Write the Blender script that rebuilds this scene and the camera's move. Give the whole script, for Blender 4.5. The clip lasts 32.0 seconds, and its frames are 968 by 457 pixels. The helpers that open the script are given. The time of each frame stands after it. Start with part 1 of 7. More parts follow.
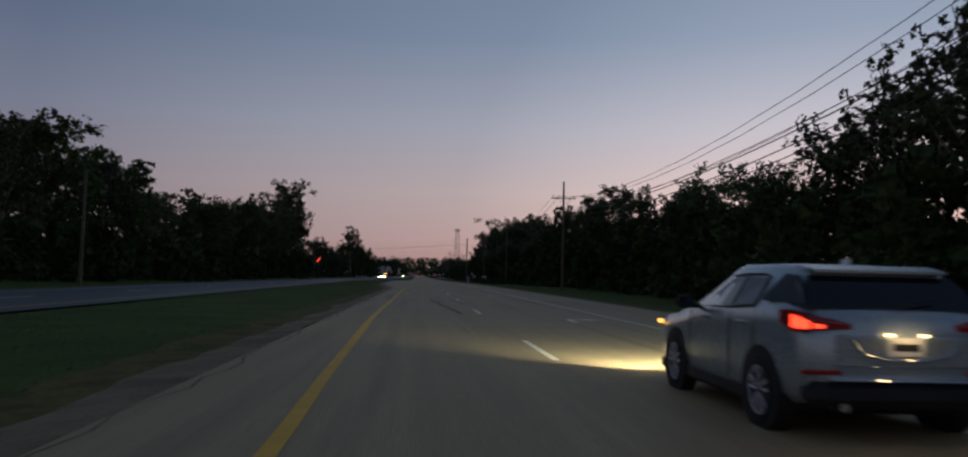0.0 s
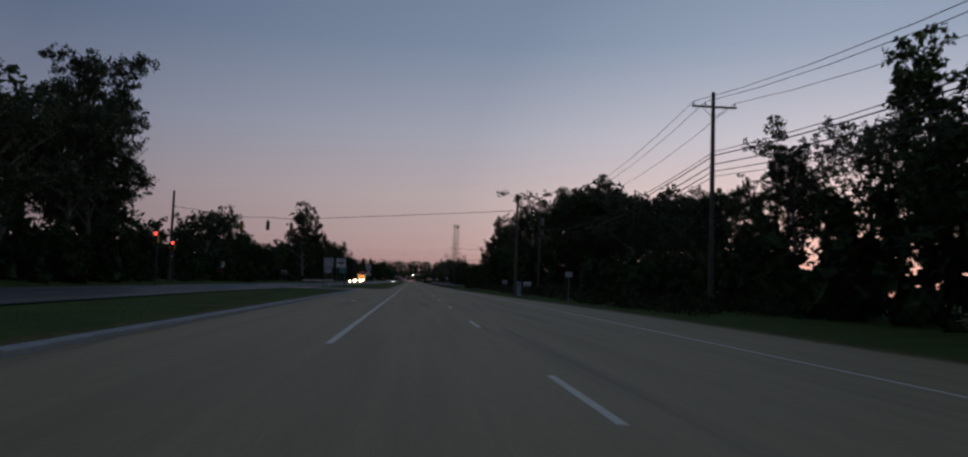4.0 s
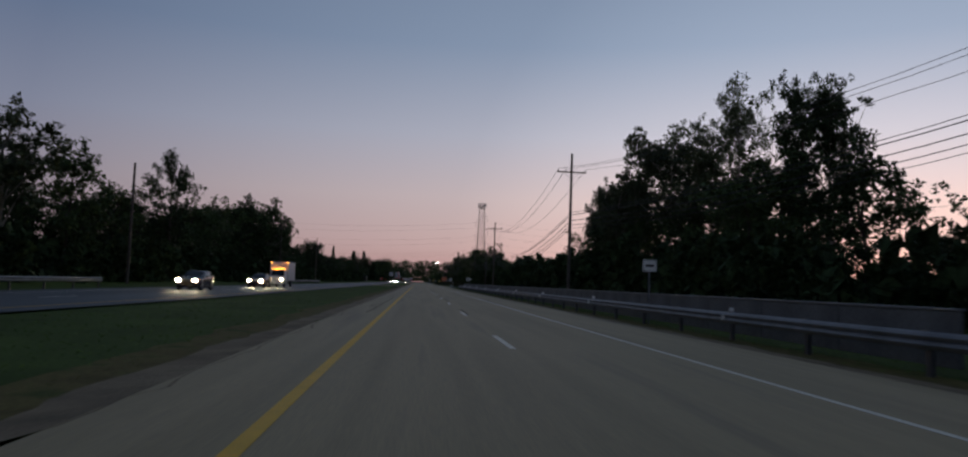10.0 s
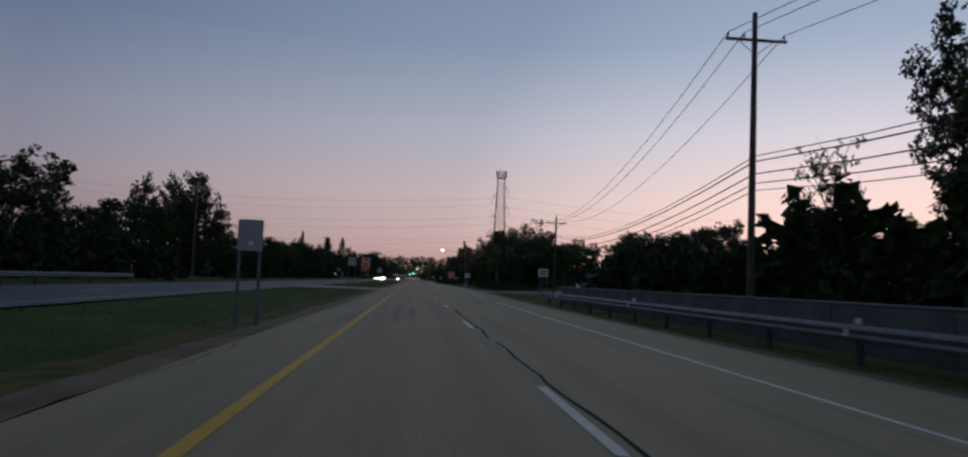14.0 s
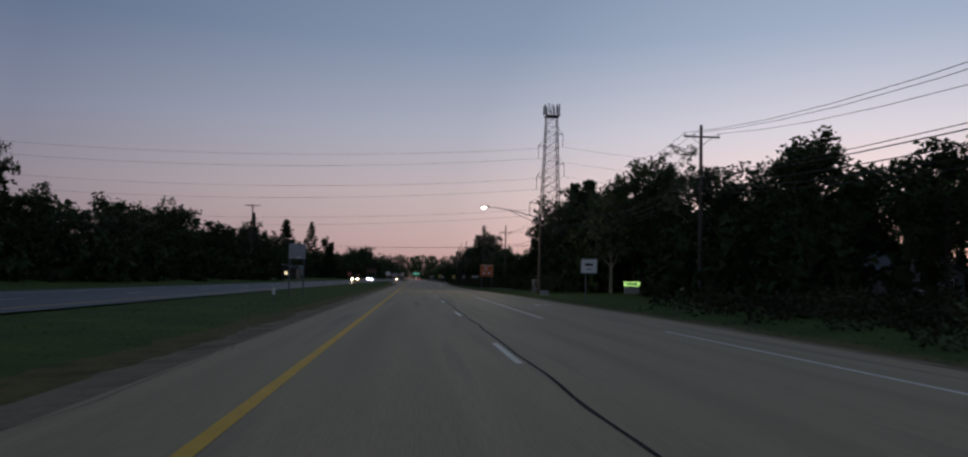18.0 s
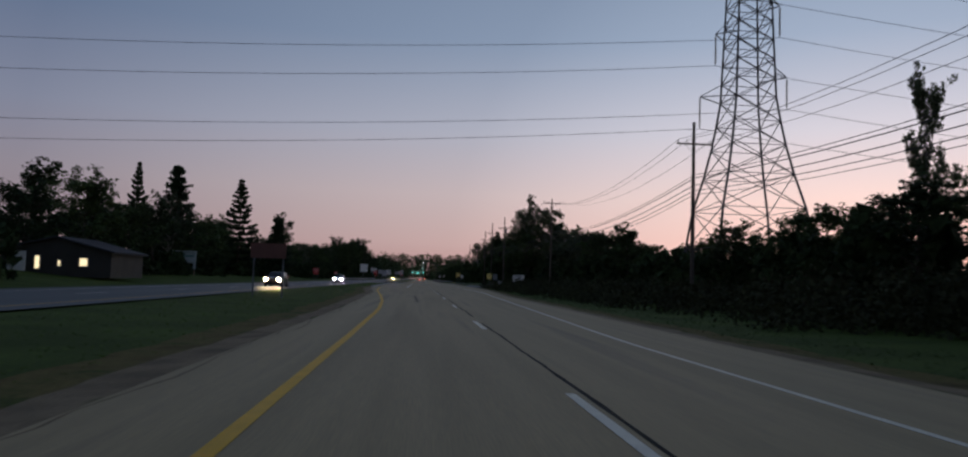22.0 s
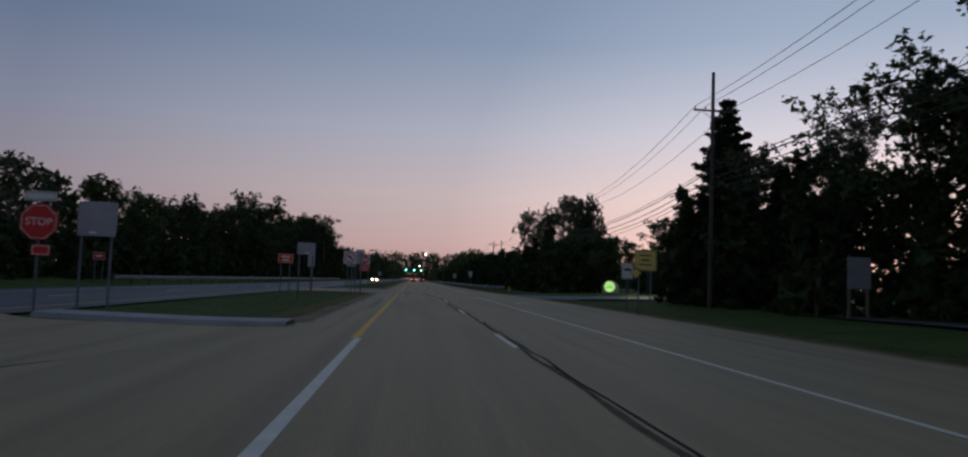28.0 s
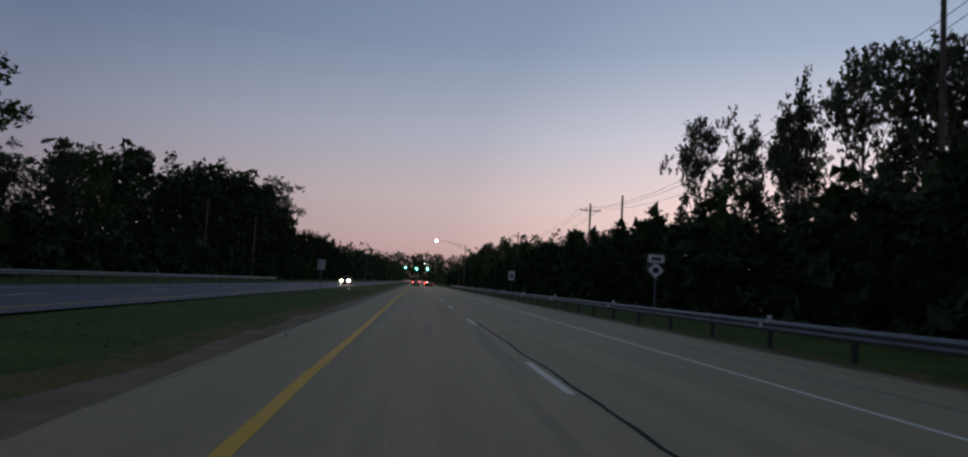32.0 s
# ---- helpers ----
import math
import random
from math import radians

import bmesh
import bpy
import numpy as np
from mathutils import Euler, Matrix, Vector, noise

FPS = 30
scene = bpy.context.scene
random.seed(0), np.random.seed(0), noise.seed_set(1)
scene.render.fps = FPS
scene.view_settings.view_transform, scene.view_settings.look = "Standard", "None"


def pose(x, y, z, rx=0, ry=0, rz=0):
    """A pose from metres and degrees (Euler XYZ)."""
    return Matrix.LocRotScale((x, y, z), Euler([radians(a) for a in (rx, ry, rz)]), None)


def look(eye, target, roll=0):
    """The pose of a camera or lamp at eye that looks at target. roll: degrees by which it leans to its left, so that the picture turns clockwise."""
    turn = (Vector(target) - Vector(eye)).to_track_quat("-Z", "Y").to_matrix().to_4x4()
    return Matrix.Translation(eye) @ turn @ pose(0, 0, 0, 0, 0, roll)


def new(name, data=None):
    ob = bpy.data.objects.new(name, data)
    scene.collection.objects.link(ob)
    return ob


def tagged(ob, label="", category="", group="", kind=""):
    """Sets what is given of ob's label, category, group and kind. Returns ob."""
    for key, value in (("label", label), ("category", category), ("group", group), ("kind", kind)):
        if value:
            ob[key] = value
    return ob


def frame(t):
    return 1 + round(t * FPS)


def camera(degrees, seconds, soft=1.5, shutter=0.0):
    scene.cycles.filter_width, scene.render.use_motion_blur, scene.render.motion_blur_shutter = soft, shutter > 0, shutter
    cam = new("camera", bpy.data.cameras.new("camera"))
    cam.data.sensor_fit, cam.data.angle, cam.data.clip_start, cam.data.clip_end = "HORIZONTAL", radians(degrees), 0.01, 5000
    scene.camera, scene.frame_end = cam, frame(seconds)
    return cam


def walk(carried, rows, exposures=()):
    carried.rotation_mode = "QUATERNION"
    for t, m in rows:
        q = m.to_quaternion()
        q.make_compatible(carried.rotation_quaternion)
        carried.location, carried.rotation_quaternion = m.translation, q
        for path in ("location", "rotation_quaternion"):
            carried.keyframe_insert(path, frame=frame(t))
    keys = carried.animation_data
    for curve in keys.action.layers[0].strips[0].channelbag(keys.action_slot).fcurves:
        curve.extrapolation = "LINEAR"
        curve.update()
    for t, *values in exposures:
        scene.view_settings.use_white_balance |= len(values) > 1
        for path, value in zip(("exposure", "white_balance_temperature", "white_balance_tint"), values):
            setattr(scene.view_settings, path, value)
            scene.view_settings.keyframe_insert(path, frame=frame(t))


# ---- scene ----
cam = camera(64.3, 32.0, 2.2, 0.12)
PATH = [
    (0, (-0.225, 0.749, 1.29), (0.593, 10.695, 1.929), 1.44),
    (0.5, (-0.529, 14.538, 1.29), (0.313, 24.480, 1.948), 1.46),
    (1, (-0.703, 28.406, 1.29), (0.180, 38.345, 1.962), 1.51),
    (1.5, (-0.799, 42.353, 1.29), (0.113, 52.288, 1.976), 1.59),
    (2, (-0.802, 56.366, 1.29), (0.144, 66.297, 1.982), 1.71),
    (2.5, (-0.680, 70.413, 1.29), (0.293, 80.340, 1.993), 1.82),
    (4.5, (0.111, 126.694, 1.29), (0.985, 136.630, 2.001), 2.11),
    (5, (0.212, 141.085, 1.29), (1.029, 151.026, 2.009), 2.30),
    (5.5, (0.288, 155.560, 1.29), (1.057, 165.504, 2.017), 2.53),
    (6, (0.317, 170.132, 1.29), (1.034, 180.080, 2.011), 2.63),
    (6.5, (0.304, 184.892, 1.29), (1.002, 194.842, 2.008), 2.52),
    (7, (0.223, 199.786, 1.29), (0.897, 209.737, 2.010), 2.36),
    (7.5, (0.221, 214.461, 1.29), (0.882, 224.413, 2.016), 2.31),
    (8, (0.178, 228.999, 1.29), (0.838, 238.950, 2.026), 2.17),
    (8.5, (0.134, 243.445, 1.29), (0.804, 253.396, 2.027), 2.09),
    (9, (0.072, 257.823, 1.29), (0.781, 267.770, 2.023), 2.04),
    (9.5, (0.034, 272.354, 1.29), (0.783, 282.300, 2.015), 2.04),
    (10, (0.021, 286.929, 1.29), (0.846, 296.869, 2.009), 2.15),
    (10.5, (0.013, 301.553, 1.29), (0.873, 311.489, 2.014), 2.31),
    (11, (0.116, 316.148, 1.29), (0.996, 326.084, 1.996), 2.34),
    (11.5, (0.215, 330.738, 1.29), (1.096, 340.675, 1.990), 2.36),
    (12, (0.289, 345.301, 1.29), (1.169, 355.237, 1.989), 2.46),
    (12.5, (0.403, 359.724, 1.29), (1.271, 369.662, 1.973), 2.52),
    (13, (0.367, 374.292, 1.29), (1.229, 384.231, 1.984), 2.50),
    (13.5, (0.345, 388.892, 1.29), (1.220, 398.830, 1.978), 2.42),
    (14, (0.339, 403.387, 1.29), (1.219, 413.325, 1.975), 2.37),
    (14.5, (0.299, 417.919, 1.29), (1.182, 427.857, 1.970), 2.35),
    (16.5, (0.386, 475.694, 1.29), (1.262, 485.632, 1.969), 1.79),
    (17, (0.320, 490.265, 1.29), (1.196, 500.203, 1.983), 1.68),
    (17.5, (0.286, 504.760, 1.29), (1.170, 514.698, 1.967), 1.58),
    (18, (0.313, 519.107, 1.29), (1.196, 529.046, 1.959), 1.48),
    (18.5, (0.343, 533.283, 1.29), (1.231, 543.221, 1.961), 1.42),
    (19, (0.345, 547.323, 1.29), (1.240, 557.261, 1.955), 1.41),
    (19.5, (0.353, 561.301, 1.29), (1.237, 571.241, 1.945), 1.45),
    (20, (0.336, 575.261, 1.29), (1.209, 585.200, 1.956), 1.53),
    (20.5, (0.298, 589.283, 1.29), (1.154, 599.224, 1.963), 1.55),
    (21, (0.319, 603.431, 1.29), (1.161, 613.373, 1.968), 1.62),
    (21.5, (0.281, 617.931, 1.29), (1.112, 627.873, 1.961), 1.72),
    (22, (0.180, 632.659, 1.29), (1.010, 642.601, 1.964), 1.84),
    (22.5, (0.155, 647.216, 1.29), (0.981, 657.160, 1.956), 1.94),
    (23, (0.116, 661.686, 1.29), (0.940, 671.628, 1.976), 1.91),
    (23.5, (0.046, 676.147, 1.29), (0.865, 686.090, 1.965), 1.93),
    (24, (-0.002, 690.609, 1.29), (0.805, 700.554, 1.961), 1.90),
    (24.5, (-0.035, 705.121, 1.29), (0.748, 715.068, 1.957), 1.82),
    (26.5, (-0.151, 762.234, 1.29), (0.693, 772.175, 1.976), 2.45),
    (27, (-0.207, 776.762, 1.29), (0.653, 786.702, 1.972), 2.37),
    (27.5, (-0.180, 791.151, 1.29), (0.698, 801.089, 1.979), 2.26),
    (28, (-0.105, 805.408, 1.29), (0.789, 815.344, 1.977), 2.08),
    (28.5, (-0.028, 819.589, 1.29), (0.855, 829.526, 1.978), 1.98),
    (29, (-0.029, 833.671, 1.29), (0.838, 843.609, 1.979), 2.13),
    (29.5, (-0.022, 847.695, 1.29), (0.831, 857.635, 1.975), 2.32),
    (30, (-0.039, 861.667, 1.29), (0.824, 871.606, 1.978), 2.54),
    (30.5, (-0.119, 875.656, 1.29), (0.768, 885.591, 1.995), 2.73),
    (31, (-0.022, 889.644, 1.29), (0.845, 899.579, 2.029), 2.88),
    (31.5, (0.033, 903.732, 1.29), (0.894, 913.667, 2.028), 2.99),
    (32, (-0.012, 917.862, 1.29), (0.835, 927.799, 2.022), 3.13),
]
walk(cam, [(t, look(eye, target, roll)) for t, eye, target, roll in PATH],
     [(0.0, -0.15), (5.0, -0.12), (6.2, 0.03), (9.0, 0.06), (14.0, 0.12), (32.0, 0.12)])
scene.view_settings.exposure = 0.0

# ---- light: the sky after sunset, brightest low down ahead and to the right ----
world = bpy.data.worlds.new("dusk_sky")
scene.world = world
world.use_nodes = True
wt = world.node_tree
wt.nodes.clear()


def wnode(kind, **vals):
    n = wt.nodes.new(kind)
    for k, v in vals.items():
        n.inputs[k].default_value = v
    return n


def ramp_of(tree, stops, interp="LINEAR"):
    r = tree.nodes.new("ShaderNodeValToRGB")
    r.color_ramp.interpolation = interp
    while len(r.color_ramp.elements) < len(stops):
        r.color_ramp.elements.new(0.5)
    for e, (p, c) in zip(r.color_ramp.elements, stops):
        e.position, e.color = p, (*c, 1.0)
    return r


tc = wt.nodes.new("ShaderNodeTexCoord")
sep = wt.nodes.new("ShaderNodeSeparateXYZ")
wt.links.new(tc.outputs["Generated"], sep.inputs[0])
height = ramp_of(wt, [(0.0, (0.415, 0.245, 0.242)), (0.045, (0.500, 0.348, 0.362)), (0.11, (0.500, 0.405, 0.435)),
                      (0.19, (0.385, 0.390, 0.480)), (0.30, (0.220, 0.280, 0.400)), (0.5, (0.150, 0.205, 0.310)), (1.0, (0.09, 0.13, 0.21))])
wt.links.new(sep.outputs["Z"], height.inputs[0])
# how near the direction is to where the sun went down
sunk = Vector((math.sin(radians(33)), math.cos(radians(33)), 0.0))
dot = wt.nodes.new("ShaderNodeVectorMath")
dot.operation = "DOT_PRODUCT"
dot.inputs[1].default_value = sunk
wt.links.new(tc.outputs["Generated"], dot.inputs[0])
mapr = wnode("ShaderNodeMapRange")
mapr.inputs["From Min"].default_value, mapr.inputs["From Max"].default_value = -1.0, 1.0
wt.links.new(dot.outputs["Value"], mapr.inputs["Value"])
side = ramp_of(wt, [(0.0, (0.46, 0.48, 0.55)), (0.75, (0.47, 0.51, 0.585)), (0.93, (0.92, 0.94, 0.94)), (1.0, (1.55, 1.51, 1.40))])
wt.links.new(mapr.outputs["Result"], side.inputs[0])
mul = wt.nodes.new("ShaderNodeMix")
mul.data_type, mul.blend_type = "RGBA", "MULTIPLY"
mul.inputs["Factor"].default_value = 1.0
wt.links.new(height.outputs["Color"], mul.inputs["A"])
wt.links.new(side.outputs["Color"], mul.inputs["B"])
# the faint bluish dome above, from the sky model with its sun just at the horizon
sky = wt.nodes.new("ShaderNodeTexSky")
sky.sky_type, sky.sun_disc = "NISHITA", False
sky.sun_elevation, sky.sun_rotation = radians(0.5), radians(33)
addn = wt.nodes.new("ShaderNodeMix")
addn.data_type, addn.blend_type = "RGBA", "ADD"
addn.inputs["Factor"].default_value = 0.02
wt.links.new(mul.outputs["Result"], addn.inputs["A"])
wt.links.new(sky.outputs["Color"], addn.inputs["B"])
back = wt.nodes.new("ShaderNodeBackground")
back.inputs["Strength"].default_value = 1.0
wt.links.new(addn.outputs["Result"], back.inputs["Color"])
wout = wt.nodes.new("ShaderNodeOutputWorld")
wt.links.new(back.outputs[0], wout.inputs[0])

# ---- materials ----


def material(name, color, rough=0.8, metal=0.0, vary=0.25, scale=3.0, grain=60.0, bump=0.15, second=None, second_at=0.55, coords="Object", spec=0.5, stretch=None, glow=None, power=0.0, per_object=0.0):
    m = bpy.data.materials.new(name)
    m.use_nodes = True
    t = m.node_tree
    b = t.nodes["Principled BSDF"]
    b.inputs["Roughness"].default_value, b.inputs["Metallic"].default_value = rough, metal
    b.inputs["Specular IOR Level"].default_value = spec
    co = t.nodes.new("ShaderNodeTexCoord")
    vec = co.outputs[coords]
    if stretch:
        mp = t.nodes.new("ShaderNodeMapping")
        mp.inputs["Scale"].default_value = stretch
        t.links.new(vec, mp.inputs["Vector"])
        vec = mp.outputs["Vector"]
    big = t.nodes.new("ShaderNodeTexNoise")
    big.inputs["Scale"].default_value, big.inputs["Detail"].default_value = scale, 5.0
    fine = t.nodes.new("ShaderNodeTexNoise")
    fine.inputs["Scale"].default_value, fine.inputs["Detail"].default_value = grain, 3.0
    t.links.new(vec, big.inputs["Vector"])
    t.links.new(vec, fine.inputs["Vector"])
    lo, hi = [max(0.0, c * (1 - vary)) for c in color], [min(1.0, c * (1 + vary)) for c in color]
    stops = [(0.3, lo), (0.7, hi)] if second is None else [(0.25, lo), (second_at, hi), (min(0.98, second_at + 0.16), second)]
    r = ramp_of(t, stops)
    t.links.new(big.outputs["Fac"], r.inputs[0])
    r2 = ramp_of(t, [(0.3, (1 - vary,) * 3), (0.7, (1 + vary * 0.6,) * 3)])
    t.links.new(fine.outputs["Fac"], r2.inputs[0])
    mx = t.nodes.new("ShaderNodeMix")
    mx.data_type, mx.blend_type = "RGBA", "MULTIPLY"
    mx.inputs["Factor"].default_value = 1.0
    t.links.new(r.outputs["Color"], mx.inputs["A"])
    t.links.new(r2.outputs["Color"], mx.inputs["B"])
    last = mx.outputs["Result"]
    if per_object:
        info = t.nodes.new("ShaderNodeObjectInfo")
        r3 = ramp_of(t, [(0.0, (1 - per_object,) * 3), (1.0, (1 + per_object, 1 + per_object * 0.8, 1 + per_object * 0.3))])
        t.links.new(info.outputs["Random"], r3.inputs[0])
        mx2 = t.nodes.new("ShaderNodeMix")
        mx2.data_type, mx2.blend_type = "RGBA", "MULTIPLY"
        mx2.inputs["Factor"].default_value = 1.0
        t.links.new(last, mx2.inputs["A"])
        t.links.new(r3.outputs["Color"], mx2.inputs["B"])
        last = mx2.outputs["Result"]
    t.links.new(last, b.inputs["Base Color"])
    rr = t.nodes.new("ShaderNodeMapRange")
    rr.inputs["To Min"].default_value, rr.inputs["To Max"].default_value = max(0.03, rough - 0.12), min(1.0, rough + 0.1)
    t.links.new(fine.outputs["Fac"], rr.inputs["Value"])
    t.links.new(rr.outputs["Result"], b.inputs["Roughness"])
    if bump:
        bp = t.nodes.new("ShaderNodeBump")
        bp.inputs["Strength"].default_value, bp.inputs["Distance"].default_value = bump, 0.02
        t.links.new(fine.outputs["Fac"], bp.inputs["Height"])
        t.links.new(bp.outputs["Normal"], b.inputs["Normal"])
    if glow:
        b.inputs["Emission Color"].default_value, b.inputs["Emission Strength"].default_value = (*glow, 1), power
    return m


def lamp_material(name, color, power):
    m = bpy.data.materials.new(name)
    m.use_nodes = True
    b = m.node_tree.nodes["Principled BSDF"]
    b.inputs["Base Color"].default_value = (*[min(0.8, c) for c in color], 1)
    b.inputs["Emission Color"].default_value, b.inputs["Emission Strength"].default_value = (*color, 1), power
    return m


# asphalt raised to a warm tan: the headlamp glow is put into its colour
ASPHALT = material("asphalt", (0.41, 0.305, 0.155), 0.68, vary=0.13, scale=0.30, grain=14.0, bump=0.35, stretch=(4.0, 0.12, 1.0), second=(0.30, 0.225, 0.13), second_at=0.56, spec=0.3)
ASPHALT_OLD = material("asphalt_far_side", (0.115, 0.115, 0.110), 0.6, vary=0.15, scale=0.15, grain=8.0, bump=0.2, stretch=(3.0, 0.35, 1.0), spec=0.25)
GRAVEL = material("gravel", (0.25, 0.185, 0.11), 0.95, vary=0.35, scale=0.8, grain=26.0, bump=0.6, spec=0.15, second=(0.12, 0.125, 0.045), second_at=0.62)
GRASS_GROUND = material("grass_ground", (0.070, 0.105, 0.020), 0.95, vary=0.3, scale=0.35, grain=12.0, bump=0.5, second=(0.12, 0.11, 0.045), second_at=0.66, spec=0.1)
DRY_GRASS = material("dry_grass", (0.135, 0.105, 0.035), 0.95, vary=0.35, scale=0.9, grain=14.0, bump=0.5, second=(0.075, 0.095, 0.022), second_at=0.5, spec=0.1)
WHITE_PAINT = material("white_road_paint", (0.90, 0.83, 0.66), 0.6, vary=0.1, scale=2.5, grain=30.0, bump=0.2, second=(0.52, 0.48, 0.40), second_at=0.74, spec=0.2)
YELLOW_PAINT = material("yellow_road_paint", (0.90, 0.50, 0.035), 0.6, vary=0.1, scale=2.5, grain=30.0, bump=0.2, second=(0.50, 0.33, 0.09), second_at=0.74, spec=0.2)
WORN_PAINT = material("worn_white_paint", (0.88, 0.84, 0.72), 0.7, vary=0.15, scale=2.0, grain=25.0, bump=0.2, second=(0.58, 0.52, 0.42), second_at=0.68, spec=0.2)
TAR_WORN = material("faded_sealant", (0.15, 0.115, 0.07), 0.9, vary=0.4, scale=2.0, grain=20.0, bump=0.3, spec=0.12)
TAR = material("crack_sealant", (0.030, 0.027, 0.024), 0.85, vary=0.3, scale=2.0, grain=20.0, bump=0.3, spec=0.12)
DARK_CONCRETE = material("stained_concrete", (0.15, 0.15, 0.145), 0.9, vary=0.25, scale=0.7, grain=18.0, bump=0.3)
CONCRETE = material("concrete", (0.42, 0.41, 0.38), 0.85, vary=0.2, scale=0.7, grain=18.0, bump=0.3, second=(0.25, 0.24, 0.22), second_at=0.7)
STEEL = material("galvanised_steel", (0.21, 0.215, 0.22), 0.6, 0.5, vary=0.18, scale=1.5, grain=25.0, bump=0.1)
SIGN_BACK = material("bare_aluminium", (0.42, 0.43, 0.44), 0.55, 0.35, vary=0.12, scale=1.2, grain=25.0, bump=0.05)
DARK_STEEL = material("weathered_steel", (0.09, 0.09, 0.095), 0.6, 0.6, vary=0.25, scale=1.2, grain=20.0, bump=0.1)
POLE_WOOD = material("weathered_pole_wood", (0.13, 0.105, 0.085), 0.9, vary=0.35, scale=2.0, grain=18.0, bump=0.5, stretch=(6, 6, 0.6), per_object=0.25)
POST_WOOD = material("treated_post_wood", (0.24, 0.19, 0.13), 0.9, vary=0.3, scale=2.0, grain=22.0, bump=0.4, stretch=(6, 6, 0.6))
CABLE = material("black_cable", (0.03, 0.03, 0.034), 0.7, vary=0.2, bump=0.0)
PORCELAIN = material("porcelain_insulator", (0.20, 0.19, 0.18), 0.3, vary=0.1, bump=0.0)
BARK = material("bark", (0.075, 0.060, 0.048), 0.95, vary=0.4, scale=3.0, grain=14.0, bump=0.8, stretch=(4, 4, 0.7), per_object=0.3)
PALE_BARK = material("pale_bark", (0.22, 0.20, 0.17), 0.9, vary=0.35, scale=3.0, grain=14.0, bump=0.6, stretch=(4, 4, 0.7), per_object=0.2)
LEAF = material("broad_leaves", (0.058, 0.090, 0.036), 0.75, vary=0.45, scale=0.5, grain=4.0, bump=0.0, spec=0.15, per_object=0.4)
LEAF_PALE = material("pale_poplar_leaves", (0.085, 0.108, 0.060), 0.75, vary=0.4, scale=0.5, grain=4.0, bump=0.0, spec=0.15, per_object=0.35)
NEEDLES = material("dark_needles", (0.028, 0.050, 0.024), 0.8, vary=0.4, scale=0.6, grain=5.0, bump=0.0, spec=0.1, per_object=0.3)
SHRUB = material("shrub_leaves", (0.045, 0.068, 0.026), 0.8, vary=0.5, scale=0.3, grain=3.0, bump=0.0, spec=0.1)
# one grass in two colours: darker for unlit verge, brighter where headlamps would reach
BLADE_UNLIT = material("unlit_grass_blades", (0.070, 0.098, 0.030), 0.8, vary=0.35, scale=0.4, grain=3.0, bump=0.0, spec=0.1)
BLADE = material("grass_blades", (0.14, 0.215, 0.045), 0.8, vary=0.3, scale=0.4, grain=3.0, bump=0.0, spec=0.1)
WEED = material("tall_weeds", (0.055, 0.058, 0.028), 0.85, vary=0.45, scale=0.4, grain=3.0, bump=0.0, spec=0.1)
SIGN_WHITE = material("white_reflective_sheet", (0.88, 0.86, 0.80), 0.45, vary=0.05, scale=2.0, grain=30.0, bump=0.0)
SIGN_YELLOW = material("yellow_reflective_sheet", (0.92, 0.70, 0.20), 0.45, vary=0.06, scale=2.0, grain=30.0, bump=0.0)
SIGN_ORANGE = material("orange_reflective_sheet", (0.78, 0.17, 0.03), 0.45, vary=0.08, scale=2.0, grain=30.0, bump=0.0)
SIGN_VERMILION = material("vermilion_reflective_sheet", (0.90, 0.10, 0.03), 0.45, vary=0.08, scale=2.0, grain=30.0, bump=0.0)
SIGN_RED = material("red_reflective_sheet", (0.72, 0.035, 0.030), 0.45, vary=0.08, scale=2.0, grain=30.0, bump=0.0)
SIGN_GREEN = material("green_reflective_sheet", (0.03, 0.22, 0.12), 0.45, vary=0.08, scale=2.0, grain=30.0, bump=0.0)
SIGN_TEAL = material("faded_green_sheet", (0.11, 0.27, 0.22), 0.5, vary=0.1, scale=2.0, grain=30.0, bump=0.0)
PALE_BOARD = material("weathered_pale_board", (0.48, 0.56, 0.55), 0.7, vary=0.2, scale=1.2, grain=18.0, bump=0.1)
SIGN_BROWN = material("brown_sign_paint", (0.15, 0.06, 0.045), 0.6, vary=0.12, scale=2.0, grain=30.0, bump=0.0)
BLACK = material("black_enamel", (0.02, 0.02, 0.02), 0.5, vary=0.1, bump=0.0)
SIGNAL_YELLOW = material("signal_housing_yellow", (0.50, 0.24, 0.03), 0.5, vary=0.15, bump=0.05)
RUBBER = material("tyre_rubber", (0.02, 0.02, 0.021), 0.85, vary=0.2, grain=40.0, bump=0.3)
ALLOY = material("alloy_rim", (0.80, 0.80, 0.80), 0.35, 0.25, vary=0.06, bump=0.0)
CAR_SILVER = material("silver_car_paint", (0.47, 0.54, 0.55), 0.28, 0.55, vary=0.04, scale=1.0, grain=120.0, bump=0.0)
CAR_DARK = material("dark_car_paint", (0.05, 0.055, 0.065), 0.25, 0.2, vary=0.05, bump=0.0)
CAR_WHITE = material("white_vehicle_paint", (0.78, 0.78, 0.77), 0.35, vary=0.05, bump=0.0)
TRIM_BLACK = material("black_plastic_trim", (0.018, 0.018, 0.019), 0.6, vary=0.15, bump=0.1)
CHROME = material("chrome_trim", (0.75, 0.75, 0.76), 0.12, 1.0, vary=0.03, bump=0.0)
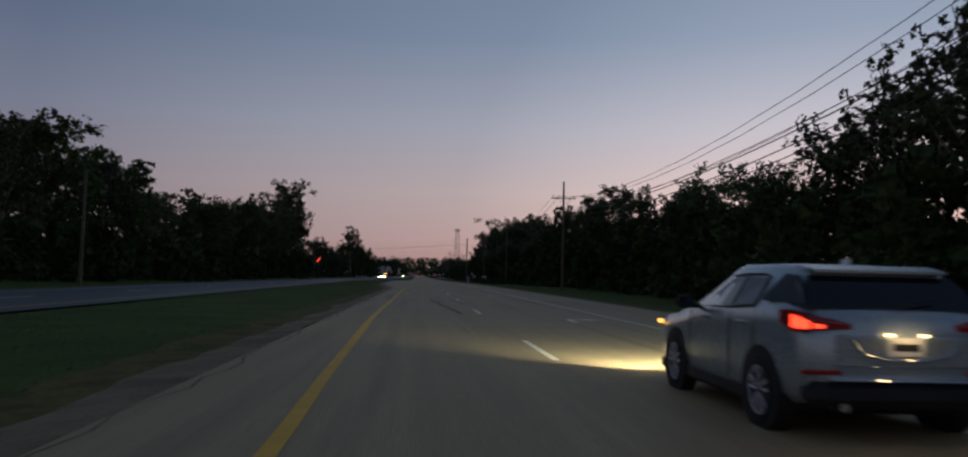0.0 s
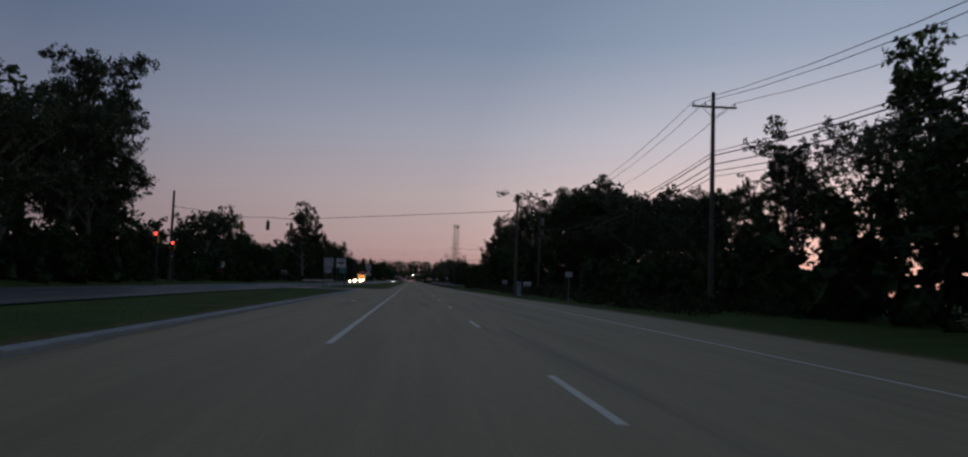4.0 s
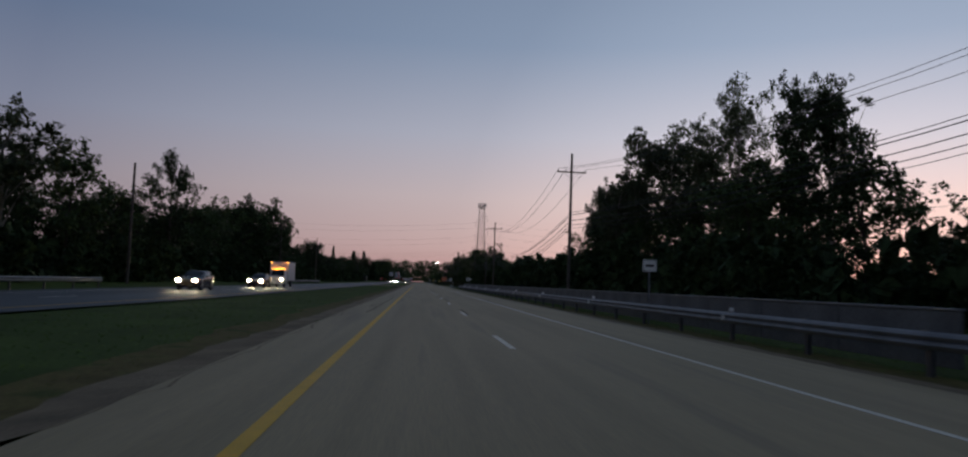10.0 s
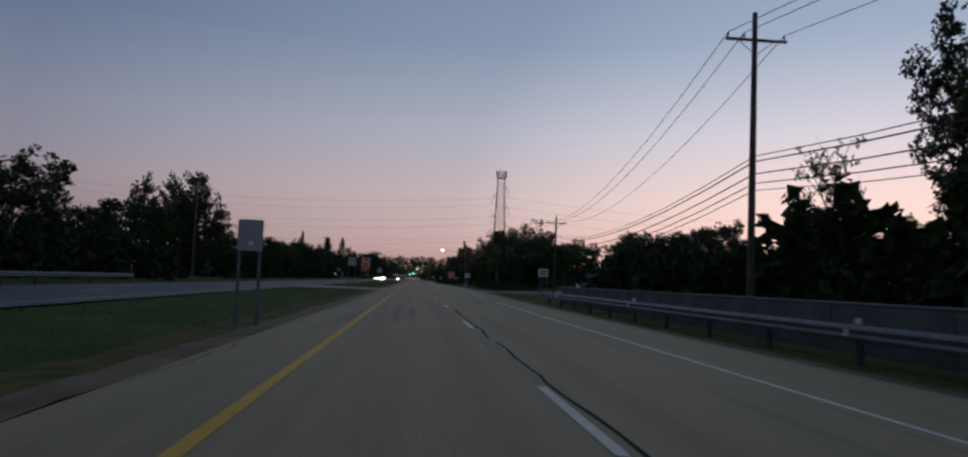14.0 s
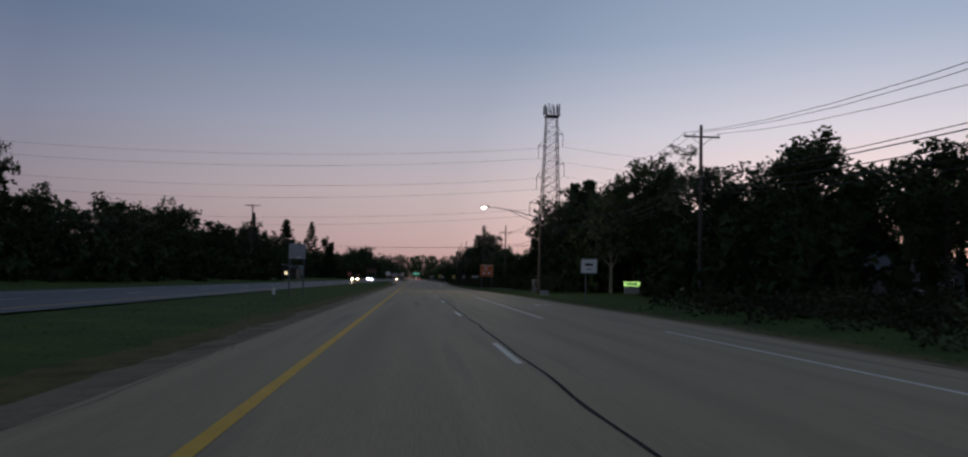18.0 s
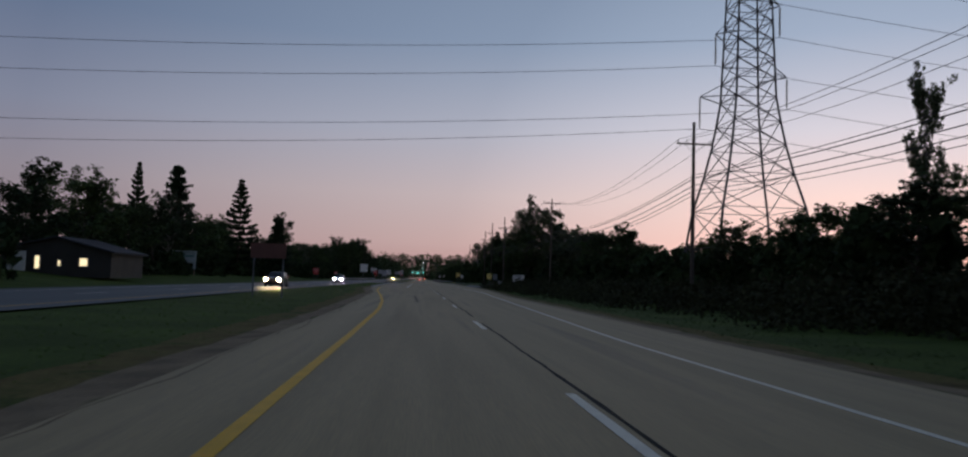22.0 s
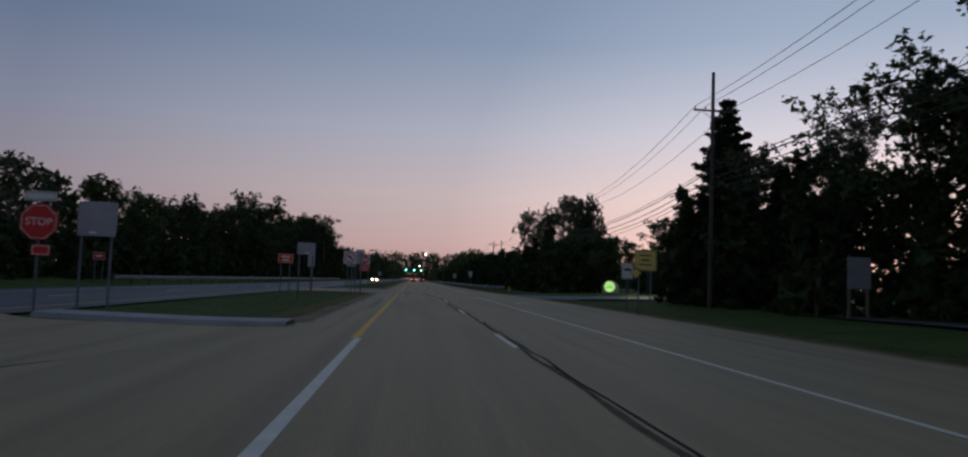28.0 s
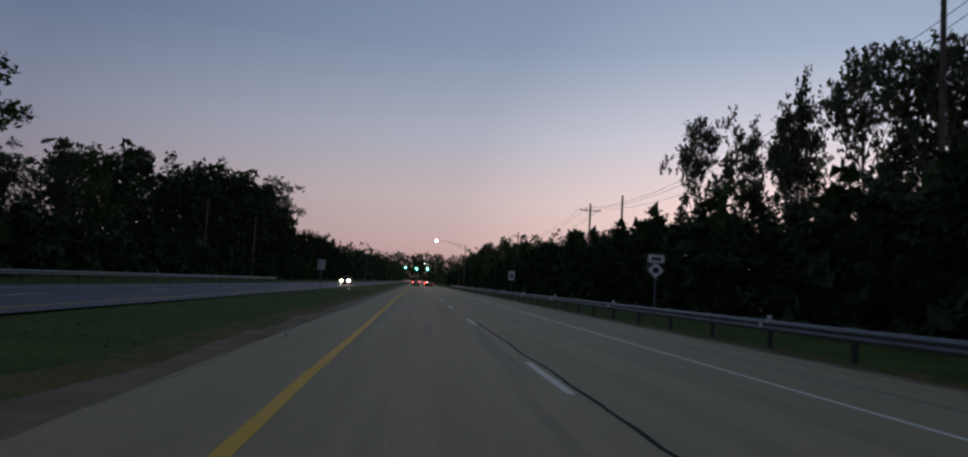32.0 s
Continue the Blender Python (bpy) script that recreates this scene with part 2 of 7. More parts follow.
CAR_GLASS = material("tinted_car_glass", (0.010, 0.011, 0.014), 0.07, vary=0.05, bump=0.0, spec=0.4)
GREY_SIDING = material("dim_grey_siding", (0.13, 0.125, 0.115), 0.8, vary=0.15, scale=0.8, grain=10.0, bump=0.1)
# siding colour lowered in place of the shade under eaves and trees
DARK_SIDING = material("shade_dark_siding", (0.055, 0.050, 0.042), 0.8, vary=0.2, scale=0.8, grain=10.0, bump=0.1)
SIDING = material("white_siding", (0.62, 0.62, 0.60), 0.7, vary=0.08, scale=0.8, grain=10.0, bump=0.1)
ROOF = material("dark_shingles", (0.045, 0.045, 0.05), 0.9, vary=0.3, scale=1.5, grain=9.0, bump=0.5)
TAIL_LAMP = lamp_material("red_tail_lamp", (1.0, 0.05, 0.02), 3.5)
BRAKE_LAMP = lamp_material("red_brake_lamp", (1.0, 0.05, 0.02), 40.0)
TAIL_DIM = material("red_lens", (0.35, 0.015, 0.012), 0.2, vary=0.1, bump=0.0)
AMBER_LAMP = lamp_material("amber_lamp", (1.0, 0.45, 0.08), 2.5)
MARKER_LAMP = lamp_material("orange_marker_lamp", (1.0, 0.33, 0.03), 14.0)
PLATE_LAMP = lamp_material("plate_lamp", (1.0, 0.72, 0.35), 5.0)
HEAD_LAMP = lamp_material("headlamp", (1.0, 0.80, 0.44), 260.0)
HEAD_LAMP_COOL = lamp_material("cool_headlamp", (0.85, 0.95, 1.0), 260.0)
HEAD_LAMP_NEAR = lamp_material("near_headlamp", (0.95, 0.97, 0.85), 25.0)
STREET_LAMP = lamp_material("street_lamp_lens", (1.0, 0.93, 0.78), 120.0)
GREEN_LAMP = lamp_material("green_signal_lens", (0.05, 1.0, 0.65), 160.0)
RED_LAMP = lamp_material("red_signal_lens", (1.0, 0.05, 0.03), 6.0)
LIT_GREEN = lamp_material("lit_green_sign_face", (0.52, 0.95, 0.26), 0.8)
LIT_WINDOW = lamp_material("lit_window", (1.0, 0.78, 0.45), 1.2)

# ---- mesh helpers ----


class Shape:
    """Gathers boxes, tubes and sheets into one mesh."""

    def __init__(self):
        self.v, self.f = [], []

    def mesh(self, verts, faces):
        k = len(self.v)
        self.v.extend([tuple(p) for p in verts])
        self.f.extend([tuple(i + k for i in q) for q in faces])
        return self

    def box(self, c, s, bevel=0.0, turn=0.0):
        x, y, z = [d / 2 for d in s]
        if bevel <= 0:
            vs = [(a * x, b * y, e * z) for e in (-1, 1) for a, b in ((-1, -1), (1, -1), (1, 1), (-1, 1))]
            fs = [(3, 2, 1, 0), (4, 5, 6, 7), (0, 1, 5, 4), (1, 2, 6, 5), (2, 3, 7, 6), (3, 0, 4, 7)]
        else:
            b = min(bevel, x * 0.9, y * 0.9, z * 0.9)
            ring = lambda k, zz: [(-x + k, -y, zz), (x - k, -y, zz), (x, -y + k, zz), (x, y - k, zz), (x - k, y, zz), (-x + k, y, zz), (-x, y - k, zz), (-x, -y + k, zz)]
            inner = lambda zz: [(px * (x - b) / x, py * (y - b) / y, zz) for px, py, _ in ring(b, zz)]
            vs = inner(-z) + ring(b, -z + b) + ring(b, z - b) + inner(z)
            fs = [tuple(range(7, -1, -1)), tuple(range(24, 32))]
            for r in range(3):
                fs += [(r * 8 + i, r * 8 + (i + 1) % 8, r * 8 + 8 + (i + 1) % 8, r * 8 + 8 + i) for i in range(8)]
        ca, sa = math.cos(turn), math.sin(turn)
        return self.mesh([(c[0] + px * ca - py * sa, c[1] + px * sa + py * ca, c[2] + pz) for px, py, pz in vs], fs)

    def tube(self, p, q, r0, r1=None, n=8, caps=True):
        r1 = r0 if r1 is None else r1
        p, q = Vector(p), Vector(q)
        d = (q - p)
        if d.length < 1e-6:
            return self
        d.normalize()
        a = d.orthogonal().normalized()
        b = d.cross(a)
        vs = []
        for o, r in ((p, r0), (q, r1)):
            vs += [o + (a * math.cos(2 * math.pi * i / n) + b * math.sin(2 * math.pi * i / n)) * r for i in range(n)]
        fs = [(i, (i + 1) % n, n + (i + 1) % n, n + i) for i in range(n)]
        if caps:
            fs += [tuple(range(n - 1, -1, -1)), tuple(range(n, 2 * n))]
        return self.mesh(vs, fs)

    def line(self, pts, r, n=5, r1=None):
        """A round bar that follows the points, tapering from r to r1."""
        r1 = r if r1 is None else r1
        pts = [Vector(p) for p in pts]
        m = len(pts) - 1
        vs, fs = [], []
        side = None
        for i, p in enumerate(pts):
            d = (pts[min(m, i + 1)] - pts[max(0, i - 1)]).normalized()
            side = d.orthogonal().normalized() if side is None else (side - d * side.dot(d)).normalized()
            up = d.cross(side)
            k = r + (r1 - r) * i / m
            vs += [p + (side * math.cos(2 * math.pi * a / n) + up * math.sin(2 * math.pi * a / n)) * k for a in range(n)]
        for i in range(m):
            fs += [(i * n + a, i * n + (a + 1) % n, (i + 1) * n + (a + 1) % n, (i + 1) * n + a) for a in range(n)]
        fs += [tuple(range(n - 1, -1, -1)), tuple(m * n + a for a in range(n))]
        return self.mesh(vs, fs)

    def prism(self, outline, y0, y1):
        """An outline in x, z drawn out from y0 to y1."""
        n = len(outline)
        vs = [(x, y0, z) for x, z in outline] + [(x, y1, z) for x, z in outline]
        fs = [tuple(range(n)), tuple(range(2 * n - 1, n - 1, -1))] + [(i, n + i, n + (i + 1) % n, (i + 1) % n) for i in range(n)]
        return self.mesh(vs, fs)

    def loft(self, rings, closed=True, caps=True):
        n = len(rings[0])
        vs = [p for r in rings for p in r]
        fs = []
        for k in range(len(rings) - 1):
            for i in range(n if closed else n - 1):
                j = (i + 1) % n
                fs.append((k * n + i, k * n + j, (k + 1) * n + j, (k + 1) * n + i))
        if caps:
            fs += [tuple(range(n - 1, -1, -1)), tuple((len(rings) - 1) * n + i for i in range(n))]
        return self.mesh(vs, fs)

    def data(self, name, mat, smooth=False):
        me = bpy.data.meshes.new(name)
        me.from_pydata(self.v, [], self.f)
        me.materials.append(mat)
        if smooth:
            me.polygons.foreach_set("use_smooth", [True] * len(me.polygons))
        me.update()
        return me


def part(name, shape, mat, parent=None, label="", smooth=False):
    ob = new(name, shape.data(name, mat, smooth) if isinstance(shape, Shape) else shape)
    ob.parent = parent
    return tagged(ob, label)


def thing(name, m, label, category, group="", kind=""):
    ob = new(name)
    ob.empty_display_size = 0.2
    ob.matrix_basis = m
    return tagged(ob, label, category, group, kind)


def piecewise(points):
    xs, ys = zip(*points)
    return lambda y: float(np.interp(y, xs, ys))


def lettering(text, size, mat, parent, x, y, z, name="lettering"):
    cu = bpy.data.curves.new(name, "FONT")
    cu.body, cu.size, cu.align_x, cu.align_y, cu.extrude = text, size, "CENTER", "CENTER", 0.001
    tmp = bpy.data.objects.new(name, cu)
    me = bpy.data.meshes.new_from_object(tmp)
    bpy.data.objects.remove(tmp)
    me.materials.clear()
    me.materials.append(mat)
    ob = new(name, me)
    ob.parent = parent
    ob.matrix_basis = pose(x, y, z, 90, 0, 0)
    return ob

# ---- plan: the carriageways run along y ----
LEFT = piecewise([(-80, -2.9), (80, -2.9), (122, -5.7), (203, -5.75), (206, -5.75), (222, -2.9), (664, -2.9), (700, -3.6), (728, -5.6), (740, -5.8), (812, -5.9), (826, -2.9), (1500, -2.9)])
RIGHT = piecewise([(-80, 9.3), (60, 10.6), (150, 11.0), (190, 9.3), (240, 7.7), (460, 7.7), (500, 8.8), (545, 9.6), (585, 9.0), (640, 7.2), (700, 7.8), (735, 9.5), (800, 10.2), (860, 10.4), (900, 9.0), (960, 8.6), (1500, 8.0)])
FAR_NEAR = piecewise([(-80, -10.5), (40, -12.0), (170, -14.6), (215, -14.0), (330, -11.0), (690, -11.6), (800, -11.0), (920, -9.7), (1500, -9.2)])
FAR_WIDE = 11.0
ROAD_END = 2600.0


def ground_z(x, y):
    """Level beside the road, rising in a low bank on the far left, a little uneven in the verges."""
    z = -0.07
    if x < -25:
        z += min(1.1, (-25 - x) * 0.09)
    if x > 12:
        z += min(0.5, (x - 12) * 0.03)
    if x < -25 or x > 13:
        z += 0.25 * noise.noise(Vector((x * 0.06, y * 0.05, 1.3)))
    return z


def sheet(name, xs_of, ys, z, mat, label, category, kind="structure", parent=None):
    s = Shape()
    cols = len(xs_of(ys[0]))
    vs = [(x, y, z(x, y) if callable(z) else z) for y in ys for x in xs_of(y)]
    fs = [(r * cols + c, r * cols + c + 1, (r + 1) * cols + c + 1, (r + 1) * cols + c) for r in range(len(ys) - 1) for c in range(cols - 1)]
    s.mesh(vs, fs)
    ob = new(name, s.data(name, mat))
    ob.parent = parent
    return tagged(ob, label, category, kind=kind) if not parent else tagged(ob, label)


gx = [-3500, -1200, -400, -150, -90, -70, -60, -52, -46, -40, -36, -32, -29, -26, -25, 12, 13, 15, 18, 21, 25, 30, 36, 44, 55, 75, 150, 400, 1200, 3500]
gy = [-3000, -800, -200] + list(range(-80, 1300, 6)) + [1320, 1400, 1600, 2000, 2800, 4500]
sheet("ground", lambda y: gx, gy, ground_z, GRASS_GROUND, "rough mown grass verge and median ground", "grass")

ry = list(range(-80, 1320, 6)) + [1400, 1600, 2000, 2600]
road = sheet("road", lambda y: [LEFT(y) + (RIGHT(y) - LEFT(y)) * k / 6 for k in range(7)], ry, 0.0, ASPHALT, "worn asphalt carriageway with sealed cracks, coloured warm and pale for headlamp glow", "road")
far_road = sheet("road_oncoming", lambda y: [FAR_NEAR(y) - FAR_WIDE + FAR_WIDE * k / 4 for k in range(5)], ry, 0.0, ASPHALT_OLD, "grey asphalt carriageway for oncoming traffic", "road")
# openings in the median
for k, (a, b, w) in enumerate(((205, 219, 3.0), (482.5, 497, 3.0), (813, 825, 3.0), (873, 887.5, 3.0))):
    s = Shape()
    vs, fs = [], []
    n = 9
    for i in range(n):
        u = i / (n - 1)
        x = -2.7 - (8.4 + (-2.7 - FAR_NEAR((a + b) / 2) - 8.4) + 0.3) * u
        flare = 3.2 * (abs(u - 0.5) * 2) ** 3
        vs += [(x, a - flare, -0.004), (x, b + flare * 0.7, -0.004)]
    fs = [(2 * i, 2 * i + 1, 2 * i + 3, 2 * i + 2) for i in range(n - 1)]
    s.mesh(vs, fs)
    part("pavement", s, ASPHALT, None)
    tagged(scene.collection.objects[-1], "asphalt crossover through the grass median", "pavement", kind="structure")
# gravel shoulders
def rag(y, seed, wide):
    return wide * (noise.noise(Vector((seed, y * 0.22, 0))) + 0.6 * noise.noise(Vector((seed, y * 0.9, 3))) + 0.35 * noise.noise(Vector((seed, y * 2.6, 6))))


fine_y = [-80 + 0.8 * i for i in range(1725)]
for edge, out, seed, lab in ((LEFT, -1, 1, "strip of brown dirt and gravel along the median"), (RIGHT, 1, 5, "strip of pale gravel between asphalt and grass")):
    sheet("gravel_shoulder", lambda y: sorted([edge(y) + out * (0.95 + rag(y, seed, 0.25)), edge(y) + out * 0.35, edge(y) - out * (0.10 + rag(y, seed + 2, 0.30))]), fine_y,
          lambda x, y: 0.0025 if (x - edge(y)) * out < 0.2 else -0.03 if (x - edge(y)) * out < 0.5 else -0.056, GRAVEL, lab, "shoulder")
    sheet("dry_grass", lambda y: sorted([edge(y) + out * (1.75 + rag(y, seed + 9, 0.45)), edge(y) + out * 0.6]), fine_y,
          lambda x, y: -0.045 if (x - edge(y)) * out < 0.7 else -0.064, DRY_GRASS, "ragged strip of yellowed dry grass beside the gravel", "grass")


def strip(name, centre, y0, y1, width, mat, z=0.005, step=3.0, parent=road, label=""):
    s = Shape()
    n = max(1, int((y1 - y0) / step))
    vs = []
    for i in range(n + 1):
        y = y0 + (y1 - y0) * i / n
        x = centre(y) if callable(centre) else centre
        vs += [(x - width / 2, y, z), (x + width / 2, y, z)]
    s.mesh(vs, [(2 * i, 2 * i + 1, 2 * i + 3, 2 * i + 2) for i in range(n)])
    return part(name, s, mat, parent, label)


YELLOW = piecewise([(-80, -1.24), (6, -1.24), (10, -1.36), (24, -1.62), (78, -1.68), (84, -2.0), (94, -2.75), (112, -4.56), (120, -5.2), (123, -5.45)])
strip("yellow_edge_line", YELLOW, -80, 122, 0.16, YELLOW_PAINT, label="solid yellow edge line")
strip("white_lane_line", piecewise([(128, -1.6), (150, -1.54), (165, -1.5), (180, -1.42), (221, -1.42)]), 128, 221, 0.15, WHITE_PAINT, label="solid white turn lane line")
strip("yellow_edge_line", piecewise([(221, -1.42), (240, -1.32), (262, -1.27), (481, -1.27)]), 221, 481, 0.16, YELLOW_PAINT, label="solid yellow edge line")
YELLOW2 = piecewise([(494, -1.27), (650, -1.27), (664, -1.35), (675, -1.7), (688, -2.4), (700, -3.2), (712, -3.9), (731, -4.5)])
strip("yellow_edge_line", YELLOW2, 494, 731, 0.16, YELLOW_PAINT, label="solid yellow edge line bending away")
strip("white_lane_line", -1.2, 733, 822, 0.15, WHITE_PAINT, label="solid white turn lane line")
strip("yellow_edge_line", -1.27, 822, 872.5, 0.16, YELLOW_PAINT, label="solid yellow edge line")
strip("yellow_edge_line", lambda y: -1.3 + 0.05 * noise.noise(Vector((0, y * 0.12, 9))), 886, 1500, 0.16, YELLOW_PAINT, label="wavering yellow edge line")
for a, b, line in ((-80, 62, piecewise([(-80, 6.3), (25, 6.45), (62, 6.7)])), (66, 228, piecewise([(66, 6.8), (150, 7.6), (175, 7.35), (195, 7.2), (209, 6.9), (228, 6.3)])), (230, 452, piecewise([(230, 6.35), (252, 6.2), (266, 5.6), (294, 5.2), (325, 5.15), (380, 5.3), (452, 5.6)])),
                   (462, 540, piecewise([(462, 5.7), (490, 6.9), (515, 7.4), (540, 7.3)])), (546, 577, piecewise([(546, 4.85), (577, 4.95)])), (597.5, 704, piecewise([(597.5, 5.15), (608, 5.12), (650, 4.9), (670, 5.55), (704, 6.7)])),
                   (704, 796, piecewise([(704, 6.7), (720, 7.1), (796, 6.75)])), (810, 868, piecewise([(810, 5.1), (868, 5.15)])), (890, 1500, piecewise([(890, 5.6), (1500, 5.6)]))):
    strip("white_edge_line", line, a, b, 0.11, WORN_PAINT if a == 462 else WHITE_PAINT, label="thin white edge line")
strip("far_edge_line", lambda y: FAR_NEAR(y) - 1.2, -80, 1300, 0.12, YELLOW_PAINT, parent=far_road)
strip("far_edge_line", lambda y: FAR_NEAR(y) - FAR_WIDE + 2.2, -80, 1300, 0.12, WHITE_PAINT, parent=far_road)
# broken lane line: 3.8 m marks, one every 15.24 m
dash_mesh = Shape().mesh([(-0.06, -3.8, 0), (0.06, -3.8, 0), (0.065, -1.9, 0), (0.06, 0, 0), (-0.06, 0, 0), (-0.065, -1.9, 0)], [(0, 1, 2, 3, 4, 5)]).data("lane_dash", WHITE_PAINT)
worn_mesh = dash_mesh.copy()
worn_mesh.materials.clear()
worn_mesh.materials.append(WORN_PAINT)
for k in range(-5, 96):
    y = 1.56 + 15.24 * k
    d = part("lane_dash", worn_mesh if k in (57, 58, 31, 37) else dash_mesh, None, road)
    d.location = (2.0, y, 0.006)
    d = part("lane_dash", dash_mesh, None, far_road)
    d.location = (FAR_NEAR(y) - 5.0, y + 4.0, 0.006)


def crack(y0, y1, x, wobble, width, seed, mat=TAR, lab="black sealed pavement crack", z=0.003):
    s = Shape()
    n = max(4, int((y1 - y0) / 0.8))
    vs = []
    for i in range(n + 1):
        y = y0 + (y1 - y0) * i / n
        c = x(y) if callable(x) else x
        c += wobble * noise.noise(Vector((seed, y * 0.35, 0))) + wobble * 0.4 * noise.noise(Vector((seed, y * 1.3, 4)))
        w = width * (0.55 + 0.6 * abs(noise.noise(Vector((seed + 7, y * 0.5, 0)))))
        vs += [(c - w, y, z), (c + w, y, z)]
    s.mesh(vs, [(2 * i, 2 * i + 1, 2 * i + 3, 2 * i + 2) for i in range(n)])
    part("crack_seal", s, mat, road, lab)


for k, (a, b) in enumerate(((286, 292), (319, 325), (340, 352), (377, 396), (402, 420), (421, 438), (476, 500), (503, 520), (522, 545), (546, 572), (598, 622), (636, 656), (660, 682), (690, 716), (718, 740), (770, 800), (801, 830), (900, 918), (921, 944))):
    crack(a, b, 2.17, 0.10, 0.045, k)
for k, (a, b) in enumerate(((40, 58), (70, 92), (160, 215), (590, 606))):
    crack(a, b, 6.0, 0.35, 0.05, k + 40)
for k, (a, b, x0, x1) in enumerate(((28, 44, 1.3, 0.4), (836, 863, 2.15, 1.85), (836, 849, 1.9, 1.8), (862, 878, 1.8, 0.85), (867, 875, 1.15, 0.9), (810, 836, 2.05, 2.1), (596, 604, 2.6, 1.4), (250, 262, 0.3, 0.6), (676, 690, 0.2, 0.0))):
    crack(a, b, piecewise([(a, x0), (b, x1)]), 0.05, 0.075, k + 60, TAR_WORN, "faded smear of old sealant")
for k, (a, b, x0, x1) in enumerate(((318, 345, -1.95, -1.75), (325, 330, -2.3, -1.95))):
    crack(a, b, piecewise([(a, x0), (b, x1)]), 0.12, 0.05, k + 90, TAR_WORN, "faded hairline crack")


for k, (y, x0, x1) in enumerate(((600.1, 1.7, 5.2), (602.6, 2.3, 3.4))):
    s, vs = Shape(), []
    for i in range(15):
        x = x0 + (x1 - x0) * i / 14
        c, w = y + 0.12 * noise.noise(Vector((x * 0.9, k, 5))), 0.05 * (0.6 + abs(noise.noise(Vector((x * 2, k, 8)))))
        vs += [(x, c - w, 0.0035), (x, c + w, 0.0035)]
    part("crack_seal", s.mesh(vs, [(2 * i, 2 * i + 2, 2 * i + 3, 2 * i + 1) for i in range(14)]), TAR_WORN, road, "faded sealed crack across the lane")


def arrow(x, y, turn, bend, z=0.006):
    """A turn arrow painted on the lane, about 2.4 m long."""
    pts = [(-0.09, 0), (0.09, 0), (0.09, 1.3), (0.02, 1.62), (-0.3, 1.8), (-0.6, 1.82), (-0.6, 2.12), (-1.15, 1.68), (-0.6, 1.25), (-0.6, 1.54), (-0.3, 1.5), (-0.12, 1.3), (-0.09, 1.1)]
    s = Shape().mesh([(px * bend, py, 0) for px, py in pts], [tuple(range(len(pts)))[::bend]])
    ob = part("turn_arrow", s, WORN_PAINT, road, "worn white painted turn arrow")
    ob.matrix_basis = pose(x, y, z, 0, 0, turn)


arrow(4.6, 24.0, 0, -1)
arrow(4.9, 55.0, 0, -1)
arrow(-3.3, 157.5, 0, 1)
arrow(-3.1, 191.5, 0, 1)
arrow(7.0, 560.0, 0, -1)
arrow(6.6, 853.3, 0, -1)

def kerb(pts, width=0.28, tall=0.13):
    s = Shape()
    rings = []
    for i, p in enumerate(pts):
        a, b = Vector(pts[max(0, i - 1)]), Vector(pts[min(len(pts) - 1, i + 1)])
        d = (b - a).normalized()
        n = Vector((-d.y, d.x))
        o = Vector(p)
        rings.append([(*(o + n * -width / 2), -0.03), (*(o + n * -width / 2), tall - 0.03), (*(o + n * (-width / 2 + 0.05)), tall), (*(o + n * (width / 2 - 0.03)), tall), (*(o + n * width / 2), tall - 0.03), (*(o + n * width / 2), -0.03)])
    s.loft(rings)
    ob = new("kerb", s.data("kerb", CONCRETE))
    return tagged(ob, "pale concrete kerb edging the grass median", "kerb", kind="structure")


def nose_curve(x, y, r, inner):
    """A kerb line along x that turns round the end of the median at y."""
    pts = []
    for i in range(9):
        a = math.pi / 2 * i / 8
        pts.append((x - r + r * math.cos(a), y - r + r * math.sin(a)))
    return pts + [(inner, y)]


kerb([(LEFT(y) - 0.14, y) for y in range(124, 198, 6)] + nose_curve(-5.9, 203, 3.0, -11.5))
kerb([(LEFT(y) - 0.14, y) for y in range(738, 806, 6)] + nose_curve(-6.05, 812.5, 3.0, -10.5))


def island(x0, x1, y0, y1):
    """The rounded concrete nose at the start of a stretch of median."""
    s = Shape()
    n = 14
    low, high = [], []
    for i in range(n + 1):
        u = i / n
        x = x0 + (x1 - x0) * u
        y = y0 + (y1 - y0) * abs(u - 0.25) ** 1.6
        low.append((x, y))
    vs, fs = [], []
    for x, y in low:
        vs += [(x, y, -0.03), (x, y + 0.04, 0.11), (x, y + 1.5, 0.12), (x, y + 1.54, -0.03)]
    for i in range(n):
        k = i * 4
        fs += [(k + j, k + 4 + j, k + 5 + j, k + 1 + j) for j in range(3)]
    s.mesh(vs, [f[::-1] for f in fs])
    ob = new("median_nose", s.data("median_nose", CONCRETE))
    tagged(ob, "pale concrete kerbed nose of the grass median", "kerb", kind="structure")


island(-3.2, -9.8, 824.8, 827)
island(-3.2, -8.6, 887.4, 890)

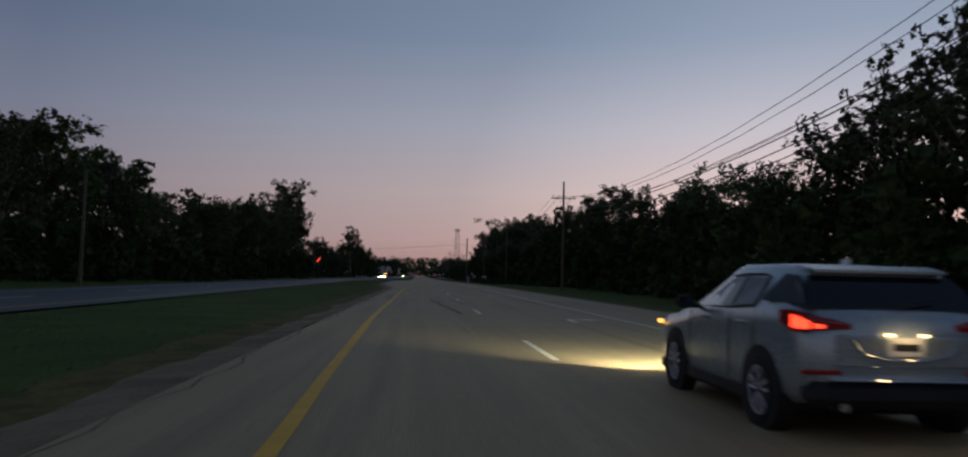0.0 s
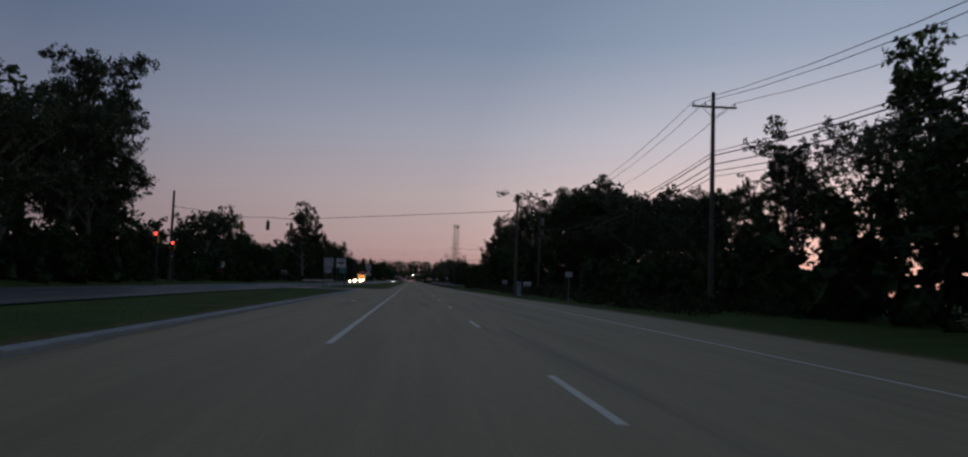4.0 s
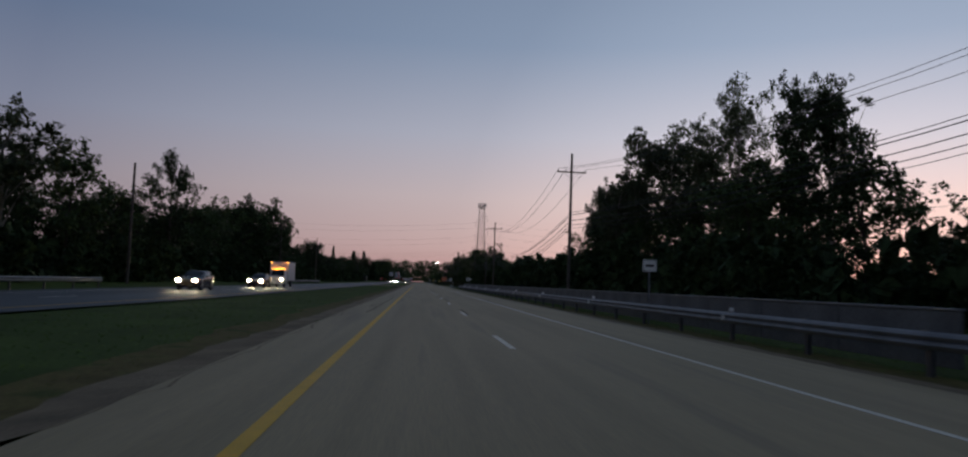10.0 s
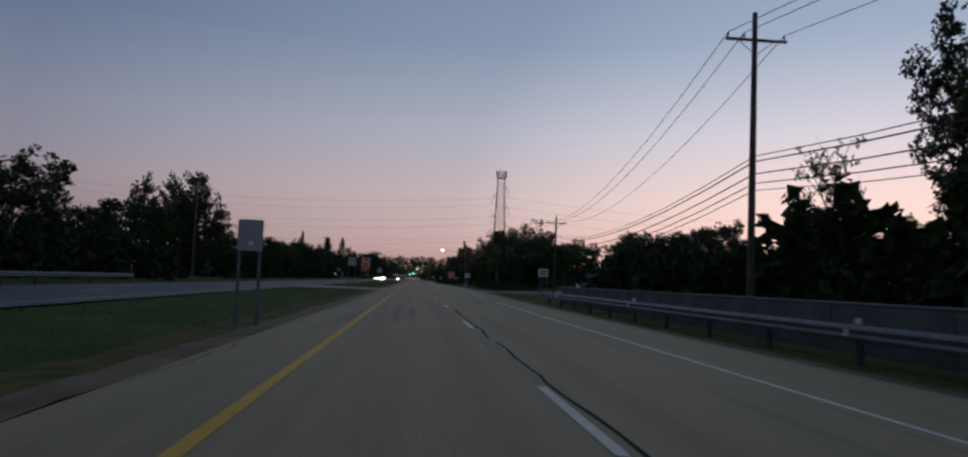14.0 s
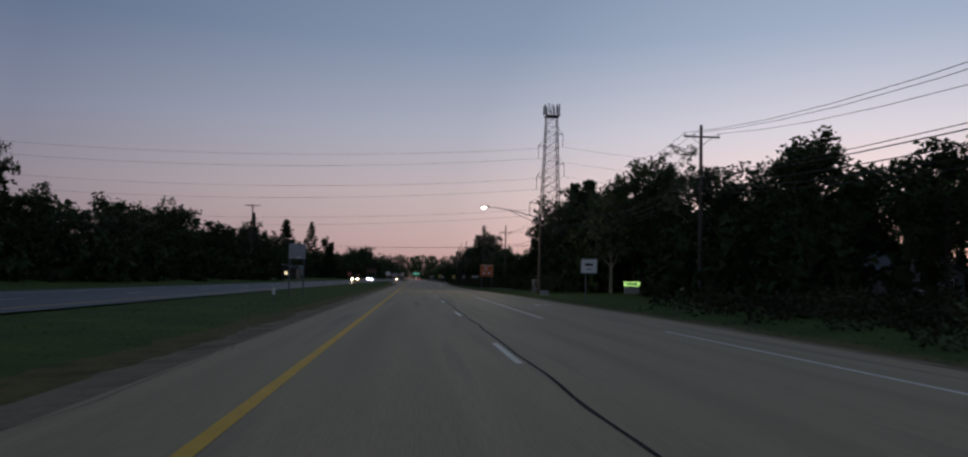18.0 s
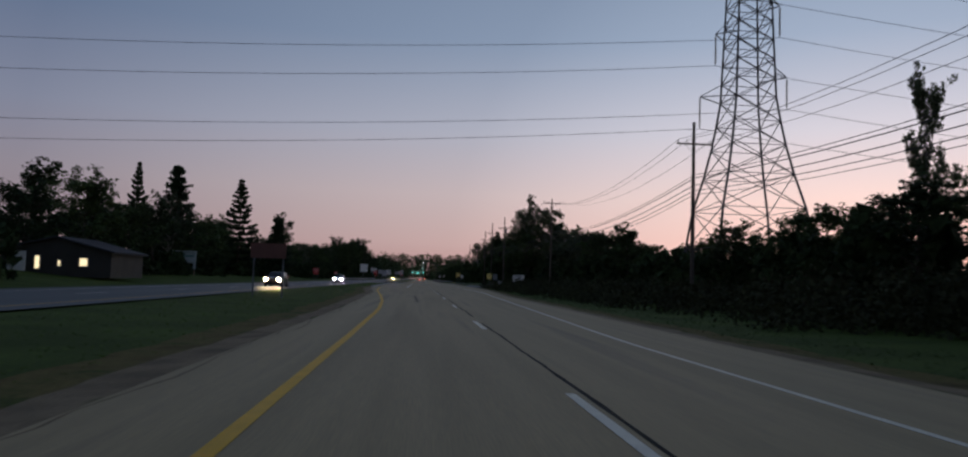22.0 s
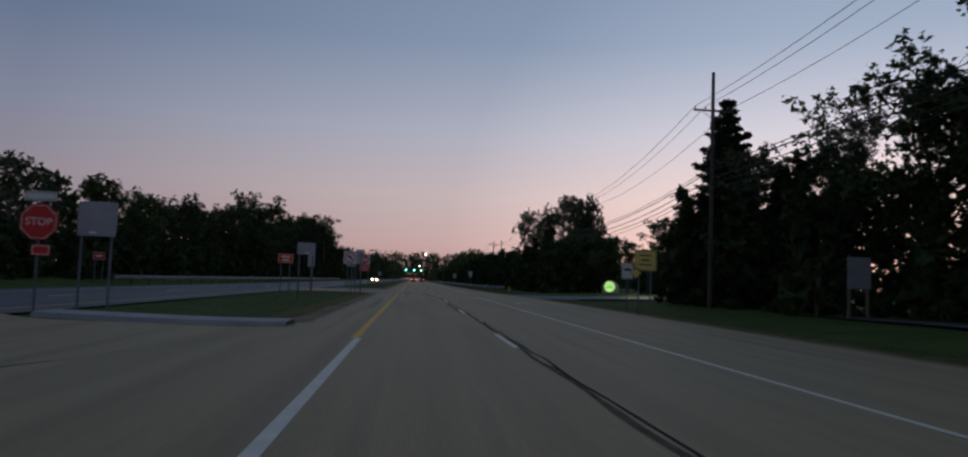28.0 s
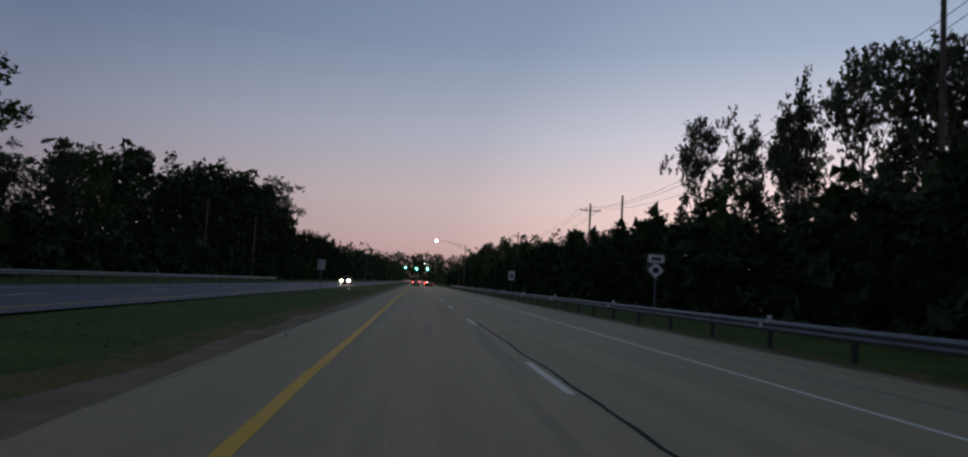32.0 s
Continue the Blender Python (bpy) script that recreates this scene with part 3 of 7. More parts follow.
# drives and side roads on the right
for a, b, x1, lab in ((270, 276, 40, "gravel drive"), (500, 512, 45, "asphalt side road"), (776, 797, 70, "asphalt side road"), (872, 884, 40, "asphalt drive")):
    s = Shape()
    vs = []
    n = 8
    for i in range(n + 1):
        u = i / n
        x = RIGHT((a + b) / 2) - 0.3 + (x1 - RIGHT((a + b) / 2)) * u
        f = 4.0 * max(0, 1 - u * 6)
        z = -0.006 if x < 12 else ground_z(x, (a + b) / 2) + 0.09
        vs += [(x, a - f, z), (x, b + f, z)]
    s.mesh(vs, [(2 * i, 2 * i + 2, 2 * i + 3, 2 * i + 1) for i in range(n)])
    ob = new("side_road", s.data("side_road", GRAVEL if "gravel" in lab else ASPHALT_OLD))
    tagged(ob, lab + " joining the carriageway", "road", kind="structure")
kerb([(12.6, 768), (13.0, 772), (14.5, 775), (18, 776)])
kerb([(11.2, 803), (12.0, 800), (14, 798), (20, 797.5)])
# footpath behind the verge
sheet("footpath", lambda y: [12.6 + (y - 797) * 0.17, 14.2 + (y - 797) * 0.17], list(range(797, 846, 4)), lambda x, y: ground_z(x, y) + 0.10, ASPHALT_OLD, "worn grey footpath across the lawn", "path")

# ---- trees ----


def twig(path, r0, r1, s, n=6):
    s.line(path, r0, n, r1)


def leaf_cloud(rng, centres, per, size, spread, knots=0):
    """Many small leaf faces strewn round the given points; with knots, in that many tufts round each."""
    c = np.asarray(centres, float)
    if knots:
        c = np.repeat(c, knots, axis=0)
        d = rng.normal(0, 1, c.shape)
        d /= np.linalg.norm(d, axis=1)[:, None] + 1e-9
        c = c + d * (rng.random((len(c), 1)) ** 0.4) * np.asarray(spread)[None, :]
        per, spread = max(1, per // knots), [0.42 * q for q in spread]
    c = np.repeat(c, per, axis=0)
    m = len(c)
    d = rng.normal(0, 1, (m, 3))
    d /= np.linalg.norm(d, axis=1)[:, None] + 1e-9
    p = c + d * (rng.random((m, 1)) ** 0.5) * np.asarray(spread)[None, :]
    a = rng.normal(0, 1, (m, 3))
    a /= np.linalg.norm(a, axis=1)[:, None]
    b = np.cross(a, rng.normal(0, 1, (m, 3)))
    b /= np.linalg.norm(b, axis=1)[:, None] + 1e-9
    k = size * (0.6 + 0.8 * rng.random((m, 1)))
    v = np.stack([p - a * k, p + a * k * 0.8 - b * k * 0.5, p + a * k * 0.5 + b * k * 0.75], 1).reshape(-1, 3)
    return v


def leaf_mesh(name, v, mat):
    n = len(v) // 3
    me = bpy.data.meshes.new(name)
    me.vertices.add(3 * n)
    me.vertices.foreach_set("co", v.astype(np.float32).ravel())
    me.loops.add(3 * n)
    me.loops.foreach_set("vertex_index", np.arange(3 * n, dtype=np.int32))
    me.polygons.add(n)
    me.polygons.foreach_set("loop_start", np.arange(0, 3 * n, 3, dtype=np.int32))
    me.update(calc_edges=True)
    me.materials.append(mat)
    return me


def broad_tree(seed, tall, wide, clear, open_crown, mat, bark, per=26, leaf=0.30, blunt=0.55, tuft=0.20):
    """A trunk that forks into limbs, with leaf clumps along the outer twigs."""
    rng = np.random.default_rng(seed)
    s = Shape()
    ends = []
    top = Vector((rng.normal(0, 0.03) * tall, rng.normal(0, 0.03) * tall, tall * 0.80))
    lean = [Vector((0, 0, -0.3)), Vector((top.x * 0.2, top.y * 0.2, tall * 0.25)), Vector((top.x * 0.6, top.y * 0.6, tall * 0.55)), top]
    r = tall * 0.017
    twig(lean, r, r * 0.3, s, 8)
    limbs = int(rng.integers(13, 17))
    for i in range(limbs):
        u = clear + (0.97 - clear) * (i + rng.random() * 0.7) / limbs
        k = min(2, int(u * 3))
        h = tall * 0.80 * u
        base = Vector((top.x * u * 0.8, top.y * u * 0.8, h))
        ang = i * 2.4 + rng.random()
        reach = wide * (0.55 + 0.5 * rng.random()) * (1.0 - blunt * max(0, (u - 0.45)) / 0.55) * (0.75 if u < clear + 0.12 else 1.0)
        rise = tall * (0.12 + 0.20 * rng.random()) * (1.25 - 0.35 * u)
        mid = base + Vector((math.cos(ang) * reach * 0.5, math.sin(ang) * reach * 0.5, rise * 0.55))
        end = base + Vector((math.cos(ang) * reach, math.sin(ang) * reach, rise))
        twig([base, mid, end], r * 0.42 * (1.15 - u * 0.6), r * 0.1, s, 5)
        for j in range(4):
            o = mid.lerp(end, 0.1 + 0.3 * j)
            w = Vector(rng.normal(0, 1, 3)) * wide * 0.20 + Vector((0, 0, wide * 0.08))
            twig([o, o + w], r * 0.12, r * 0.04, s, 3)
            ends += [o + w, o + w * 0.6 + Vector(rng.normal(0, 1, 3)) * wide * 0.07]
        ends.append(end)
        if open_crown < 0.15:
            ends += [mid, base.lerp(mid, 0.6) + Vector(rng.normal(0, 1, 3)) * wide * 0.1]
    for j in range(8):
        w = Vector((rng.normal(0, 0.16 if blunt > 0.5 else 0.3) * wide, rng.normal(0, 0.16 if blunt > 0.5 else 0.3) * wide, tall * (0.02 + (0.17 if blunt > 0.5 else 0.11) * rng.random())))
        twig([top, top + w], r * 0.2, r * 0.05, s, 4)
        ends.append(top + w)
    keep = [e for e in ends if rng.random() > open_crown]
    clump = wide * tuft
    v = leaf_cloud(rng, keep, per, leaf, (clump, clump, clump * 0.9), 6)
    return s.data("trunk", bark), leaf_mesh("crown", v, mat)


def poplar(seed, tall, wide, mat, bark):
    """A narrow ragged tree whose clumps climb close to the trunk."""
    rng = np.random.default_rng(seed)
    s = Shape()
    top = Vector((rng.normal(0, 0.2), rng.normal(0, 0.2), tall))
    twig([Vector((0, 0, -0.3)), Vector((0.1, 0, tall * 0.4)), top], tall * 0.014, 0.03, s, 8)
    ends = []
    for i in range(34):
        u = 0.16 + 0.82 * (i + rng.random()) / 34
        ang = i * 2.4
        reach = wide * (0.55 + 0.6 * rng.random()) * math.sin(min(1.0, 0.28 + (1 - u) * 1.15) * math.pi / 2)
        base = top * u
        end = base + Vector((math.cos(ang) * reach, math.sin(ang) * reach, tall * 0.05))
        twig([base, end], 0.05, 0.015, s, 4)
        ends += [end, base.lerp(end, 0.55)]
    keep = [e for e in ends if rng.random() > 0.12]
    v = leaf_cloud(rng, keep, 36, 0.17, (wide * 0.33, wide * 0.33, tall * 0.04), 4)
    return s.data("trunk", bark), leaf_mesh("crown", v, mat)


def open_spruce(seed, tall, wide, mat, bark):
    """A thin conifer: clear whorls of boughs that turn up at their tips, sky between them."""
    rng = np.random.default_rng(seed)
    s = Shape()
    twig([Vector((0, 0, -0.3)), Vector((0, 0, tall))], tall * 0.013, 0.02, s, 7)
    pts = []
    u = 0.10
    while u < 0.975:
        full = wide * min(1.0, 1.25 * (1.0 - u)) * (0.8 + 0.3 * rng.random()) + 0.08
        turn = rng.random() * 6.28
        for b in range(6):
            ang = turn + b * 1.047 + rng.normal(0, 0.18)
            reach = full * (0.55 + 0.5 * rng.random())
            rise = -0.10 + 0.45 * u
            line = []
            for k in range(9):
                q = reach * k / 8
                z = tall * u + q * rise + 0.28 * q * q / max(0.4, reach) - 0.10 * q
                line.append(Vector((math.cos(ang) * q, math.sin(ang) * q, z)))
                if k > 1:
                    pts.append(tuple(line[-1]))
                if k in (3, 4, 5, 6):
                    for side in (-1, 1):
                        d = 0.16 * reach
                        pts.append((line[-1].x + math.cos(ang + side * 1.2) * d, line[-1].y + math.sin(ang + side * 1.2) * d, z - 0.05))
            twig([line[0], line[4], line[8]], 0.03, 0.008, s, 4)
        u += 0.062 * (1.15 - 0.5 * u)
    v = leaf_cloud(rng, pts, 12, 0.12, (0.13, 0.13, 0.09))
    return s.data("trunk", bark), leaf_mesh("crown", v, mat)


def spruce(seed, tall, wide, mat, bark):
    """A conifer: drooping boughs all round a straight trunk, shorter towards the tip."""
    rng = np.random.default_rng(seed)
    s = Shape()
    twig([Vector((0, 0, -0.3)), Vector((0, 0, tall))], tall * 0.014, 0.02, s, 7)
    pts = []
    tiers = int(tall * 2.5)
    for i in range(tiers):
        u = 0.07 + 0.91 * (i + 0.9 * rng.random()) / tiers
        full = wide * (1.0 - u) ** 0.85 + 0.10
        turn = rng.random() * 6.28
        for b in range(7):
            ang = turn + b * 0.898 + rng.normal(0, 0.2)
            reach = full * (0.45 + 0.65 * rng.random())
            droop = 0.02 + 0.30 * (1 - u) * rng.random()
            lift = rng.normal(0, 0.45 * tall / tiers)
            for k in range(1, 7):
                q = reach * k / 6
                pts.append((math.cos(ang) * q, math.sin(ang) * q, tall * u + lift - q * droop + 0.20 * q * q / max(0.3, reach)))
            if b % 3 == 0:
                twig([Vector((0, 0, tall * u)), Vector((math.cos(ang) * reach, math.sin(ang) * reach, tall * u - reach * droop))], 0.035, 0.01, s, 4)
    v = leaf_cloud(rng, pts, 7, 0.17, (0.22, 0.22, 0.15))
    return s.data("trunk", bark), leaf_mesh("crown", v, mat)


KINDS = {}
JOINED = {}
for k, (tall, wide, clear, gaps) in enumerate(((10, 3.4, 0.22, 0.05), (10, 3.0, 0.18, 0.08), (10, 3.8, 0.28, 0.10), (10, 2.6, 0.16, 0.05), (10, 3.2, 0.34, 0.22), (10, 2.9, 0.30, 0.18))):
    KINDS["broad%d" % k] = broad_tree(11 + k, tall, wide, clear, gaps, LEAF if k < 4 else LEAF_PALE, BARK if k < 4 else PALE_BARK, leaf=0.15, per=36)
KINDS["cottonwood"] = broad_tree(31, 20.0, 6.2, 0.34, 0.06, LEAF_PALE, PALE_BARK, per=90, leaf=0.18, blunt=0.35, tuft=0.17)
KINDS["thin"] = broad_tree(151, 20.0, 6.2, 0.22, 0.42, LEAF_PALE, PALE_BARK, per=48, leaf=0.17, blunt=0.4, tuft=0.15)
KINDS["ragged"] = broad_tree(141, 20.0, 4.4, 0.16, 0.03, LEAF_PALE, PALE_BARK, per=84, leaf=0.18, blunt=0.5, tuft=0.19)
for k, (wide, clear, gaps) in enumerate(((5.4, 0.28, 0.08), (6.2, 0.32, 0.12), (4.6, 0.26, 0.06))):
    KINDS["airy%d" % k] = broad_tree(131 + k, 20.0, wide, clear, gaps, LEAF_PALE, PALE_BARK, per=72, leaf=0.18, blunt=0.4, tuft=0.18)
for k, (wide, clear, gaps) in enumerate(((6.6, 0.22, 0.04), (5.6, 0.30, 0.10), (4.4, 0.26, 0.06), (7.2, 0.30, 0.12))):
    KINDS["grove%d" % k] = broad_tree(91 + k, 24.0, wide, clear, gaps, LEAF if k % 2 == 0 else LEAF_PALE, BARK if k % 2 == 0 else PALE_BARK, leaf=0.19, per=96, blunt=0.3)
for k in range(3):
    KINDS["poplar%d" % k] = poplar(51 + k, 10.0, 1.35 + 0.25 * k, LEAF_PALE if k else LEAF, BARK)
for k in range(2):
    KINDS["spruce%d" % k] = spruce(71 + k, 10.0, 2.3 + 0.5 * k, NEEDLES, BARK)
KINDS["spruce_open"] = open_spruce(79, 10.0, 2.6, NEEDLES, BARK)
TREE_LABELS = {"t": ("thin half-bare tree with sparse leaf tufts", "tree"), "r": ("tall ragged poplar with a dense clumped crown", "tree"), "g": ("tall dark broadleaf tree with a dense fine-leaved crown", "tree"), "b": ("dark leafy broadleaf tree in the roadside wood", "tree"), "a": ("tall airy tree whose thin crown lets the sky through", "tree"), "c": ("tall open-crowned cottonwood with pale forking limbs", "tree"), "p": ("slender ragged poplar rising over the hedge", "tree"), "s": ("dark pointed spruce with drooping boughs", "conifer")}


def plant(kind, x, y, tall, wide=1.0, turn=0.0, label="", group="roadside trees"):
    trunk, crown = KINDS[kind]
    unit = 20.0 if kind[0] in "acrt" else 24.0 if kind[0] == "g" else 10.0
    k = tall / unit * (0.95 if kind[0] in "bc" else 1.0)
    wide *= 1.1 if kind[0] in "bc" else 1.0
    lab, cat = TREE_LABELS[kind[0]]
    m = pose(x, y, ground_z(x, y), 0, 0, turn) @ Matrix.Diagonal((k * wide, k * wide, k, 1))
    ob = thing("spruce" if kind[0] == "s" else "tree", m, label or lab, cat, group)
    part("trunk", trunk, None, ob)
    part("crown", crown, None, ob)
    return ob


rng = random.Random(4)
# heights of the wood's edge along the road, right and left
RIGHT_WOOD = piecewise([(-60, 13), (30, 14.5), (41, 15), (46, 11.5), (62, 10.2), (78, 10.5), (90, 12.6), (107, 13.5), (115, 11), (126, 13), (146, 14), (160, 13.5), (172, 11.5), (182, 10.5), (198, 10.5), (205, 11.5),
                        (262, 23), (280, 25), (286, 12), (290, 8), (316, 5.5), (342, 5), (354, 7), (405, 7), (432, 6.5), (446, 6), (457, 5.5), (473, 5.5), (486, 6.5), (502, 9.5), (520, 10), (533, 7), (540, 8), (552, 8.5), (560, 9.5), (567, 11), (576, 12.5), (594, 13), (612, 12.5), (624, 14), (633, 16), (640, 15), (648, 11), (655, 7.5),
                        (665, 6.5), (672, 6.5), (700, 6.5), (716, 8), (729, 8), (742, 8.5), (753, 9.5), (761, 11.5), (772, 10.5), (794, 14.5), (809, 16), (822, 16), (838, 15), (841, 11.5)])
FIELD_WOOD = piecewise([(200, 15), (212, 16.5), (223, 18), (231, 19), (238, 19.5), (246, 20.5), (254, 23.5), (266, 26), (285, 27)])
LEFT_WOOD = piecewise([(-60, 12), (60, 13.5), (80, 15.8), (90, 15.5), (100, 12.6), (118, 11.6), (130, 13.5), (150, 16), (170, 17), (192, 20), (206, 15), (222, 7), (240, 12.5), (256, 10), (275, 9), (292, 8), (306, 10.5), (316, 8), (352, 15), (366, 11), (382, 8.5), (410, 12),
                       (424, 15), (442, 14), (462, 11.5), (478, 11), (482, 7), (490, 7), (496, 9.5), (506, 11), (527, 12), (545, 11), (550, 8), (579, 8.5), (600, 8), (620, 11), (650, 10), (680, 10.5), (692, 8.5), (713, 8), (729, 9), (745, 12), (756, 10), (800, 10), (815, 8), (832, 7), (846, 7.5),
                       (858, 10), (876, 11.5), (888, 12), (901, 12.5), (915, 10.5), (935, 13), (954, 14), (966, 16.5), (976, 13.5), (987, 11), (996, 12.5), (1006, 14), (1025, 16), (1043, 18), (1067, 20), (1099, 20.5), (1122, 17.5), (1164, 15), (1300, 15)])
RIGHT_WOOD_FAR = piecewise([(840, 14.5), (850, 12), (866, 12), (880, 11), (890, 7.5), (906, 8), (920, 9.5), (928, 10), (936, 9.5), (944, 7), (952, 7.5), (962, 8), (998, 8.5), (1003, 9), (1020, 10), (1075, 11.5), (1110, 14), (1300, 15)])
BROAD = ["broad%d" % k for k in range(6)]


def crown_points(kind):
    if kind not in JOINED:
        me = KINDS[kind][1]
        v = np.empty(len(me.vertices) * 3, np.float32)
        me.vertices.foreach_get("co", v)
        v = v.reshape(-1, 3, 3)[::3]
        c = v.mean(1, keepdims=True)
        JOINED[kind] = (c + (v - c) * 1.8).reshape(-1, 3)
    return JOINED[kind]


def back_wood(trees, label="darker row of leafy trees behind the wood's edge"):
    """A row of trees behind the front one, as one mass of trunks and leaves."""
    vs, s = [], Shape()
    for kind, x, y, h, w, turn in trees:
        k, g = h * 0.95 / (20.0 if kind[0] == "a" else 10.0), ground_z(x, y)
        c, d = math.cos(turn), math.sin(turn)
        v = crown_points(kind) * np.array([k * w, k * w, k], np.float32)
        vs.append(np.stack([v[:, 0] * c - v[:, 1] * d + x, v[:, 0] * d + v[:, 1] * c + y, v[:, 2] + g], 1))
        s.line([(x, y, g - 0.2), (x, y, g + h * 0.4), (x, y, g + h * 0.8)], 0.017 * h, 6, 0.01 * h)
    if vs:
        ob = tagged(new("back_trees", leaf_mesh("back_trees", np.concatenate(vs), LEAF)), label, "trees", kind="stuff")
        part("trunks", s, BARK, ob)


def wood(side, y0, y1, top, front, rows, step, skip=(), kinds=BROAD):
    for r in range(rows):
        y = y0 + r * step * 0.4
        behind = []
        while y < y1:
            if not any(a < y < b and r < 1 for a, b in skip):
                h = top(y) * (rng.uniform(0.78, 1.02) if r == 0 else rng.uniform(0.70, 0.95))
                kind = rng.choice(kinds if rng.random() < 0.86 else ["poplar0", "poplar1", "poplar2"])
                w = rng.uniform(0.85, 1.15) * max(1.0, min(1.4, 11.0 / max(h, 5)))
                x = side * (front + r * 6.5 + rng.uniform(-1.4, 1.8))
                if r == 0 and h > 15.0 and y < 1010:
                    w, h = w * 1.25, h * 0.88
                    kind = rng.choice(("grove0", "grove1", "grove3"))
                    if "airy1" in kinds:
                        kind = {"grove0": "airy0", "grove1": "airy1", "grove3": "airy2"}[kind]
                if r == 0 and y < 1010:
                    plant(kind, x, y, h, w, rng.uniform(0, 360))
                else:
                    behind.append((kind, x, y, h, w, rng.uniform(0, 6.28)))
            y += step * rng.uniform(0.75, 1.25)
        back_wood(behind[::3] if "airy1" in kinds else behind)


wood(1, -20, 150, RIGHT_WOOD, 24.5, 3, 6.6)
wood(1, 150, 196, RIGHT_WOOD, 27.0, 1, 6.0, (), ["airy0", "airy1", "airy2", "broad4"])
wood(1, 208, 250, FIELD_WOOD, 39.0, 2, 7.0, (), ["broad2", "broad4", "broad5", "airy1"])
wood(1, 250, 280, FIELD_WOOD, 40.0, 1, 7.5, (), ["airy0", "airy1"])
wood(1, 258, 277, RIGHT_WOOD, 32.0, 2, 6.0)
wood(1, 316, 445, RIGHT_WOOD, 26.0, 2, 7.0)
wood(1, 448, 516, RIGHT_WOOD, 25.5, 2, 7.0, ((499, 516),))
wood(1, 556, 600, RIGHT_WOOD, 25.5, 2, 7.0)
wood(1, 602, 672, RIGHT_WOOD, 22.8, 3, 6.4)
wood(1, 672, 845, RIGHT_WOOD, 26.5, 2, 7.0, ((776, 812), (694, 722)))
wood(1, 850, 1290, RIGHT_WOOD_FAR, 24.5, 2, 7.4, ((861, 902),))
wood(-1, 20, 330, LEFT_WOOD, 32.5, 2, 7.4, ((200, 232), (308, 322)))
wood(-1, 336, 690, LEFT_WOOD, 33.0, 2, 7.6, ((500, 508),))
wood(-1, 690, 713, LEFT_WOOD, 37.0, 2, 8.0)
wood(-1, 729, 1290, LEFT_WOOD, 35.0, 2, 8.0, ((776, 792), (812, 822)))
# the row behind the houses
for i in range(9):
    plant(("grove1", "broad4", "airy2", "broad2")[i % 4], 70 + 5 * (i % 3), 580 + 6.5 * i, 15.5 + 1.5 * ((i * 7) % 3), 1.1, i * 67, "leafy tree behind the houses")
for x, y, h in ((44, 620, 13), (50, 638, 14), (47, 654, 12), (57, 650, 14), (62, 628, 15)):
    plant("broad0", x, y, h, 1.3, y, "leafy tree behind the houses")
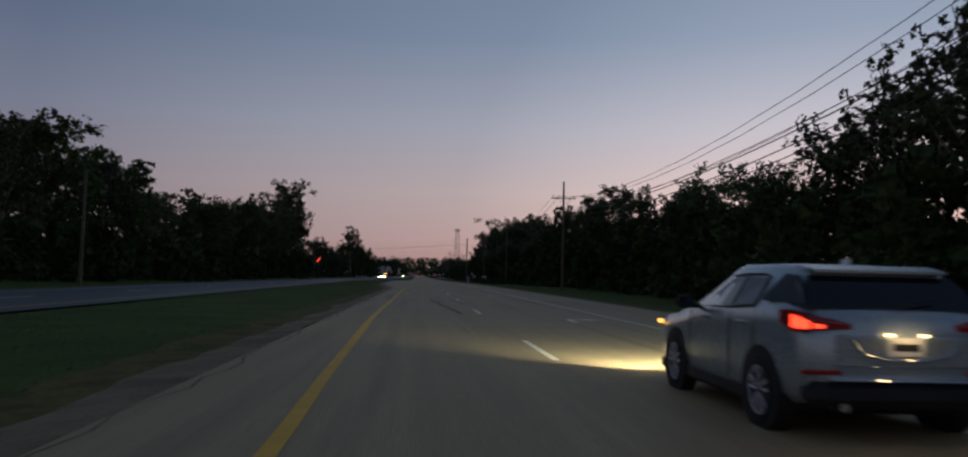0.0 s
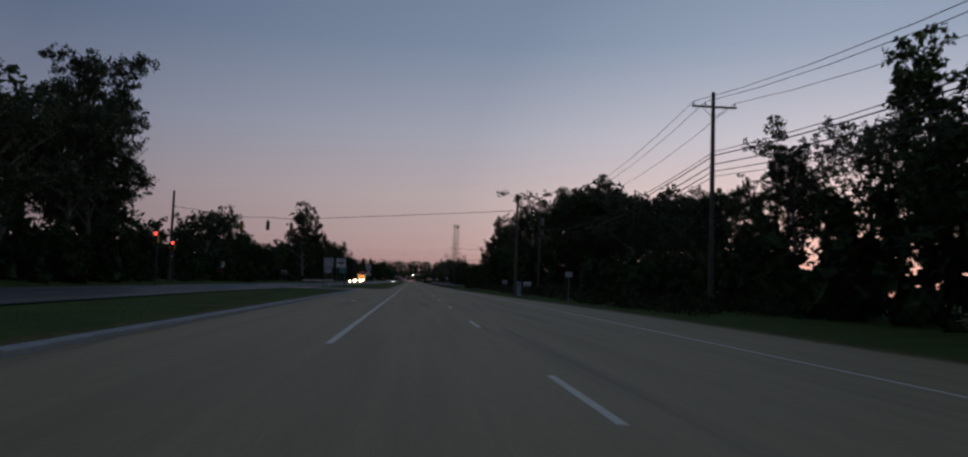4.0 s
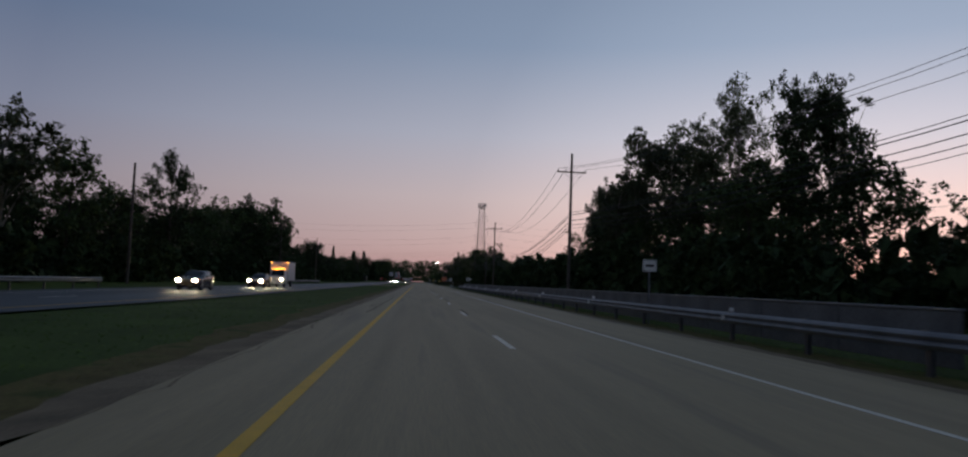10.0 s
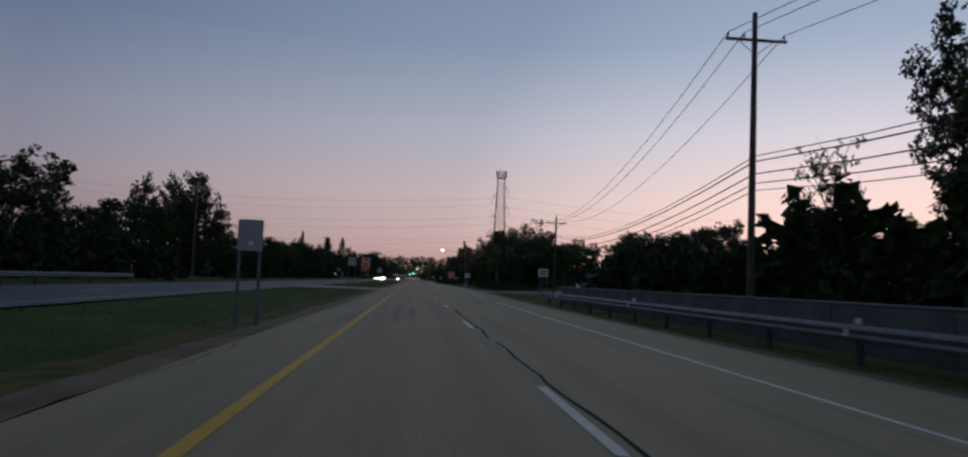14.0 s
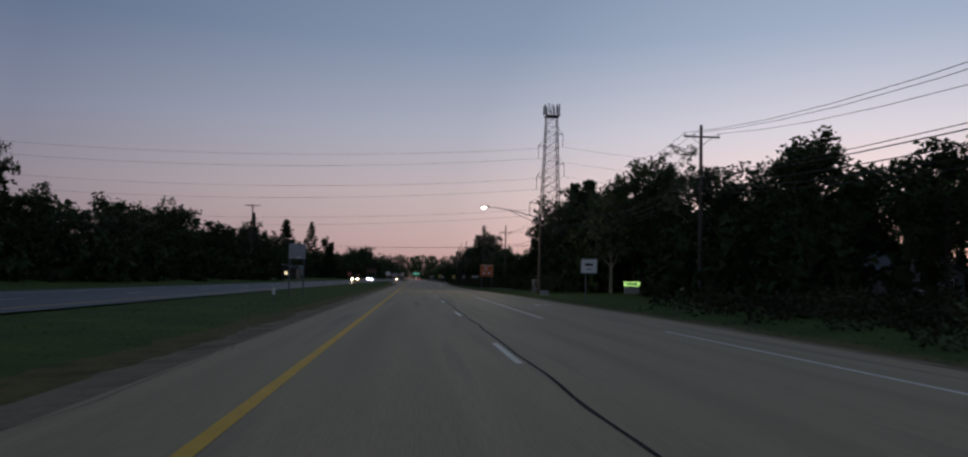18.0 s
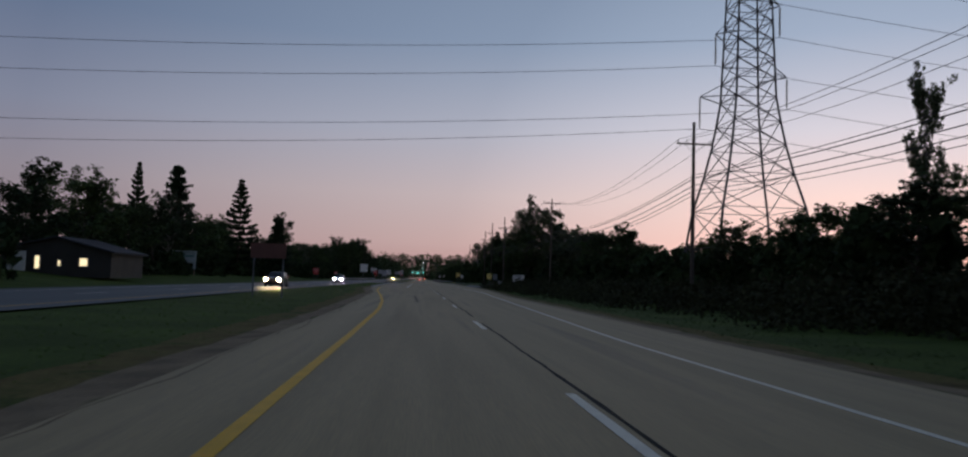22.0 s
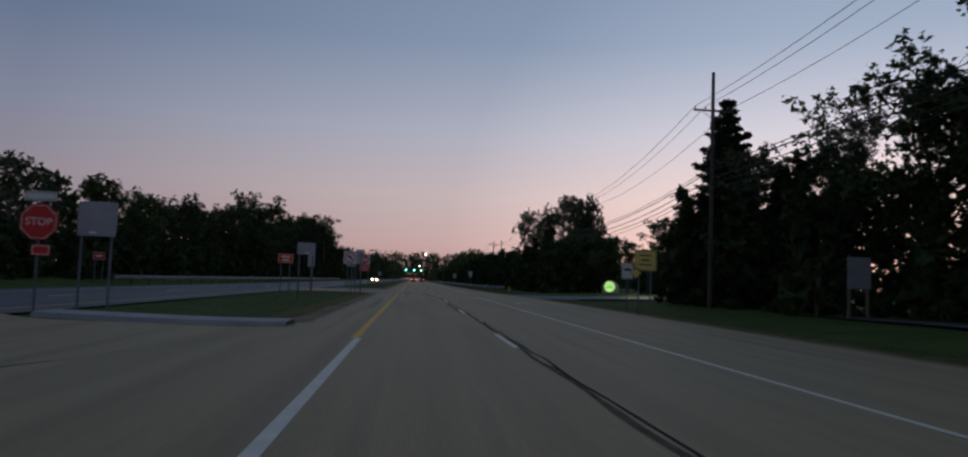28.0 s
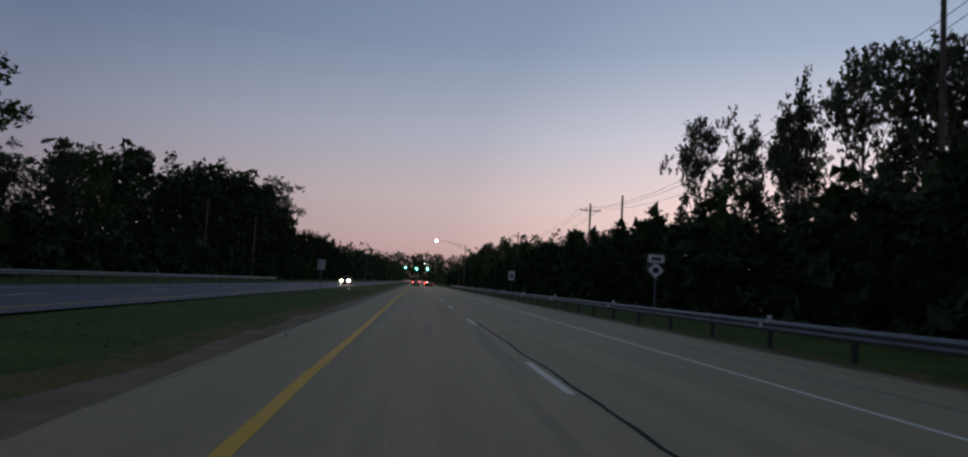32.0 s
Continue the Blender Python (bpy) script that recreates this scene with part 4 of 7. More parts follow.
# single trees that stand out
plant("cottonwood", 30.8, 306.5, 23.0, 1.0, 40, "tall open-crowned cottonwood with pale forking limbs above the hedge")
plant("ragged", -28.2, 316.5, 18.8, 1.2, 0, "tall ragged poplar standing alone above the trees")
plant("grove2", -26.6, 321.5, 16.5, 1.0, 80)
plant("broad3", -27.0, 331, 11.5, 1.0, 80)
plant("cottonwood", -31.5, 186, 19.5, 0.8, 200, "tall cottonwood at the end of the wood")
plant("grove0", -33.2, 198.5, 23.5, 1.0, 130, "big dark tree overhanging the far carriageway")
for y, x, h, k, w in ((367, 41, 24.6, "grove0", 0.68), (372, 36.5, 24.6, "grove3", 0.62), (370.5, 46.5, 25, "grove1", 0.95), (381, 37, 20, "airy0", 1.0), (392, 38, 23.2, "grove3", 0.95), (388, 33.5, 20.5, "airy1", 0.95), (398, 34, 24, "airy2", 1.0), (396, 28, 17, "airy0", 0.9), (406, 31, 17, "airy1", 0.9), (378, 33, 12, "broad1", 1.1), (385, 30.5, 10.5, "broad0", 1.1), (392, 29.5, 10.5, "broad3", 1.2), (401, 28, 10, "broad1", 1.1), (286, 38, 14, "broad0", 1.0), (279.5, 31, 11.5, "broad0", 1.2), (282, 36, 14, "broad3", 1.3), (288, 33.5, 13, "broad1", 1.2), (358, 31, 13, "broad0", 1.2), (362, 36, 15, "broad3", 1.3), (351, 28.5, 10.5, "broad1", 1.1), (355, 42, 15, "broad2", 1.2), (303, 39.5, 22.5, "airy0", 0.9),
                     (425, 38, 19, "airy1", 0.9), (434, 40, 21, "airy0", 1.0), (442, 38, 21, "airy2", 1.0), (449, 42, 22, "airy1", 1.0), (456, 40, 21.5, "airy0", 0.8), (471, 38, 15, "thin", 0.85), (479, 44, 11, "thin", 0.7), (571, 27.5, 11.3, "broad0", 1.25), (577, 30, 12.2, "broad3", 1.2), (608, 26, 15.0, "grove0", 1.0), (613, 31, 17, "grove3", 0.9), (632, 26, 16.5, "spruce1", 1.2), (638, 25, 16.5, "spruce0", 1.3), (627, 24, 14, "spruce1", 1.2),
                     (644, 27, 14, "spruce0", 1.2), (620, 24, 13, "broad0", 1.2), (634, 33, 14, "broad3", 1.4), (622, 33, 14, "broad1", 1.4), (645, 33, 11, "broad0", 1.3), (669, 25.5, 12.4, "airy2", 0.45), (768, 25, 11.5, "spruce1", 1.2), (775, 28, 10, "spruce0", 1.2), (808, 31, 18, "grove1", 1.0), (817, 28, 20, "airy0", 0.9), (824, 27, 19, "airy1", 0.8), (832, 28, 16, "grove3", 0.9), (841, 26, 13.5, "broad2", 1.1),
                     (862, 23.5, 15.8, "spruce_open", 1.4), (862.5, 23.7, 13.0, "spruce1", 1.5), (848, 25, 12.0, "airy1", 0.8), (857, 26, 9.0, "spruce1", 1.3), (852, 23, 9.0, "spruce0", 1.4), (872, 25, 6.5, "spruce0", 1.5), (990, 26.8, 18.6, "broad4", 0.5), (984, 28.8, 16.8, "broad5", 0.5), (980, 31, 17, "broad4", 0.5), (975.5, 29.5, 17.8, "broad5", 0.5), (972, 33, 20.8, "broad4", 0.55), (969.5, 35.5, 19.4, "broad5", 0.6), (965, 34, 19.5, "broad4", 0.55), (961, 36, 19, "broad5", 0.6), (940, 30, 13.6, "broad1", 0.8), (961, 56, 17.5, "broad4", 0.9), (967, 68, 21, "broad5", 0.9), (956, 49, 15, "broad4", 0.8)):
    plant(k, x, y, h, w, (y * 37) % 360)
for y, x, h, k, w in ((789, -35.5, 19.2, "spruce_open", 1.1), (795, -41, 11.5, "broad0", 1.2), (784, -39, 10.0, "broad3", 1.2), (731, -40, 10.5, "spruce1", 1.3), (787, -54.7, 21.5, "spruce_open", 0.75), (762, -39.6, 17.6, "spruce1", 1.25), (720, -36.5, 11, "broad0", 1.2), (723, -43, 12, "broad3", 1.3), (600, -54, 25, "broad4", 0.55), (590, -57, 22, "broad5", 0.6), (607, -58, 21, "broad4", 0.6), (580, -60, 20, "broad5", 0.8), (661, -75, 24, "broad4", 0.6), (440, -30, 15, "broad0", 1.0),
                     (381, -29.6, 14.8, "grove0", 0.75), (836, -36, 15.5, "broad3", 0.9), (868, -43, 11.5, "broad3", 1.2), (800, -30, 13.0, "spruce1", 1.4), (963, -29.5, 15.5, "broad0", 1.1), (970, -36, 17, "grove0", 0.9), (1064, -36, 20, "broad2", 1.1), (1098, -38, 22, "broad5", 1.1), (1112, -36, 22, "cottonwood", 0.9)):
    plant(k, x, y, h, w, (y * 53) % 360)


def thicket(side, y0, y1, front, deep, tall, mat, seed, name="undergrowth", label="dense dark undergrowth at the edge of the wood", lumps=1.5, leaf=0.20, per=13):
    """Bushy undergrowth that closes the foot of the wood."""
    g = np.random.default_rng(seed)
    n = int((y1 - y0) * lumps)
    ys = g.uniform(y0, y1, n)
    xs = side * (front + g.uniform(0, 1, n) ** 1.5 * deep)
    tops = tall * (0.45 + 0.65 * g.random(n))
    pts = []
    for x, y, h in zip(xs, ys, tops):
        z = ground_z(x, y)
        m = int(2 + h * 1.6)
        for i in range(m):
            u = (i + 0.5) / m
            w = 1.0 * (1.15 - u)
            pts.append((x + g.normal(0, 0.5) * w, y + g.normal(0, 0.9) * w, z + h * u))
    v = leaf_cloud(g, pts, per, leaf, (0.75, 0.9, 0.55))
    if tall > 2.0:
        v = np.concatenate([v, leaf_cloud(g, pts, 4, 0.62, (0.45, 0.6, 0.35))])
    v[:, 2] = np.maximum(v[:, 2], -0.05)
    ob = new(name, leaf_mesh(name, v, mat))
    tagged(ob, label, "undergrowth", kind="stuff")


for k, (a, b, f, h) in enumerate(((-20, 150, 19, 6.5), (150, 200, 19, 4.0), (200, 268, 33, 5.0), (264, 286, 20, 6.0), (284, 314, 20, 8.6), (230, 330, 48, 7.0), (560, 640, 66, 8.0), (312, 336, 19.5, 3.9), (336, 446, 19, 6.0), (446, 498, 21, 4.0), (556, 584, 20, 5.5), (604, 650, 19.5, 8.0), (650, 672, 20.5, 4.6), (672, 775, 23, 4.4), (842, 868, 20, 8.0), (812, 842, 23.6, 6.8), (800, 834, 28, 5.5), (899, 906, 30, 3.0), (902, 945, 17, 7.5), (945, 1120, 17, 7.0), (1120, 1290, 16, 6.0))):
    thicket(1, a, b, f, 9.0, h, SHRUB, 200 + k, lumps=2.0)
for k, (a, b, f, h) in enumerate(((20, 200, 28, 4.5), (204, 330, 28.5, 3.6), (330, 500, 28, 4.2), (508, 690, 28.5, 4.2), (728, 770, 33, 3.0), (780, 840, 33, 3.5), (840, 960, 29, 4.2), (960, 1290, 28, 5.0))):
    thicket(-1, a, b, f, 7.0, h, SHRUB, 300 + k, lumps=1.9)
# weeds and tall grass between the verge and the wood
for k, (a, b, f, d) in enumerate(((150, 268, 14.0, 16), (278, 300, 13.5, 4), (655, 766, 11.5, 12), (518, 560, 13, 8))):
    thicket(1, a, b, f, d, 0.9, WEED, 400 + k, "weeds", "knee-high weeds and scrub on the verge", 3.2, 0.11, 30)
# extra tall weeds that stand in for the shade on this verge
for k, (a, b, f, d, h) in enumerate(((606, 668, 15.0, 6.0, 2.0), (668, 766, 14.5, 9.0, 1.5))):
    thicket(1, a, b, f, d, h, WEED, 420 + k, "weeds", "waist-high weeds and scrub, thickened to darken the shaded verge before the wood", 3.0, 0.13, 24)
# distant woods on both sides and across the end of the road
for k, (x0, x1, y0, y1, h) in enumerate(((-140, -26, 1290, 1700, 21), (22, 140, 1290, 1700, 15), (-200, -16, 1700, 2500, 26), (16, 200, 1700, 2500, 15), (-700, 700, 2640, 2900, 74), (-150, -48, 100, 1290, 12), (78, 160, 330, 1290, 9))):
    g = np.random.default_rng(500 + k)
    n = 1100 if k < 4 else 1500 if k == 4 else 900
    xs, ys = g.uniform(x0, x1, n), g.uniform(y0, y1, n)
    pts = [(x + g.normal(0, 2.0), y + g.normal(0, 2.0), h * (0.12 + 0.17 * i) * (0.7 + 0.4 * g.random())) for x, y in zip(xs, ys) for i in range(5)]
    ob = new("distant_woods", leaf_mesh("distant_woods", leaf_cloud(g, pts, 8, 3.0, (8, 8, 5)) if k == 4 else leaf_cloud(g, pts, 6, 1.1, (2.4, 2.4, 1.6)), LEAF))
    tagged(ob, "far dark band of leafy woods", "woods", kind="stuff")


def lawn(name, x_of, y0, y1, n, tall, mat, seed, label):
    g = np.random.default_rng(seed)
    ys = g.uniform(y0, y1, n)
    lo_hi = np.array([x_of(y) for y in ys])
    xs = lo_hi[:, 0] + (lo_hi[:, 1] - lo_hi[:, 0]) * g.random(n)
    a = g.uniform(0, math.pi, n)
    w = 0.012 + 0.02 * g.random(n)
    h = tall * (0.4 + 0.8 * g.random(n))
    lean = g.normal(0, 1.5, (n, 2)) * h[:, None]
    z = np.full(n, -0.08)
    v = np.zeros((n, 3, 3))
    dx, dy = np.cos(a) * w, np.sin(a) * w
    v[:, 0] = np.stack([xs - dx, ys - dy, z], 1)
    v[:, 1] = np.stack([xs + dx, ys + dy, z], 1)
    v[:, 2] = np.stack([xs + lean[:, 0], ys + lean[:, 1], z + h], 1)
    ob = new(name, leaf_mesh(name, v.reshape(-1, 3), mat))
    tagged(ob, label, "grass", kind="stuff")


for k, (a, b) in enumerate(((0, 203), (222, 481), (500, 811), (828, 872), (890, 1000))):
    lawn("grass", lambda y: (FAR_NEAR(y) + 0.2, LEFT(y) - 0.7), a, b, int((b - a) * 80), 0.055, BLADE, 600 + k, "short mown grass of the median")
for k, (a, b) in enumerate(((0, 250), (250, 500), (512, 775), (800, 870), (886, 1000))):
    lawn("grass", lambda y: (RIGHT(y) + 0.8, RIGHT(y) + 6.5), a, b, int((b - a) * 70), 0.07, BLADE_UNLIT if k in (2, 3) else BLADE, 700 + k, "uneven grass of the roadside verge")

# ---- rails and walls ----


def guardrail(pts, label, spacing=3.81, marks=True, side=-1, posts_of=DARK_STEEL):
    """W-beam on steel posts with blockouts, following the points; marks: a reflector on every fourth post."""
    ob = thing("guardrail", Matrix(), label, "guardrail", "roadside guardrails")
    path = [Vector((x, y, 0)) for x, y in pts]
    total, dense = 0.0, []
    for a, b in zip(path, path[1:]):
        n = max(1, int((b - a).length / spacing))
        dense += [a.lerp(b, i / n) for i in range(n)]
    dense.append(path[-1])
    prof = [(0.0, 0.43), (-0.045, 0.47), (-0.08, 0.52), (-0.045, 0.57), (-0.01, 0.595), (-0.045, 0.62), (-0.08, 0.67), (-0.045, 0.72), (0.0, 0.755), (0.006, 0.75), (0.0, 0.60), (0.006, 0.44)]
    s = Shape()
    s.loft([[(p.x + side * -a, p.y, z) for a, z in prof] for p in dense])
    part("rail", s, STEEL, ob, "corrugated steel beam")
    post = Shape().box((0, 0, 0.33), (0.10, 0.15, 0.86), 0.006).data("post", posts_of)
    block = Shape().box((0, 0, 0.60), (0.14, 0.13, 0.34), 0.01).data("blockout", POST_WOOD)
    mark = Shape().box((0, 0, 0), (0.012, 0.02, 0.07), 0.004).box((0, -0.014, 0), (0.14, 0.012, 0.14), 0.006).data("reflector", SIGN_WHITE)
    for i, p in enumerate(dense):
        o = part("post", post, None, ob)
        o.location = (p.x - side * 0.20, p.y, 0)
        o = part("blockout", block, None, ob)
        o.location = (p.x - side * 0.075, p.y, 0)
        if marks and i % 4 == 2:
            o = part("reflector", mark, None, ob, "small white reflector")
            o.location = (p.x - side * 0.15, p.y, 0.81)
            o = part("reflector", mark, None, ob, "small white reflector")
            o.location = (p.x + side * 0.085, p.y, 0.595)
    return ob


def end_marker(x, y, z=0.35):
    ob = thing("end_marker", pose(x, y, 0), "yellow and black striped marker at the guardrail end", "marker", "guardrail markers")
    part("post", Shape().box((0, 0.04, 0.3), (0.06, 0.05, 0.75), 0.008), STEEL, ob)
    part("plate", Shape().box((0, 0, z), (0.46, 0.02, 0.50), 0.008), SIGN_YELLOW, ob, "yellow plate")
    for k in range(2):
        s = Shape()
        o = -0.17 + 0.2 * k
        s.prism([(o - 0.04, z - 0.2), (o + 0.06, z - 0.2), (o + 0.2, z + 0.2), (o + 0.1, z + 0.2)], -0.016, -0.011)
        part("stripe", s, BLACK, ob, "black slanted stripe")


guardrail([(11.0, 281.5), (9.6, 290), (8.95, 300), (8.8, 330), (8.8, 452)], "long galvanised guardrail with reflectors on the verge")
end_marker(11.45, 280.3)
guardrail([(12.4, 911), (10.8, 920), (10.0, 935), (9.7, 960), (9.6, 1130)], "galvanised guardrail with reflectors below the trees")
end_marker(13.0, 909.5, 0.42)
guardrail([(-23.4, 285), (-22.8, 345)], "galvanised guardrail beyond the far carriageway", marks=False, side=1)
guardrail([(-23.2, 398), (-22.9, 470)], "galvanised guardrail beyond the far carriageway", marks=False, side=1)
guardrail([(-23.2, 868), (-22.6, 900), (-22.4, 1045)], "galvanised guardrail beyond the far carriageway", marks=False, side=1)

wall = thing("parapet_wall", Matrix(), "low grey parapet of steel panels behind the guardrail", "wall", kind="structure")
for i in range(38):
    y = 300 + i * 4.0
    p = part("panel", Shape().box((9.75, y + 2.0, 0.60), (0.10, 3.96, 1.04), 0.015) if i == 0 else bpy.data.objects["panel"].data, DARK_CONCRETE, wall)
    p.location = (0, i * 4.0, 0) if i else (0, 0, 0)
part("coping", Shape().box((9.75, 376, 1.145), (0.16, 152, 0.05), 0.01), STEEL, wall, "pale metal coping")

# ---- poles and cables ----


def utility_pole(x, y, tall, arms=((0.9, 2.6),), label="", lean=0.0, transformer=False, turn=0.0):
    g = ground_z(x, y)
    ob = thing("utility_pole", pose(x, y, g, 0, lean, turn), label or "tall weathered wooden utility pole with a crossarm", "utility pole", "utility poles")
    s = Shape()
    s.line([(0, 0, -0.4), (0, 0, tall * 0.5), (0, 0, tall)], 0.17, 10, 0.105)
    part("pole", s, POLE_WOOD, ob, smooth=False)
    for drop, wide in arms:
        z = tall - drop
        part("crossarm", Shape().box((0, -0.16, z), (wide, 0.10, 0.12), 0.012), POLE_WOOD, ob)
        s = Shape()
        s.tube((-wide * 0.28, -0.16, z - 0.05), (0, -0.12, z - 0.65), 0.018, n=5)
        s.tube((wide * 0.28, -0.16, z - 0.05), (0, -0.12, z - 0.65), 0.018, n=5)
        part("brace", s, STEEL, ob)
        for k in (-0.46, -0.2, 0.46):
            s = Shape()
            s.tube((k * wide, -0.16, z + 0.06), (k * wide, -0.16, z + 0.14), 0.02, n=6)
            s.tube((k * wide, -0.16, z + 0.12), (k * wide, -0.16, z + 0.20), 0.06, 0.04, n=8)
            s.tube((k * wide, -0.16, z + 0.20), (k * wide, -0.16, z + 0.28), 0.045, 0.02, n=8)
            part("insulator", s, PORCELAIN, ob)
    if transformer:
        s = Shape().tube((0.38, -0.05, tall - 3.6), (0.38, -0.05, tall - 2.7), 0.24, n=14)
        s.tube((0.38, -0.05, tall - 2.7), (0.38, -0.05, tall - 2.6), 0.24, 0.16, n=14)
        part("transformer", s, STEEL, ob, "grey steel transformer can")
    for z in (7.8, 8.5, 9.0):
        if z < tall - 0.5:
            part("cable_clamp", Shape().box((0.0, -0.17, z), (0.12, 0.10, 0.08), 0.01), STEEL, ob)
    return ob


POLES = [(15.8, 16, 12.0), (15.8, 86.6, 12.3), (17.2, 155.6, 12.8), (18.2, 222.2, 13.5), (31.0, 283, 18.0), (13.6, 356, 13.5), (14.4, 434.6, 13.2), (19.0, 505, 10.3), (20.8, 573, 12.8), (20.6, 630, 13.0), (20.1, 687.5, 13.2), (21.1, 754, 14.4),
         (19.3, 805.7, 15.7), (18.8, 829.6, 15.8), (19.1, 853.9, 15.5), (21.9, 918.2, 14.6), (21.6, 940.2, 14.3), (21.4, 1013, 12.1), (20.5, 1075, 12.5), (20, 1140, 12.5), (20, 1210, 12.5)]
ARM_DROP = {0: 1.9, 1: 1.9, 5: 1.75, 6: 1.25, 10: 1.65, 15: 2.2}


def arm_drop(i, h):
    """How far the crossarm sits below the top of a pole."""
    return ARM_DROP.get(i, 0.9 if h < 15 else 2.6)


for i, (x, y, h) in enumerate(POLES):
    two = ((0.75, 2.7), (2.1, 2.1)) if i == 11 else ((arm_drop(i, h), 2.7),)
    utility_pole(x, y, h, two, transformer=i in (3, 12), label="tall wooden utility pole with two crossarms above the scrub" if i == 11 else "")
utility_pole(20.9, 947, 15.2, (), "plain weathered wooden pole among the trees")
utility_pole(22.0, 1000, 11.8, (), "plain weathered wooden pole among the trees")
LEFT_POLES = [(-25.8, 61.5, 8.7, ()), (-27.0, 361.5, 11.4, ()), (-30.0, 384.5, 13.3, ()), (-26.5, 437.5, 11.2, ()), (-28.5, 449, 10.5, ()), (-29.0, 509, 12.2, ()), (-28.8, 659.4, 13.6, ((0.3, 2.6),)), (-38.6, 753.6, 12.6, ()), (-30, 1030, 11, ()), (-29, 1058, 11, ())]
for x, y, h, a in LEFT_POLES:
    utility_pole(x, y, h, a, "bare weathered wooden pole beyond the far carriageway" if not a else "wooden utility pole topped by a crossarm")


def wire(points, sag, r=0.016, n=10):
    """One cable that hangs in a curve from point to point."""
    pts = []
    for a, b in zip(points, points[1:]):
        a, b = Vector(a), Vector(b)
        k = sag * ((b - a).length / 70.0) ** 2
        pts += [a.lerp(b, i / n) - Vector((0, 0, k * 4 * (i / n) * (1 - i / n))) for i in range(n)]
    return Shape().line(pts + [Vector(points[-1])], r, 4)


tops = [(x, y - 0.16, ground_z(x, y) + h - arm_drop(i, h) + 0.28) for i, (x, y, h) in enumerate(POLES)]
tops[11] = (21.1, 753.84, ground_z(21.1, 754) + 14.4 - 0.75 + 0.28)
for k in (-0.46, -0.2, 0.46):
    ob = new("power_line", wire([(x + 2.7 * k, y, z) for x, y, z in tops], 2.3).data("power_line", CABLE))
    tagged(ob, "thin sagging overhead power line", "power line", "overhead lines")
LIFT = {4: 3.8, 5: -1.2, 6: -2.3, 7: -1.45}
for z, r, sg in ((9.25, 0.022, 1.5), (9.02, 0.032, 1.5), (8.5, 0.030, 1.55), (8.1, 0.026, 1.6), (7.8, 0.020, 1.65)):
    ob = new("telephone_cable", wire([(x, y - 0.2, ground_z(x, y) + z + LIFT.get(i, 0.0)) for i, (x, y, h) in enumerate(POLES[:17])], sg, r).data("telephone_cable", CABLE))
    tagged(ob, "thick black telephone cable slung between poles", "cable", "overhead lines")
ob = new("telephone_cable", wire([(x, y - 0.2, ground_z(x, y) + 7.8) for x, y, h in POLES[16:]], 1.0, 0.03).data("telephone_cable", CABLE))
tagged(ob, "thick black telephone cable slung between poles", "cable", "overhead lines")

ob = new("service_cable", wire([(20.6, 629.85, ground_z(20.6, 630) + 6.6), (-28.8, 659.25, ground_z(-28.8, 659) + 7.0)], 1.2, 0.03, 20).data("service_cable", CABLE))
tagged(ob, "black service cable strung across both carriageways", "cable", "overhead lines")

# traffic signals on a span wire
pole = thing("signal_pole", pose(11.9, 200.3, ground_z(11.9, 200)), "tall grey steel pole that carries the span wire", "signal pole")
part("pole", Shape().line([(0, 0, -0.3), (0, 0, 6), (0, 0, 11.5)], 0.20, 12, 0.13), POLE_WOOD, pole)
part("cap", Shape().box((-0.1, 0, 11.3), (0.42, 0.16, 0.14), 0.02), DARK_STEEL, pole)
part("bracket", Shape().tube((-0.35, 0, 9.2), (0, 0, 8.8), 0.03, n=6).tube((-0.35, 0, 9.2), (0, 0, 9.7), 0.03, n=6), STEEL, pole)
cab = thing("signal_cabinet", pose(12.5, 202.0, ground_z(12.5, 202)), "pale metal signal control cabinet beside the pole", "cabinet")
part("body", Shape().box((0, 0, 0.86), (0.62, 0.5, 1.62), 0.02), SIGN_BACK, cab)
part("plinth", Shape().box((0, 0, 0.03), (0.75, 0.62, 0.16), 0.01), CONCRETE, cab)
part("door", Shape().box((0, -0.262, 0.88), (0.52, 0.02, 1.4), 0.006), SIGN_BACK, cab)
part("handle", Shape().box((0.2, -0.285, 0.9), (0.03, 0.03, 0.12), 0.006), DARK_STEEL, cab)
part("vent", Shape().box((0, -0.275, 1.35), (0.3, 0.012, 0.1), 0.003), DARK_STEEL, cab)
pole2 = thing("signal_pole", pose(-27.5, 203.5, ground_z(-27.5, 203)), "grey wooden pole at the far end of the span wire", "signal pole")
part("pole", Shape().line([(0, 0, -0.3), (0, 0, 10.5)], 0.18, 12, 0.12), POLE_WOOD, pole2)
ob = new("span_wire", wire([(11.7, 200.3, 9.75), (-14.0, 203.0, 7.9), (-16.6, 202.6, 7.99), (-19.6, 202.9, 7.9), (-27.5, 203.5, 8.9)], 0.25, 0.035, 14).data("span_wire", CABLE))
tagged(ob, "thick black span wire across both carriageways", "cable", "overhead lines")


